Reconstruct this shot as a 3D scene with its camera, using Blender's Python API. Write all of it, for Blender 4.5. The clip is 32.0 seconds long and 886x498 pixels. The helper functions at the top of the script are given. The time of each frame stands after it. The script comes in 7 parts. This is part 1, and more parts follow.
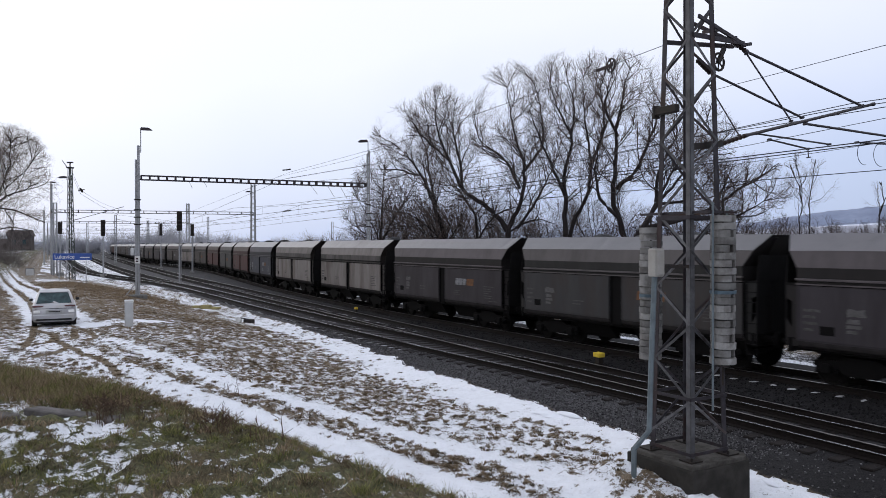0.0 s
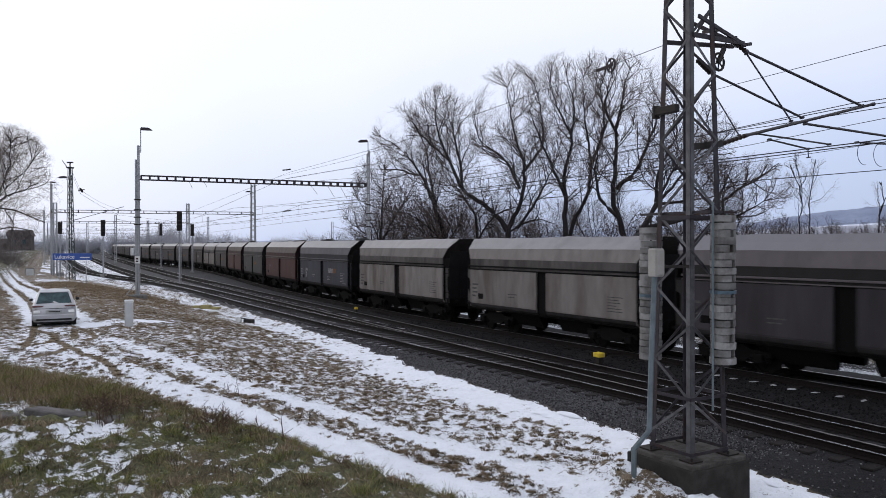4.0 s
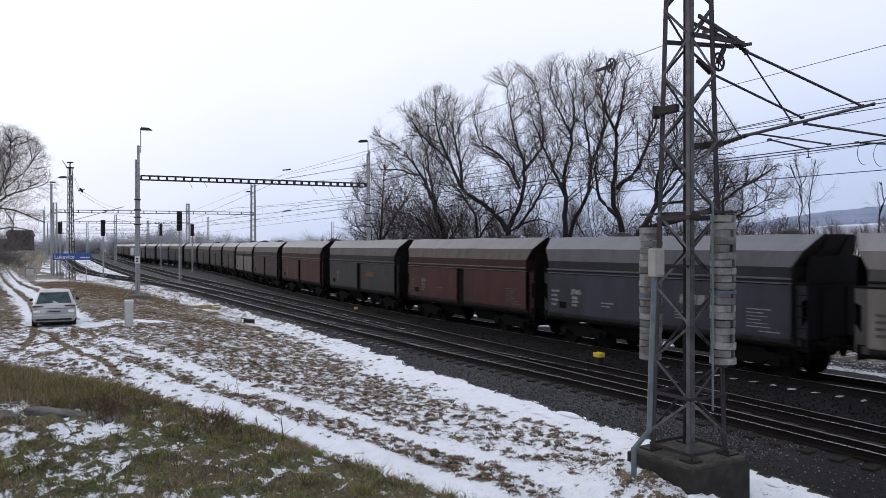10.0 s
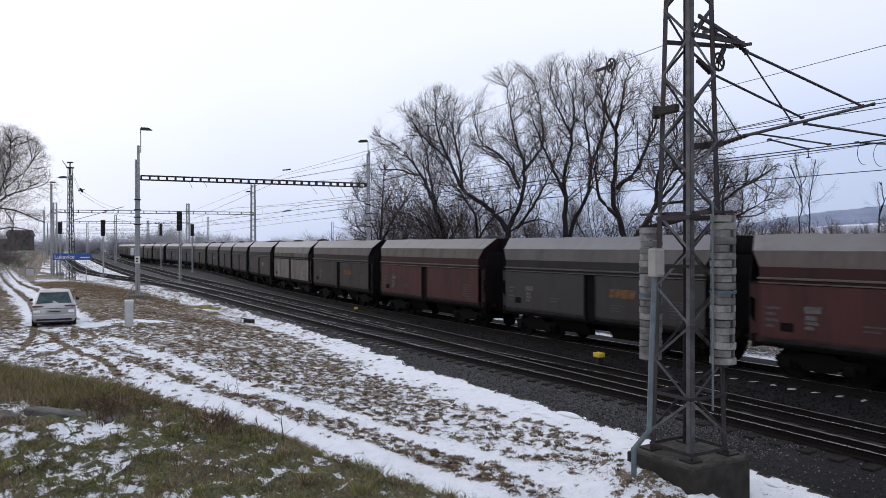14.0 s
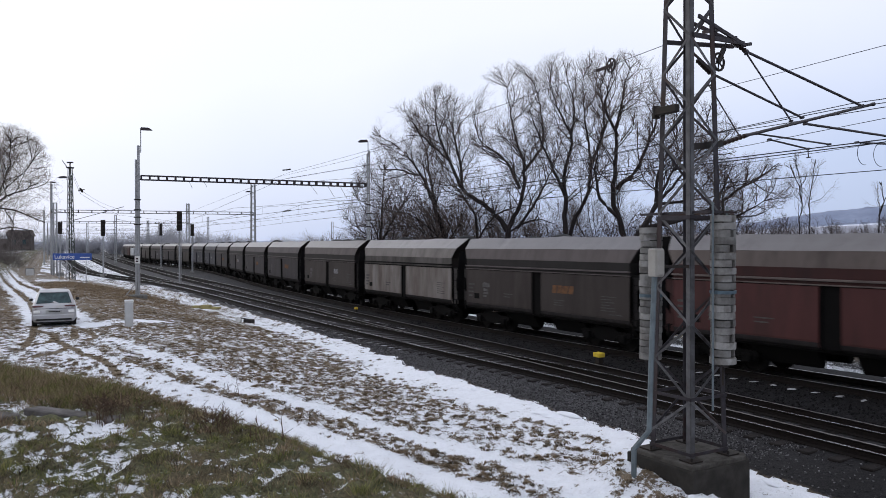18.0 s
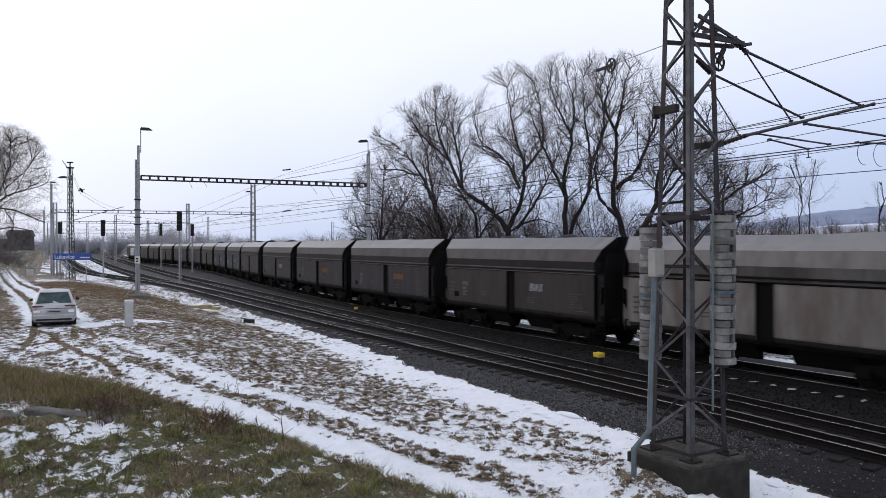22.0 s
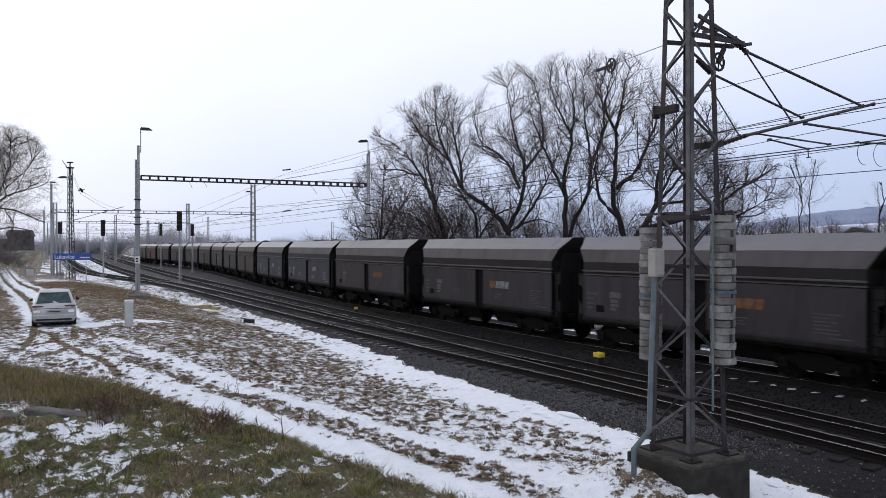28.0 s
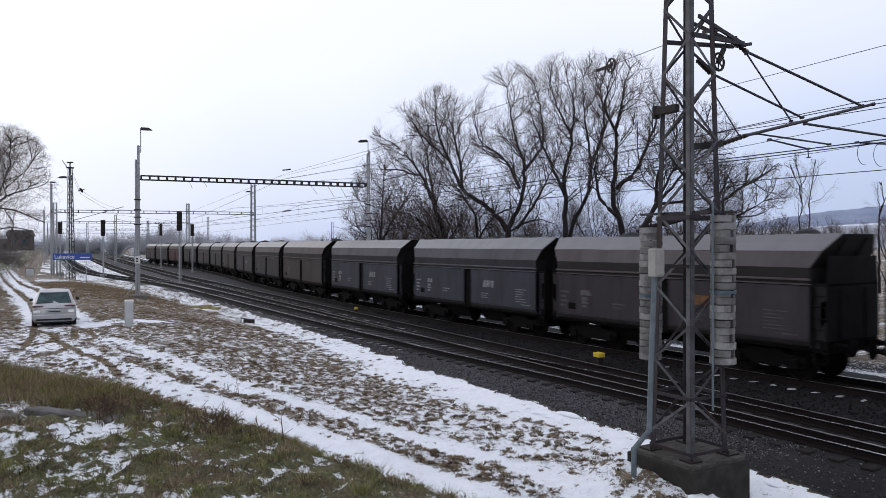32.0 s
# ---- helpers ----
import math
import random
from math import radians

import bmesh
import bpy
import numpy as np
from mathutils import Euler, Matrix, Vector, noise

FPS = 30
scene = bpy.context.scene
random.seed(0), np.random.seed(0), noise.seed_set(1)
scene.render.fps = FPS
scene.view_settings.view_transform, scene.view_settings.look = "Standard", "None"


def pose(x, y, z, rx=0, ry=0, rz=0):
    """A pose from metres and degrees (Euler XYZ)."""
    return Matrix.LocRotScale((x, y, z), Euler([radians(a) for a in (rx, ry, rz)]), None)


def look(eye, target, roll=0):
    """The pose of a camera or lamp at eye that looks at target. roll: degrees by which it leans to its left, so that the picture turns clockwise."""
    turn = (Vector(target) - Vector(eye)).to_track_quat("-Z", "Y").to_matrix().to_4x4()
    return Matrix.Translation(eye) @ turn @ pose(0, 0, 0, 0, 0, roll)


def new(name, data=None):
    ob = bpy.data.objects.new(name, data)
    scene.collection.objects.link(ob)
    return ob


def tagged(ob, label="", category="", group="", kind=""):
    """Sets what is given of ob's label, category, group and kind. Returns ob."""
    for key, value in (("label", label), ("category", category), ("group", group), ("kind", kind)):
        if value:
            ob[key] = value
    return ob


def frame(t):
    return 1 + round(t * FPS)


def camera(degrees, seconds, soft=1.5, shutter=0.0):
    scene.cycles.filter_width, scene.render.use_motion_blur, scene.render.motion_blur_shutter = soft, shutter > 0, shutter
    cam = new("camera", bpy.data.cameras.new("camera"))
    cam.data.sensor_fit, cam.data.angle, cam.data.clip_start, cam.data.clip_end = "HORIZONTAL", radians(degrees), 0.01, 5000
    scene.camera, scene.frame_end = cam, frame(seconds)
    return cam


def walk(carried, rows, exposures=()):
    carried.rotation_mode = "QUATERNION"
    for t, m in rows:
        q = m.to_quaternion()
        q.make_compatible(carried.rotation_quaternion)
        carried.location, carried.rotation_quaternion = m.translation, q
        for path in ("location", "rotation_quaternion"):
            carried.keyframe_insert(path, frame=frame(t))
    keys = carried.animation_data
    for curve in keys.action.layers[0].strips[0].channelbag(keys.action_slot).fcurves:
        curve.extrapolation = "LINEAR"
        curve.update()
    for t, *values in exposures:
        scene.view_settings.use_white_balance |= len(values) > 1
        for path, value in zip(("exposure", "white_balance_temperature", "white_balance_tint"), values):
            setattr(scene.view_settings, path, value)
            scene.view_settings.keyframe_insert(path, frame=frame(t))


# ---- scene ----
# Camera: fixed on a grassy bank above a railway station throat.
cam = camera(61.56, 32.0, soft=0.7, shutter=0.6)
EYE = (0.0, 0.0, 3.79)
still = Matrix.Translation(EYE) @ pose(0, 0, 0, 90 - 0.342, 0, 0) @ pose(0, 0, 0, 0, 0, -0.125)
walk(cam, [(0.0, still), (32.0, still)])

# ---- world and light: pale overcast winter afternoon ----
world = bpy.data.worlds.new("sky")
scene.world = world
world.use_nodes = True
wn, wl = world.node_tree.nodes, world.node_tree.links
wn.clear()
w_out = wn.new("ShaderNodeOutputWorld")
w_sky = wn.new("ShaderNodeTexSky")
w_sky.sky_type, w_sky.sun_disc = "NISHITA", False
w_sky.sun_elevation, w_sky.sun_rotation = radians(24), radians(-60)
w_sky.air_density, w_sky.dust_density = 1.0, 2.0
w_bg1, w_bg2, w_add = wn.new("ShaderNodeBackground"), wn.new("ShaderNodeBackground"), wn.new("ShaderNodeAddShader")
w_co, w_sep = wn.new("ShaderNodeTexCoord"), wn.new("ShaderNodeSeparateXYZ")
w_ramp = wn.new("ShaderNodeValToRGB")
w_noise = wn.new("ShaderNodeTexNoise")
w_noise.inputs["Scale"].default_value, w_noise.inputs["Detail"].default_value = 2.2, 5
w_m1, w_m2, w_m3 = (wn.new("ShaderNodeMath") for _ in range(3))
w_m1.operation, w_m2.operation, w_m3.operation = "MULTIPLY_ADD", "MULTIPLY_ADD", "MULTIPLY_ADD"
wl.new(w_co.outputs["Generated"], w_sep.inputs[0])
wl.new(w_co.outputs["Generated"], w_noise.inputs["Vector"])
# cloud brightness: rises with height, and a little towards the west (-x) where the sun stands behind the cloud
wl.new(w_sep.outputs["Z"], w_m1.inputs[0])
w_m1.inputs[1].default_value, w_m1.inputs[2].default_value = 1.0, 0.0
wl.new(w_sep.outputs["X"], w_m2.inputs[0])
w_m2.inputs[1].default_value = -0.20
wl.new(w_m1.outputs[0], w_m2.inputs[2])
wl.new(w_noise.outputs["Fac"], w_m3.inputs[0])
w_m3.inputs[1].default_value = 0.16
wl.new(w_m2.outputs[0], w_m3.inputs[2])
wl.new(w_m3.outputs[0], w_ramp.inputs[0])
w_el = w_ramp.color_ramp.elements
w_el[0].position, w_el[0].color = 0.0, (0.48, 0.57, 0.80, 1)
w_el[1].position, w_el[1].color = 0.85, (0.84, 0.91, 1.08, 1)
for w_p, w_c in ((0.10, (0.57, 0.66, 0.90, 1)), (0.20, (0.75, 0.81, 1.0, 1)), (0.33, (0.92, 0.95, 1.06, 1)), (0.48, (0.99, 0.99, 1.03, 1))):
    w_el.new(w_p).color = w_c
wl.new(w_ramp.outputs[0], w_bg1.inputs[0])
w_bg1.inputs[1].default_value = 0.98
wl.new(w_sky.outputs[0], w_bg2.inputs[0])
w_bg2.inputs[1].default_value = 0.012
wl.new(w_bg1.outputs[0], w_add.inputs[0])
wl.new(w_bg2.outputs[0], w_add.inputs[1])
wl.new(w_add.outputs[0], w_out.inputs[0])

sun_data = bpy.data.lights.new("sun", "SUN")
sun_data.energy, sun_data.angle, sun_data.color = 0.35, radians(25), (1.0, 0.96, 0.91)
sun = new("sun", sun_data)
sun.matrix_world = look((0, 0, 0), (0.79, -0.46, -0.42))
scene.view_settings.exposure = 0.0

# ---- plan: u runs away along the line, v across it ----
A0 = radians(62)
EU = np.array([-math.cos(A0), math.sin(A0)])
EV = np.array([math.sin(A0), math.cos(A0)])


def xy(u, v):
    return u * EU[0] + v * EV[0], u * EU[1] + v * EV[1]


def uv_of(x, y):
    return x * EU[0] + y * EU[1], x * EV[0] + y * EV[1]


# the train's line: wagon side plane, by its curvature along s (metres; s grows in the way of travel)
S0, S1 = -460, 260
CURV_S = (-340, -240, -180, -130, -90, -60, -30, 0, 40)
CURV_K = (-0.02, 0.13, -0.42, 3.44, -4.66, -1.21, 2.75, 2.54, 3.02)
LS = np.arange(S0, S1 + 1, 1.0)
LK = np.interp(LS, CURV_S, CURV_K) / 1000
LK[LS > 70] = 0
LH = np.cumsum((LK + np.roll(LK, 1)) / 2)
LH += radians(-60.39) - LH[-S0]
LHM = (LH + np.roll(LH, 1)) / 2
LX, LY = np.cumsum(np.cos(LHM)), np.cumsum(np.sin(LHM))
LX += -1.39 - LX[-S0]
LY += 38.26 - LY[-S0]
HALF = 1.40                                     # half width of a wagon: the track's centre lies beyond the side plane
CX, CY = LX - np.sin(LH) * HALF, LY + np.cos(LH) * HALF


def on_line(s):
    return np.interp(s, LS, CX), np.interp(s, LS, CY)


def travelled(t):
    return 5.1242 * (t - 9) + 0.0124 * (t - 9) ** 2 + 0.0000687 * (t - 9) ** 3


def smooth(a, b, x):
    k = min(max((x - a) / (b - a), 0.0), 1.0)
    return k * k * (3 - 2 * k)


def T0_v(u):
    return float(np.interp(u, T0_U, T0_V))


T0_U, T0_V = uv_of(CX[::-1], CY[::-1])


def T1_v(u):
    return float(np.interp(u, (-200, -20, 60, 100, 154, 300, 500), (14.6, 14.5, 14.5, 14.6, 15.4, 18.6, 24.5)))


def T2_v(u):
    us = (-200, -30, -15, 8, 13, 17, 21, 27, 33, 41, 51, 64, 75, 85, 96, 114, 130, 150, 275, 500)
    vs = (14.6, 14.52, 14.5, 14.0, 13.9, 13.7, 13.35, 12.9, 12.65, 12.3, 12.05, 11.75, 11.1, 10.1, 7.8, 5.6, 5.0, 4.9, 4.7, 6.0)
    return sum(float(np.interp(u + k, us, vs)) for k in (-6, -3, 0, 3, 6)) / 5 if u > 25 else float(np.interp(u, us, vs))


def T3_v(u):
    return float(np.interp(u, (62, 72, 82, 96, 134, 246, 500), (11.8, 11.45, 10.95, 10.5, 10.2, 11.6, 18.0)))


def edge_v(u):
    """Where the ballast ends towards the grass."""
    off = float(np.interp(u, (-40, 7, 10, 14, 17, 21, 25, 33, 41, 60, 90), (2.8, 2.95, 2.85, 2.95, 2.85, 2.55, 2.2, 1.6, 1.5, 1.8, 2.2)))
    return T2_v(u) - off + (0.30 * noise.noise((u * 0.5, 3.3, 0)) + 0.24 * noise.noise((u * 1.5, 1.3, 0)) + 0.09 * noise.noise((u * 5.0, 1.3, 0)) if u < 90 else 0.0)


def lumps_at(x, y):
    """Tussocks: raised where grass stands, low where snow stays."""
    return 0.9 * noise.noise((x * 5.6, y * 5.6, 4.4)) + 0.8 * noise.noise((x * 9.5, y * 9.5, 6.1))


def height(x, y):
    """Ground height over the rails' top."""
    u, v = uv_of(x, y)
    e = edge_v(u)
    n1 = noise.noise((x * 0.35, y * 0.35, 1.7))
    bed = -0.19
    if u < 62:                                          # ballast lies lower outside the sleeper ends
        bed -= 0.05 * smooth(1.0, 1.5, T2_v(u) - v) + 0.06 * smooth(1.15, 1.6, v - T1_v(u)) * smooth(1.3, 1.9, T0_v(u) - v)
    meadow = -0.38 + 0.85 * smooth(1.0, 9.0, e - v) * smooth(9, 28, u) + 0.25 * smooth(2.0, 7.0, e - v)
    z = bed + (meadow - bed) * smooth(-0.5, 0.9, e - v)
    t0 = T0_v(u) if u > -150 else 29.0
    z += (-0.45 - z) * smooth(2.4, 5.2, v - t0)
    # the bank under the camera
    crest = float(np.interp(u, (-40, 3, 5, 8, 12, 14, 16), (3.0, 2.6, 2.1, 1.3, -0.4, -2.0, -5.0)))
    bank = smooth(3.2, 0.0, v - crest)
    z += (2.02 - z) * bank
    bump = lumps_at(x, y)
    if u < 30 and v < e + 0.3:
        z += bump * (0.08 * bank + 0.065 * (1 - bank) * smooth(0.2, 1.2, e - v) * smooth(30, 18, u))
    if v < e:
        z += 0.06 * n1 + 0.035 * noise.noise((x * 1.6, y * 1.6, 0.3)) * smooth(0, 1, e - v)
    # snow drifted against the mast's base
    if 1.0 < x < 6.5 and 9.5 < y < 15:
        k = min(max(((x - 3.1) * 0.72 - (y - 12.7) * 1.24) / 2.056, 0.0), 1.0)
        d2 = (x - 3.1 - 0.72 * k) ** 2 + (y - 12.7 + 1.24 * k) ** 2
        z += (0.43 - 0.15 * k) * math.exp(-d2 / 0.55) * (1 - smooth(-0.4, 0.3, v - e))
    return z

# ---- materials ----
def node_mat(name):
    m = bpy.data.materials.new(name)
    m.use_nodes = True
    return m, m.node_tree.nodes, m.node_tree.links, m.node_tree.nodes["Principled BSDF"]


def mix_rgb(nodes, links, fac, a, b, mode="MIX"):
    n = nodes.new("ShaderNodeMix")
    n.data_type, n.blend_type = "RGBA", mode
    for sock, val in ((n.inputs[0], fac), (n.inputs[6], a), (n.inputs[7], b)):
        if hasattr(val, "is_linked"):
            links.new(val, sock)
        else:
            sock.default_value = val if not isinstance(val, tuple) else (*val, 1)[:4]
    return n.outputs[2]


def noise_tex(nodes, links, vec, scale, detail=4.0, rough=0.6):
    n = nodes.new("ShaderNodeTexNoise")
    n.inputs["Scale"].default_value, n.inputs["Detail"].default_value, n.inputs["Roughness"].default_value = scale, detail, rough
    links.new(vec, n.inputs["Vector"])
    return n.outputs["Fac"]


def ramp(nodes, links, fac, stops):
    n = nodes.new("ShaderNodeValToRGB")
    el = n.color_ramp.elements
    while len(el) < len(stops):
        el.new(0.5)
    for e, (p, c) in zip(el, stops):
        e.position, e.color = p, (*c, 1) if isinstance(c, tuple) else (c, c, c, 1)
    links.new(fac, n.inputs[0])
    return n.outputs[0]


def surface(name, base, rough=0.7, metal=0.0, second=None, grain=6.0, amount=0.5, bump=0.2, bump_scale=40.0, vary=0.0, stretch=(1, 1, 1), dirt=None, dirt_scale=1.2, dirt_amount=0.5, spec=None):
    """Painted, rusty, wooden or stone surface: two scales of variation and fine relief."""
    m, nodes, links, bsdf = node_mat(name)
    co = nodes.new("ShaderNodeTexCoord")
    info = nodes.new("ShaderNodeObjectInfo")
    add = nodes.new("ShaderNodeVectorMath")
    add.operation = "ADD"
    mul = nodes.new("ShaderNodeVectorMath")
    mul.operation = "MULTIPLY"
    mul.inputs[1].default_value = stretch
    off = nodes.new("ShaderNodeMath")
    off.operation = "MULTIPLY"
    off.inputs[1].default_value = 37.0
    links.new(info.outputs["Random"], off.inputs[0])
    links.new(co.outputs["Object"], add.inputs[0])
    links.new(off.outputs[0], add.inputs[1])
    links.new(add.outputs[0], mul.inputs[0])
    vec = mul.outputs[0]
    second = second or tuple(c * 0.6 for c in base)
    f = noise_tex(nodes, links, vec, grain, 6)
    f = ramp(nodes, links, f, ((0.5 - 0.25 * amount - 0.05, 0.0), (0.5 + 0.25 * amount + 0.05, 1.0)))
    col = mix_rgb(nodes, links, f, base, second)
    if dirt:
        g = noise_tex(nodes, links, vec, dirt_scale, 5, 0.65)
        g = ramp(nodes, links, g, ((0.62 - 0.3 * dirt_amount, 0.0), (0.75 - 0.1 * dirt_amount, 0.9)))
        col = mix_rgb(nodes, links, g, col, dirt)
    if vary:
        v = nodes.new("ShaderNodeHueSaturation")
        k = nodes.new("ShaderNodeMapRange")
        k.inputs["To Min"].default_value, k.inputs["To Max"].default_value = 1 - vary, 1 + vary
        links.new(info.outputs["Random"], k.inputs["Value"])
        links.new(k.outputs[0], v.inputs["Value"])
        links.new(col, v.inputs["Color"])
        col = v.outputs[0]
    links.new(col, bsdf.inputs["Base Color"])
    bsdf.inputs["Roughness"].default_value, bsdf.inputs["Metallic"].default_value = rough, metal
    bsdf.inputs["Specular IOR Level"].default_value = spec if spec is not None else 0.5 if rough < 0.5 else 0.12
    if bump:
        b = nodes.new("ShaderNodeBump")
        b.inputs["Strength"].default_value, b.inputs["Distance"].default_value = bump, 0.01
        links.new(noise_tex(nodes, links, vec, bump_scale, 4), b.inputs["Height"])
        links.new(b.outputs[0], bsdf.inputs["Normal"])
    return m


def island_mat(name, c1, c2, rough=0.9, c3=None):
    """For joined small pieces: each takes a shade of its own."""
    m, nodes, links, bsdf = node_mat(name)
    g = nodes.new("ShaderNodeNewGeometry")
    stops = ((0.0, c1), (1.0, c2)) if c3 is None else ((0.0, c1), (0.55, c2), (1.0, c3))
    links.new(ramp(nodes, links, g.outputs["Random Per Island"], stops), bsdf.inputs["Base Color"])
    bsdf.inputs["Roughness"].default_value = rough
    bsdf.inputs["Specular IOR Level"].default_value = 0.06
    return m


def ground_mat():
    """Meadow, ballast and thawing snow, by the masks laid out on the ground sheet."""
    m, nodes, links, bsdf = node_mat("ground")
    co = nodes.new("ShaderNodeTexCoord")
    vec = co.outputs["Object"]
    at = nodes.new("ShaderNodeAttribute")
    at.attribute_name = "cover"
    sep = nodes.new("ShaderNodeSeparateColor")
    links.new(at.outputs["Color"], sep.inputs[0])
    fine, mid, big = noise_tex(nodes, links, vec, 14, 5, 0.7), noise_tex(nodes, links, vec, 3.2, 5, 0.65), noise_tex(nodes, links, vec, 0.5, 3)
    dry = mix_rgb(nodes, links, ramp(nodes, links, fine, ((0.3, 0.0), (0.7, 1.0))), (0.056, 0.042, 0.030), (0.235, 0.178, 0.120))
    dry = mix_rgb(nodes, links, ramp(nodes, links, mid, ((0.35, 0.0), (0.7, 0.8))), dry, (0.152, 0.112, 0.078))
    green = mix_rgb(nodes, links, ramp(nodes, links, fine, ((0.3, 0.0), (0.72, 1.0))), (0.04, 0.043, 0.02), (0.14, 0.135, 0.07))
    green = mix_rgb(nodes, links, ramp(nodes, links, mid, ((0.42, 0.0), (0.62, 0.9))), green, (0.105, 0.082, 0.05))
    dry = mix_rgb(nodes, links, ramp(nodes, links, noise_tex(nodes, links, vec, 1.1, 4, 0.6), ((0.36, 0.75), (0.64, 0.0))), dry, (0.215, 0.172, 0.122))
    dry = mix_rgb(nodes, links, ramp(nodes, links, noise_tex(nodes, links, vec, 1.9, 5, 0.7), ((0.50, 0.0), (0.72, 0.7))), dry, (0.060, 0.047, 0.034))
    earth = mix_rgb(nodes, links, sep.outputs["Blue"], dry, green)
    grit = ramp(nodes, links, noise_tex(nodes, links, vec, 52, 4, 0.7), ((0.34, 0.35), (0.66, 1.6)))
    earth = mix_rgb(nodes, links, 1.0, earth, grit, "MULTIPLY")
    vor = nodes.new("ShaderNodeTexVoronoi")
    vor.inputs["Scale"].default_value = 26
    links.new(vec, vor.inputs["Vector"])
    stone = ramp(nodes, links, vor.outputs["Color"], ((0.0, (0.032, 0.031, 0.033)), (0.6, (0.066, 0.064, 0.067)), (1.0, (0.13, 0.126, 0.13))))
    stone = mix_rgb(nodes, links, ramp(nodes, links, big, ((0.35, 0.0), (0.65, 0.5))), stone, (0.03, 0.028, 0.029))
    stone = mix_rgb(nodes, links, at.outputs["Alpha"], stone, mix_rgb(nodes, links, 1.0, stone, (0.22, 0.21, 0.215), "MULTIPLY"))   # darker by the sheet's alpha, mostly towards the loaded line
    col = mix_rgb(nodes, links, sep.outputs["Green"], earth, stone)
    # snow lies where the mask beats the clumps
    lump = nodes.new("ShaderNodeMath")
    lump.operation = "MULTIPLY_ADD"
    lump.inputs[1].default_value = 0.55
    half = nodes.new("ShaderNodeMath")
    half.operation = "MULTIPLY"
    half.inputs[1].default_value = 0.45
    links.new(noise_tex(nodes, links, vec, 22.0, 4, 0.8), half.inputs[0])
    links.new(noise_tex(nodes, links, vec, 7.5, 4, 0.7), lump.inputs[0])
    links.new(half.outputs[0], lump.inputs[2])
    diff = nodes.new("ShaderNodeMath")
    diff.operation = "SUBTRACT"
    links.new(sep.outputs["Red"], diff.inputs[0])
    links.new(lump.outputs[0], diff.inputs[1])
    snow = ramp(nodes, links, diff.outputs[0], ((0.0, 0.0), (0.05, 1.0)))
    white = mix_rgb(nodes, links, ramp(nodes, links, mid, ((0.3, 0.0), (0.8, 1.0))), (0.86, 0.87, 0.91), (0.74, 0.75, 0.79))
    white = mix_rgb(nodes, links, ramp(nodes, links, fine, ((0.52, 0.0), (0.8, 0.35))), white, (0.42, 0.38, 0.33))
    col = mix_rgb(nodes, links, snow, col, white)
    links.new(col, bsdf.inputs["Base Color"])
    bsdf.inputs["Roughness"].default_value = 0.8
    bsdf.inputs["Specular IOR Level"].default_value = 0.14
    h = nodes.new("ShaderNodeMath")
    h.operation = "MULTIPLY_ADD"
    h.inputs[1].default_value = 0.5
    links.new(snow, h.inputs[0])
    links.new(fine, h.inputs[2])
    b = nodes.new("ShaderNodeBump")
    b.inputs["Strength"].default_value, b.inputs["Distance"].default_value = 0.8, 0.05
    links.new(h.outputs[0], b.inputs["Height"])
    links.new(b.outputs[0], bsdf.inputs["Normal"])
    return m


M_GROUND = ground_mat()
M_RAIL = surface("rail_rust", (0.013, 0.0100, 0.0092), 0.8, 0.1, (0.0075, 0.0058, 0.0053), 12)
M_RAILTOP = surface("rail_head", (0.80, 0.80, 0.83), 0.26, 1.0, (0.30, 0.29, 0.29), 3, bump=0.05)
M_RAILDULL = surface("rail_head_dull", (0.42, 0.40, 0.39), 0.34, 0.9, (0.22, 0.20, 0.19), 3, bump=0.05)
M_SLEEPER = surface("sleeper", (0.023, 0.0195, 0.0188), 0.9, 0, (0.0125, 0.0104, 0.01), 5, vary=0.25, stretch=(1, 4, 1))
M_SLEEPSNOW = surface("sleeper_snow", (0.42, 0.42, 0.445), 0.9, 0, (0.3, 0.29, 0.29), 8)
M_STEEL = surface("galvanised_steel", (0.36, 0.365, 0.38), 0.55, 0.3, (0.24, 0.245, 0.255), 7, vary=0.08)
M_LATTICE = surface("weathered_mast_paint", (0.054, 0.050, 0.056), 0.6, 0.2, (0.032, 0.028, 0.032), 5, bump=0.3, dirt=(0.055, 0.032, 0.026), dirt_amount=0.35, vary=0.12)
# paler copy of the mast paint, standing in for light on its near side
M_LATLIT = surface("lit_mast_paint", (0.110, 0.110, 0.116), 0.55, 0.3, (0.055, 0.053, 0.057), 5, bump=0.3, vary=0.35, dirt=(0.055, 0.034, 0.028), dirt_amount=0.25)
M_TUBE = surface("aluminium_tube", (0.085, 0.08, 0.09), 0.5, 0.5, (0.05, 0.046, 0.05), 9)
M_DARK = surface("dark_fitting", (0.022, 0.02, 0.02), 0.6, 0.2, (0.035, 0.028, 0.024), 6)
M_WIRE = surface("wire", (0.05, 0.05, 0.058), 0.6, 0.4, (0.03, 0.03, 0.035), 6, bump=0)
M_CONCRETE = surface("concrete", (0.215, 0.21, 0.203), 0.9, 0, (0.125, 0.12, 0.115), 5, bump=0.5, dirt=(0.09, 0.082, 0.075), dirt_scale=2.5, vary=0.28)
M_PLINTH = surface("dirty_concrete", (0.040, 0.037, 0.033), 0.92, 0, (0.022, 0.020, 0.018), 4, bump=0.6, dirt=(0.025, 0.022, 0.02), dirt_scale=2.0)
M_INSUL = surface("brown_porcelain", (0.020, 0.014, 0.013), 0.5, 0, (0.03, 0.018, 0.015), 4, bump=0)
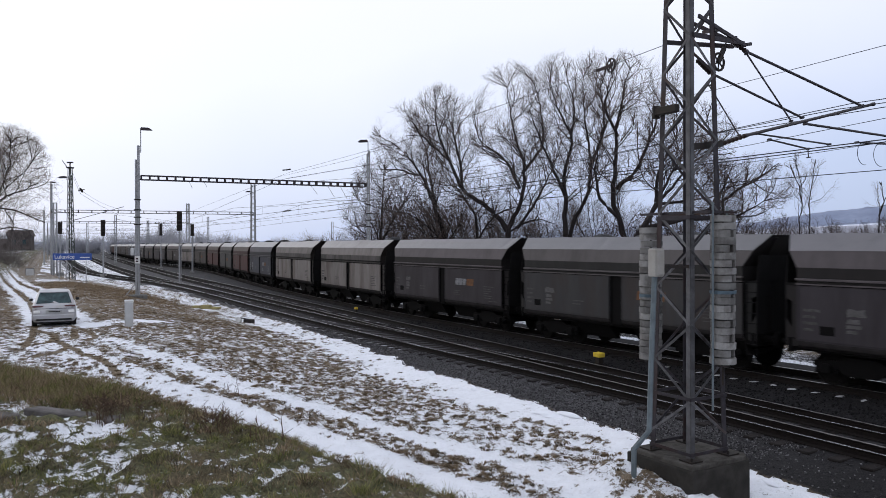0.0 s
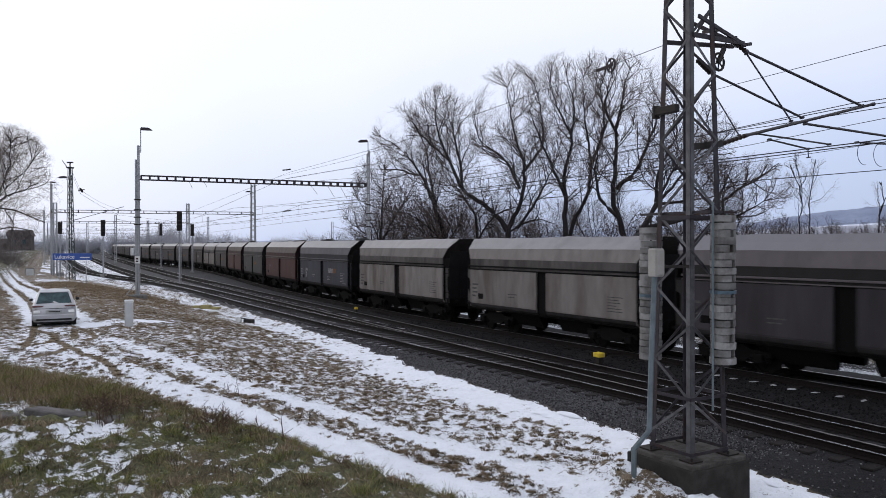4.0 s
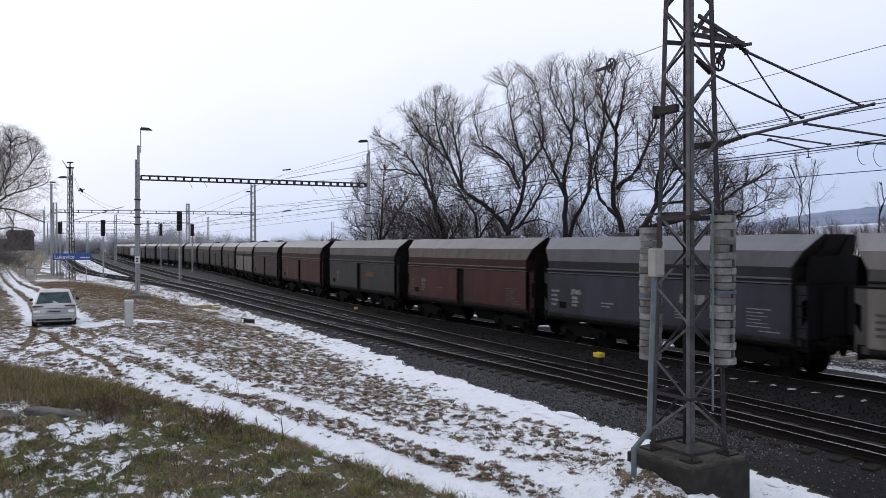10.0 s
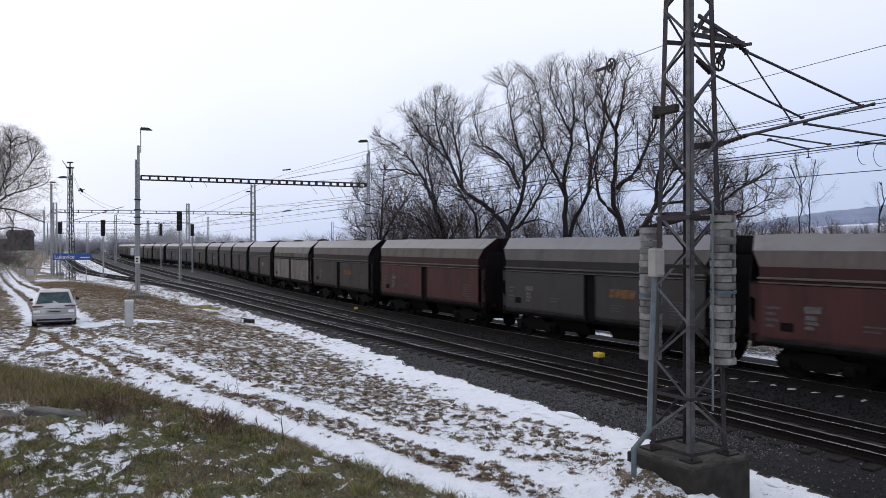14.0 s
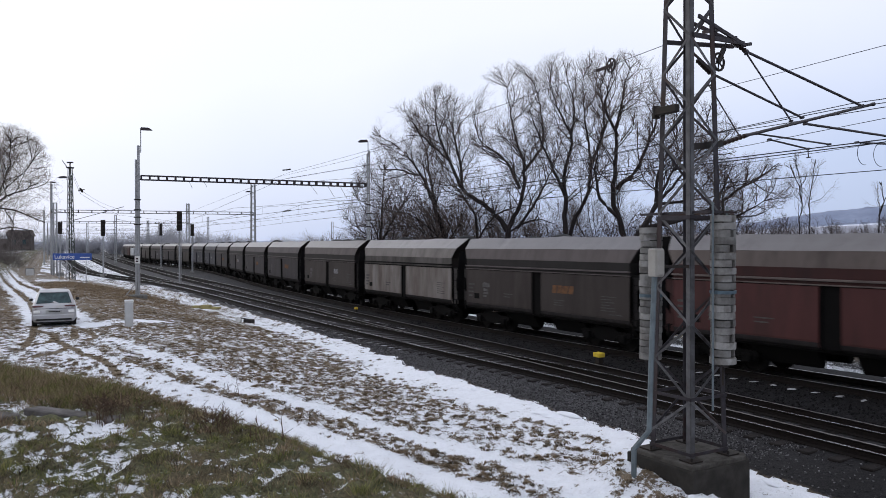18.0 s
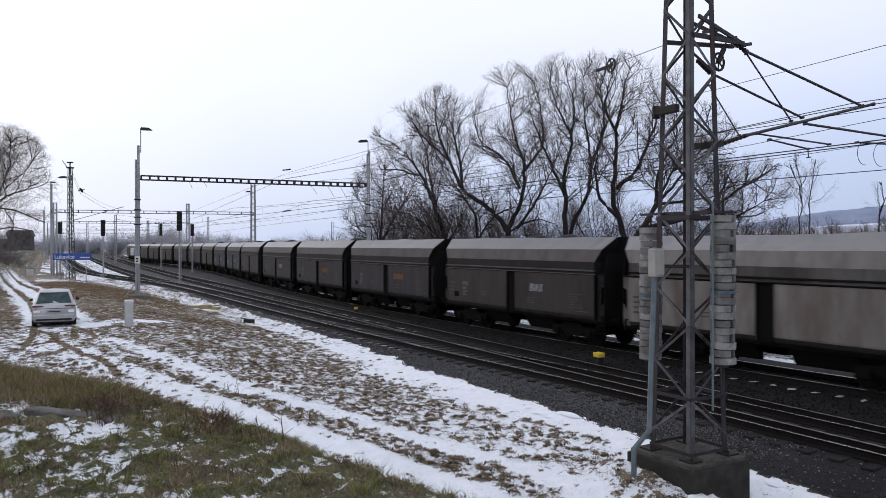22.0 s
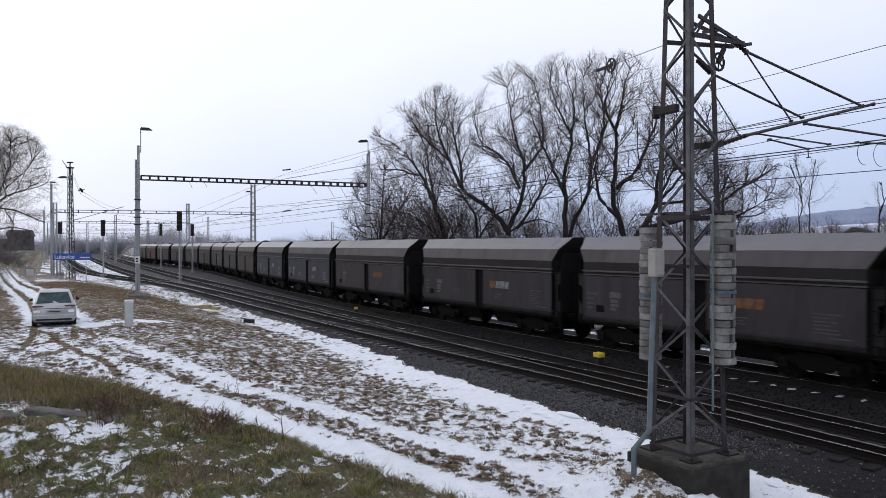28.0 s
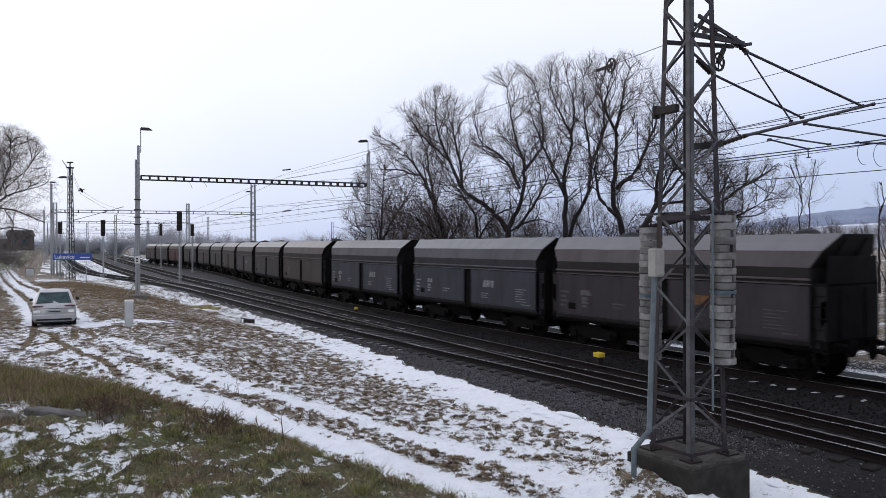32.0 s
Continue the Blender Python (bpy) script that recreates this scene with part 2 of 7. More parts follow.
M_CAP = surface("worn_concrete_rim", (0.085, 0.079, 0.072), 0.92, 0, (0.045, 0.041, 0.037), 5, bump=0.6, dirt=(0.03, 0.027, 0.022), dirt_scale=2.5)
M_WHITE = surface("white_paint", (0.72, 0.72, 0.72), 0.6, 0, (0.55, 0.54, 0.52), 3, bump=0.1)
M_GREYBOX = surface("grey_plastic", (0.52, 0.53, 0.54), 0.6, 0, (0.42, 0.42, 0.42), 3, bump=0.1)
M_YELLOW = surface("yellow_paint", (0.72, 0.52, 0.05), 0.6, 0, (0.5, 0.36, 0.05), 5, bump=0.1)
M_PALEYELLOW = surface("faded_yellow_paint", (0.36, 0.31, 0.13), 0.7, 0, (0.20, 0.17, 0.09), 5, bump=0.1)
M_BLUE = surface("blue_sign", (0.02, 0.07, 0.30), 0.4, 0, (0.018, 0.06, 0.25), 2, bump=0)
M_BARK = surface("bark", (0.034, 0.029, 0.030), 0.95, 0, (0.018, 0.015, 0.015), 6, bump=0.6, bump_scale=14, stretch=(1, 1, 0.3))
M_TWIG = island_mat("twigs", (0.055, 0.044, 0.042), (0.13, 0.103, 0.095))
# far twigs are paled to paint in distance haze
M_TWIGFAR = island_mat("hazed_far_twigs", (0.31, 0.31, 0.335), (0.44, 0.44, 0.475))
M_GRASSGREEN = island_mat("green_grass", (0.05, 0.062, 0.02), (0.155, 0.16, 0.052), 0.9, (0.31, 0.28, 0.125))
M_GRASSDRY = island_mat("dry_grass", (0.102, 0.071, 0.046), (0.228, 0.166, 0.108), 0.9, (0.39, 0.305, 0.205))
M_TUFTDARK = island_mat("dead_grass", (0.032, 0.025, 0.018), (0.085, 0.066, 0.045), 0.9, (0.17, 0.14, 0.09))
M_CLOD = island_mat("clod_grass", (0.074, 0.052, 0.033), (0.18, 0.130, 0.082), 0.9, (0.28, 0.215, 0.142))
M_WEED = island_mat("dry_weeds", (0.05, 0.032, 0.024), (0.12, 0.08, 0.058))
M_STONEDARK = island_mat("dark_stones", (0.0062, 0.0059, 0.0062), (0.014, 0.0133, 0.0141), 0.85, (0.038, 0.036, 0.038))
M_STONE = island_mat("ballast_stones", (0.020, 0.0188, 0.0198), (0.050, 0.0475, 0.050), 0.85, (0.18, 0.173, 0.18))
M_SNOW = surface("snow", (0.80, 0.81, 0.85), 0.9, 0, (0.72, 0.73, 0.78), 4, bump=0.6, bump_scale=12)
M_SLAB = surface("slab_concrete", (0.15, 0.138, 0.134), 0.9, 0, (0.06, 0.055, 0.052), 6, bump=0.6)

# ---- mesh helpers ----
def mesh_of(name, bm, material):
    bmesh.ops.recalc_face_normals(bm, faces=bm.faces)
    me = bpy.data.meshes.new(name)
    bm.to_mesh(me)
    bm.free()
    me.materials.append(material)
    return me


def part(name, bm, material, parent, label=""):
    """One mesh object under a thing or a part."""
    me = bm if isinstance(bm, bpy.types.Mesh) else mesh_of(name, bm, material)
    ob = new(name, me)
    ob.parent = parent
    return tagged(ob, label)


def thing(name, label, category, m=None, group="", kind=""):
    ob = new(name)
    ob.matrix_world = m or Matrix()
    return tagged(ob, label, category, group, kind)


def lone(name, bm, material, label, category, m=None, group="", kind=""):
    ob = new(name, bm if isinstance(bm, bpy.types.Mesh) else mesh_of(name, bm, material))
    ob.matrix_world = m or Matrix()
    return tagged(ob, label, category, group, kind)


def raw(name, verts, faces, material, idx=None, mats=None, smooth_faces=False):
    me = bpy.data.meshes.new(name)
    me.from_pydata([tuple(map(float, v)) for v in verts], [], [tuple(map(int, f)) for f in faces])
    for m in mats or [material]:
        me.materials.append(m)
    if idx is not None:
        me.polygons.foreach_set("material_index", idx)
    if smooth_faces:
        me.polygons.foreach_set("use_smooth", [True] * len(me.polygons))
    me.update()
    return me


def bm_new():
    return bmesh.new()


def box(bm, x0, x1, y0, y1, z0, z1, bevel=0.0, m=None):
    r = bmesh.ops.create_cube(bm, size=1.0)
    vs = r["verts"]
    for v in vs:
        v.co = Vector(((x0 + x1) / 2 + v.co.x * (x1 - x0), (y0 + y1) / 2 + v.co.y * (y1 - y0), (z0 + z1) / 2 + v.co.z * (z1 - z0)))
    if m is not None:
        bmesh.ops.transform(bm, matrix=m, verts=vs)
    if bevel:
        es = list({e for v in vs for e in v.link_edges})
        bmesh.ops.bevel(bm, geom=es, offset=bevel, segments=1, affect="EDGES", profile=0.5)
    return bm


def frame_to(a, b, up=(0, 0, 1)):
    a, b = Vector(a), Vector(b)
    z = (b - a).normalized()
    x = Vector(up).cross(z)
    if x.length < 1e-4:
        x = Vector((1, 0, 0)).cross(z)
    x.normalize()
    y = z.cross(x)
    m = Matrix((x, y, z)).transposed().to_4x4()
    m.translation = a
    return m, (b - a).length


def bar(bm, a, b, w, h, up=(0, 0, 1)):
    m, n = frame_to(a, b, up)
    return box(bm, -w / 2, w / 2, -h / 2, h / 2, 0, n, 0, m)


def angle_iron(bm, a, b, w, t, sx=1, sy=1, up=(0, 0, 1)):
    """An L-shaped rolled bar."""
    m, n = frame_to(a, b, up)
    box(bm, min(0, sx * w), max(0, sx * w), min(0, sy * t), max(0, sy * t), 0, n, 0, m)
    return box(bm, min(0, sx * t), max(0, sx * t), min(0, sy * w), max(0, sy * w), 0, n, 0, m)


def tube(bm, pts, r, n=8, r2=None, cap=True):
    """A round rod through points, tapering to r2."""
    pts = [Vector(p) for p in pts]
    rings = []
    r2 = r if r2 is None else r2
    for i, p in enumerate(pts):
        d = (pts[min(i + 1, len(pts) - 1)] - pts[max(i - 1, 0)]).normalized()
        x = d.orthogonal().normalized() if abs(d.z) > 0.95 else Vector((0, 0, 1)).cross(d).normalized()
        y = d.cross(x)
        rad = r + (r2 - r) * i / max(len(pts) - 1, 1)
        rings.append([bm.verts.new(p + x * rad * math.cos(2 * math.pi * k / n) + y * rad * math.sin(2 * math.pi * k / n)) for k in range(n)])
    for a, b in zip(rings, rings[1:]):
        for k in range(n):
            bm.faces.new((a[k], a[(k + 1) % n], b[(k + 1) % n], b[k]))
    if cap and n > 2:
        bm.faces.new(rings[0][::-1])
        bm.faces.new(rings[-1])
    return bm


def prism(bm, outline, y0, y1, m=None, plane="xz"):
    """An outline drawn in a plane and given depth along the third axis."""
    def at(p, d):
        q = Vector((p[0], d, p[1])) if plane == "xz" else Vector((d, p[0], p[1])) if plane == "yz" else Vector((p[0], p[1], d))
        return m @ q if m is not None else q
    a = [bm.verts.new(at(p, y0)) for p in outline]
    b = [bm.verts.new(at(p, y1)) for p in outline]
    bm.faces.new(a)
    bm.faces.new(b[::-1])
    for i in range(len(a)):
        j = (i + 1) % len(a)
        bm.faces.new((a[i], a[j], b[j], b[i]))
    return bm


def lathe(bm, profile, n=16, m=None):
    """Rings (r, z) turned about z."""
    rings = []
    for r, z in profile:
        ring = [Vector((r * math.cos(2 * math.pi * k / n), r * math.sin(2 * math.pi * k / n), z)) for k in range(n)]
        rings.append([bm.verts.new(m @ p if m is not None else p) for p in ring])
    for a, b in zip(rings, rings[1:]):
        for k in range(n):
            bm.faces.new((a[k], a[(k + 1) % n], b[(k + 1) % n], b[k]))
    bm.faces.new(rings[0][::-1])
    bm.faces.new(rings[-1])
    return bm


# ---- ground sheet ----
def steps(*runs):
    out = []
    for a, b, d in runs:
        out += list(np.arange(a, b - d * 0.4, d))
    return out + [runs[-1][1]]


# wheel lanes of the yard track, the rutted way beyond the car, and the tyre marks, all as v over u
LANE_A = (11.8, 13.5, 16.0, 17.6, 19.1, 20.8, 23.4, 25.5, 27.6, 30.0), (7.7, 6.95, 6.0, 4.9, 4.1, 3.7, 2.75, 2.05, 1.35, 0.95)
LANE_B = (8.0, 10.1, 11.9, 13.4, 15.5, 17.0, 20.7, 22.6, 24.1, 26.7, 30.0), (6.6, 6.1, 5.6, 5.1, 4.25, 3.5, 2.0, 1.45, 0.8, 0.05, -0.4)
FAR_WAY = (28.0, 33.0, 45.0, 52.0, 60.0, 65.0, 91.0, 141.0), (0.6, 0.4, -0.2, -0.7, -1.5, -2.2, -4.8, -5.0)
MARKS = (((32.0, -0.45), (27.9, -0.48), (26.0, -0.62)), ((31.6, 0.9), (27.4, 0.78)), ((31.2, 0.95), (29.0, 1.33), (27.5, 1.41), (26.6, 1.16)),
         ((30.6, -0.34), (29.0, 0.16), (27.6, 0.21), (26.5, -0.02), (26.3, -0.3)), ((27.2, 0.2), (24.1, 0.87), (22.9, 1.32), (21.9, 1.52), (20.7, 1.60)),
         ((25.3, 0.5), (24.6, 0.28), (24.0, -0.3)))


def near_line(u, v, line):
    best = 9.0
    for (a, b), (c, d) in zip(line, line[1:]):
        k = min(max(((u - a) * (c - a) + (v - b) * (d - b)) / ((c - a) ** 2 + (d - b) ** 2), 0.0), 1.0)
        best = min(best, math.hypot(u - a - k * (c - a), v - b - k * (d - b)))
    return best


def cover_at(x, y):
    """How much snow, ballast and green grass lie at a place."""
    u, v = uv_of(x, y)
    e = edge_v(u)
    t0 = T0_v(u) if u > -150 else 29.0
    wob = noise.noise((x * 0.5, y * 0.5, 5.1)) * 0.5
    crest = float(np.interp(u, (-40, 3, 5, 8, 12, 14, 16), (3.0, 2.6, 2.1, 1.3, -0.4, -2.0, -5.0)))
    bank = smooth(2.6, 0.9, v - crest)
    gravel = smooth(-0.05, 0.12, v - e) * (1 - smooth(6.0, 8.0, v - t0))
    snow = 0.0
    if v > t0 + 2.8 + 0.5 * wob:
        snow = 0.46 + 0.10 * smooth(1.5, 0.8, abs(v - t0 - 3.7)) + 0.2 * wob
    elif v > e + 0.07:
        t2, t3 = T2_v(u), T3_v(u)
        if u > 78 and t2 + 1.4 < v < t3 - 1.3:
            snow = 0.56 + 0.2 * wob
        elif u > 95 and v < t2 + 1.2:
            snow = 0.42 + 0.35 * noise.noise((x * 0.11, y * 0.11, 2.9))
        elif 62 < u < 95 and abs(v - t2) > 1.5 and v < t3 - 1.4:
            snow = 0.46 + 0.3 * noise.noise((x * 0.2, y * 0.2, 2.9))
    else:
        d = e - v
        inner = float(np.interp(u, (8, 11, 12, 15, 18, 21, 25, 31, 38, 46, 60), (3.0, 1.5, 1.1, 1.25, 1.5, 1.65, 1.65, 1.8, 2.0, 2.1, 2.3)))
        strip = float(np.interp(u, (20, 30, 40, 60), (0.68, 0.63, 0.575, 0.545)) + 0.05 * noise.noise((x * 1.7, y * 1.7, 7.5)))
        field = float(np.interp(u, (8, 11, 14, 18, 22, 26, 30, 40, 60), (0.575, 0.57, 0.56, 0.54, 0.52, 0.505, 0.50, 0.475, 0.44)))
        snow = field + (strip - field) * (1 - smooth(inner - 0.8, inner + 0.35 + wob, d))
        if u > 30:
            snow -= 0.10 * max(0.0, noise.noise((u * 0.45, v * 1.6, 7.7))) * smooth(30, 40, u)
        if u < 31:
            la, lb = float(np.interp(u, *LANE_A)), float(np.interp(u, *LANE_B))
            if v < la:
                low_side = float(np.interp(u, (10, 17, 22, 31), (0.575, 0.555, 0.550, 0.575)))
                mid = float(np.interp(u, (10, 18, 22, 31), (0.535, 0.515, 0.515, 0.56)))
                snow = low_side + (mid - low_side) * smooth(-0.4, 0.4, v - lb)
                snow -= 0.06 * smooth(24, 29, u) * smooth(-0.5, -1.2, v - lb)
            level = float(np.interp(u, (14, 20, 24, 29, 31), (0.68, 0.645, 0.62, 0.58, 0.52))) + 0.06 * noise.noise((x * 3.7, y * 3.7, 5.5))
            wheel = max(1 - smooth(0.22, 0.55 + 0.5 * wob, abs(v - la)), 1 - smooth(0.30, 0.65 + 0.5 * wob, abs(v - lb)))
            snow = max(snow, snow + (level - snow) * wheel)
        far = smooth(29, 33, u) * smooth(4.2, 2.6, v - float(np.interp(u, *FAR_WAY)))
        if far > 0:
            r = v - float(np.interp(u, *FAR_WAY))
            way = 1 - smooth(1.0, 1.6 + wob, abs(r))
            there = 0.45 + (0.63 - 0.45) * way
            if u > 34 and abs(abs(r) - 0.62) < 0.15:
                there -= 0.2
            snow += (there - snow) * far
        if u > 24:
            snow += 0.07 * smooth(24, 34, u) * (noise.noise((x * 2.1, y * 2.1, 9.1)) + 0.8 * noise.noise((x * 4.3, y * 4.3, 1.9)))
        if u < 33:
            near = min(near_line(u, v, m) for m in MARKS) if 20 < u and -1.2 < v < 2.2 else 9.0
            snow -= 0.24 * (1 - smooth(0.07, 0.13, near)) + 0.02 * (1 - smooth(0.1, 0.5, near))
        if 30 < u < 37:                                   # thin snow round the marker post
            snow += 0.17 * (1 - smooth(0.25, 1.0, near_line(u, v, ((31.3, 1.4), (32.4, 2.4), (33.0, 3.2), (33.6, 4.4)))))
        if 62 < u < 240 and -1.0 < v:
            snow = max(snow, 0.50 + 0.3 * noise.noise((x * 0.12, y * 0.12, 4.9)))
        if u > 95 and v < -5:
            snow = 0.5 + 0.2 * wob
        if 27 < u < 40:
            snow -= 0.17 * (1 - smooth(0.05, 0.25, near_line(u, v, ((38.0, 9.2), (33.0, 9.6), (29.0, 9.75))))) * (0.7 + wob)
    # bare clods along the strip and before the mast's base
    if u < 16 and v < e:
        snow -= 0.20 * (1 - smooth(0.05, 0.22, near_line(u, v, ((14.7, 10.0), (13.6, 10.1), (12.7, 10.2), (12.2, 10.35))))) * (0.6 + wob)
        snow -= 0.16 * math.exp(-((x - 3.3) / 0.45) ** 2 - ((y - 13.15) / 0.25) ** 2)
        snow -= 0.08 * math.exp(-((x - 3.35) / 0.6) ** 2 - ((y - 11.6) / 0.9) ** 2)
    snow *= 1 - bank
    patch = 0.512 - 0.07 * smooth(1.1, 0.3, crest - v) - 0.012 * smooth(-2.2, -0.6, x)
    patch += 0.09 * math.exp(-((x + 3.65) / 0.6) ** 2 - ((y - 7.08) / 0.28) ** 2) - 0.015 * smooth(5.9, 5.0, y) - 0.06 * math.exp(-((x + 2.6) / 0.5) ** 2 - ((y - 5.7) / 0.4) ** 2)
    snow += bank * patch
    if gravel < 0.5:
        bump = lumps_at(x, y) if u < 34 else 0.0
        snow += (1 - bank) * (0.05 * noise.noise((x * 2.6, y * 2.6, 2.2)) + 0.08 * noise.noise((x * 5.6, y * 5.6, 8.2)) - 0.12 * bump)
        snow += bank * (0.035 * noise.noise((x * 1.3, y * 1.3, 2.2)) + 0.06 * noise.noise((x * 4.2, y * 4.2, 3.3)) + 0.11 * noise.noise((x * 12.0, y * 12.0, 3.3)) - 0.20 * bump)
    return max(0.0, min(1.0, snow)), gravel, bank


US = sorted(set(steps((-260, -40, 20), (-40, -6, 3), (-6, 0, 0.3), (0, 3, 0.12), (3, 9.6, 0.053), (9.6, 22, 0.12), (22, 33, 0.15), (33, 45, 0.3), (45, 100, 0.8), (100, 300, 4), (300, 900, 50), (900, 4500, 600))))
VS = sorted(set(steps((-4000, -600, 400), (-600, -100, 50), (-100, -14, 6), (-14, -4, 0.6), (-4, 3.2, 0.055), (3.2, 12.6, 0.12), (12.6, 26, 0.5), (26, 60, 3), (60, 600, 60), (600, 4500, 600))))
g_v, g_c = [], []
for gu in US:
    for gv in VS:
        gx, gy = xy(gu, gv)
        g_v.append((gx, gy, height(gx, gy)))
        cs, cg, cb = cover_at(gx, gy)
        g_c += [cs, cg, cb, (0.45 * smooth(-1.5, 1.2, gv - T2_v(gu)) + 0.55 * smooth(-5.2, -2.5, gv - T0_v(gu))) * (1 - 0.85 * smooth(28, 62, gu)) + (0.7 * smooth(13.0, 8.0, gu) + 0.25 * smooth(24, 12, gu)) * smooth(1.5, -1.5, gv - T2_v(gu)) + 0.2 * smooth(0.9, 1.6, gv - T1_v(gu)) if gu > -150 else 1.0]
nv = len(VS)
g_f = [(i * nv + j, (i + 1) * nv + j, (i + 1) * nv + j + 1, i * nv + j + 1) for i in range(len(US) - 1) for j in range(nv - 1)]
ground_me = raw("ground", g_v, g_f, M_GROUND, smooth_faces=True)
ground_me.flip_normals()
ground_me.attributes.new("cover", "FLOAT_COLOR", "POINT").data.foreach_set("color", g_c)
ground = tagged(new("ground", ground_me), "thawing snow over brown winter meadow and dark ballast", "ground", kind="structure")


# ---- rails ----
RAIL_PROFILE = ((-0.07, -0.172), (0.07, -0.172), (0.07, -0.16), (0.012, -0.13), (0.012, -0.045), (0.036, -0.03), (0.036, -0.002), (0.03, 0.0), (-0.03, 0.0), (-0.036, -0.002), (-0.036, -0.03), (-0.012, -0.045), (-0.012, -0.13), (-0.07, -0.16))


def rail_mesh(pts, side, head):
    vs, fs, ids = [], [], []
    n = len(RAIL_PROFILE)
    for i, p in enumerate(pts):
        a, b = pts[max(i - 1, 0)], pts[min(i + 1, len(pts) - 1)]
        dx, dy = b[0] - a[0], b[1] - a[1]
        k = math.hypot(dx, dy)
        nx, ny = -dy / k, dx / k
        for o, z in RAIL_PROFILE:
            vs.append((p[0] + nx * (side * 0.753 + o), p[1] + ny * (side * 0.753 + o), z))
    for i in range(len(pts) - 1):
        for j in range(n):
            k = (j + 1) % n
            fs.append((i * n + j, i * n + k, (i + 1) * n + k, (i + 1) * n + j))
            ids.append(1 if 6 <= j <= 8 else 0)
    return raw("rail", vs, fs, None, ids, (M_RAIL, head))


def line_points(fv, u0, u1):
    out, u = [], u0
    while u < u1:
        out.append(xy(u, fv(u)))
        u += 1.0 if u < 60 else 2.0 if u < 140 else 5.0
    return out


TRACKS = []


def track(fv, u0, u1, label, head):
    th = thing("railway_track", label, "track", kind="structure")
    pts = line_points(fv, u0, u1)
    for side in (-1, 1):
        part("rail", rail_mesh(pts, side, head), None, th)
    TRACKS.append((th, fv, u0, u1))
    return th


track(T0_v, -140, 420, "rusty rails of the loaded line under the coal train", M_RAILDULL)
track(T1_v, -60, 420, "dull brown rails of the inner station track", M_RAILDULL)
track(T2_v, -60, 420, "worn bright rails of the near station track", M_RAILTOP)
track(T3_v, 66, 420, "rusty rails of a siding in patchy snow", M_RAILDULL)

# ---- the coal train ----
def paint(name, base, second, dirt, amount=0.55, rough=0.66, spec=0.16):
    return surface(name, base, rough, 0.0, second, 2.2, 0.9, 0.25, 25, vary=0.10, stretch=(1.0, 1.0, 0.24), dirt=dirt, dirt_scale=1.15, dirt_amount=amount, spec=spec)


PAINTS = {
    "dark": paint("sooty_grey_paint", (0.0439, 0.0387, 0.0434), (0.0296, 0.0258, 0.0291), (0.0219, 0.0186, 0.0204)),
    "brown": paint("sooty_brown_paint", (0.0505, 0.0418, 0.0392), (0.0345, 0.0285, 0.0268), (0.0245, 0.0186, 0.0179)),
    "green": paint("sooty_green_paint", (0.0451, 0.0435, 0.0438), (0.0305, 0.0298, 0.0318), (0.0358, 0.0273, 0.0239)),
    "blue": paint("faded_blue_paint", (0.0440, 0.0455, 0.0600), (0.0330, 0.0345, 0.0460), (0.0240, 0.0230, 0.0280)),
    "pale": paint("pale_grey_paint", (0.2080, 0.1890, 0.1790), (0.1150, 0.1040, 0.0980), (0.0800, 0.0610, 0.0515), 0.68),
    "red": paint("rust_red_paint", (0.0740, 0.0270, 0.0262), (0.0510, 0.0195, 0.0190), (0.0320, 0.0170, 0.0160)),
}
HOODS = {
    "dark": paint("dusty_hood", (0.0986, 0.0864, 0.0899), (0.0759, 0.0664, 0.0692), (0.0612, 0.0535, 0.0557), 0.4, 0.30, 1.0),
    "brown": paint("dusty_brown_hood", (0.1009, 0.0859, 0.0848), (0.0780, 0.0656, 0.0642), (0.0619, 0.0515, 0.0504), 0.4, 0.30, 1.0),
    "green": paint("dusty_green_hood", (0.0971, 0.0872, 0.0871), (0.0748, 0.0671, 0.0671), (0.0602, 0.0541, 0.0541), 0.4, 0.30, 1.0),
    "blue": paint("dusty_blue_hood", (0.0940, 0.0884, 0.0971), (0.0724, 0.0681, 0.0747), (0.0582, 0.0549, 0.0601), 0.4, 0.30, 1.0),
    "pale": paint("pale_hood", (0.1628, 0.1450, 0.1433), (0.1253, 0.1109, 0.1100), (0.0930, 0.0793, 0.0761), 0.4, 0.30, 1.0),
    "red": paint("dusty_red_hood", (0.1015, 0.0881, 0.0822), (0.0789, 0.0629, 0.0592), (0.0541, 0.0377, 0.0338), 0.4, 0.30, 1.0),
}
MIDS = {
    "dark": paint("grimy_lower_hood", (0.1017, 0.0883, 0.0916), (0.0753, 0.0654, 0.0678), (0.0591, 0.0512, 0.0532), 0.5),
    "brown": paint("grimy_brown_lower_hood", (0.1017, 0.0864, 0.0848), (0.0760, 0.0642, 0.0632), (0.0597, 0.0496, 0.0488), 0.5),
    "green": paint("grimy_green_lower_hood", (0.1005, 0.0902, 0.0895), (0.0743, 0.0669, 0.0663), (0.0582, 0.0524, 0.0519), 0.5),
    "blue": paint("grimy_blue_lower_hood", (0.0984, 0.0929, 0.1038), (0.0728, 0.0688, 0.0768), (0.0570, 0.0539, 0.0601), 0.5),
    "pale": paint("grimy_pale_lower_hood", (0.1777, 0.1603, 0.1520), (0.1315, 0.1187, 0.1119), (0.0912, 0.0820, 0.0755), 0.5),
    "red": paint("grimy_red_lower_hood", (0.1137, 0.0942, 0.0857), (0.0835, 0.0658, 0.0604), (0.0569, 0.0454, 0.0417), 0.5),
}
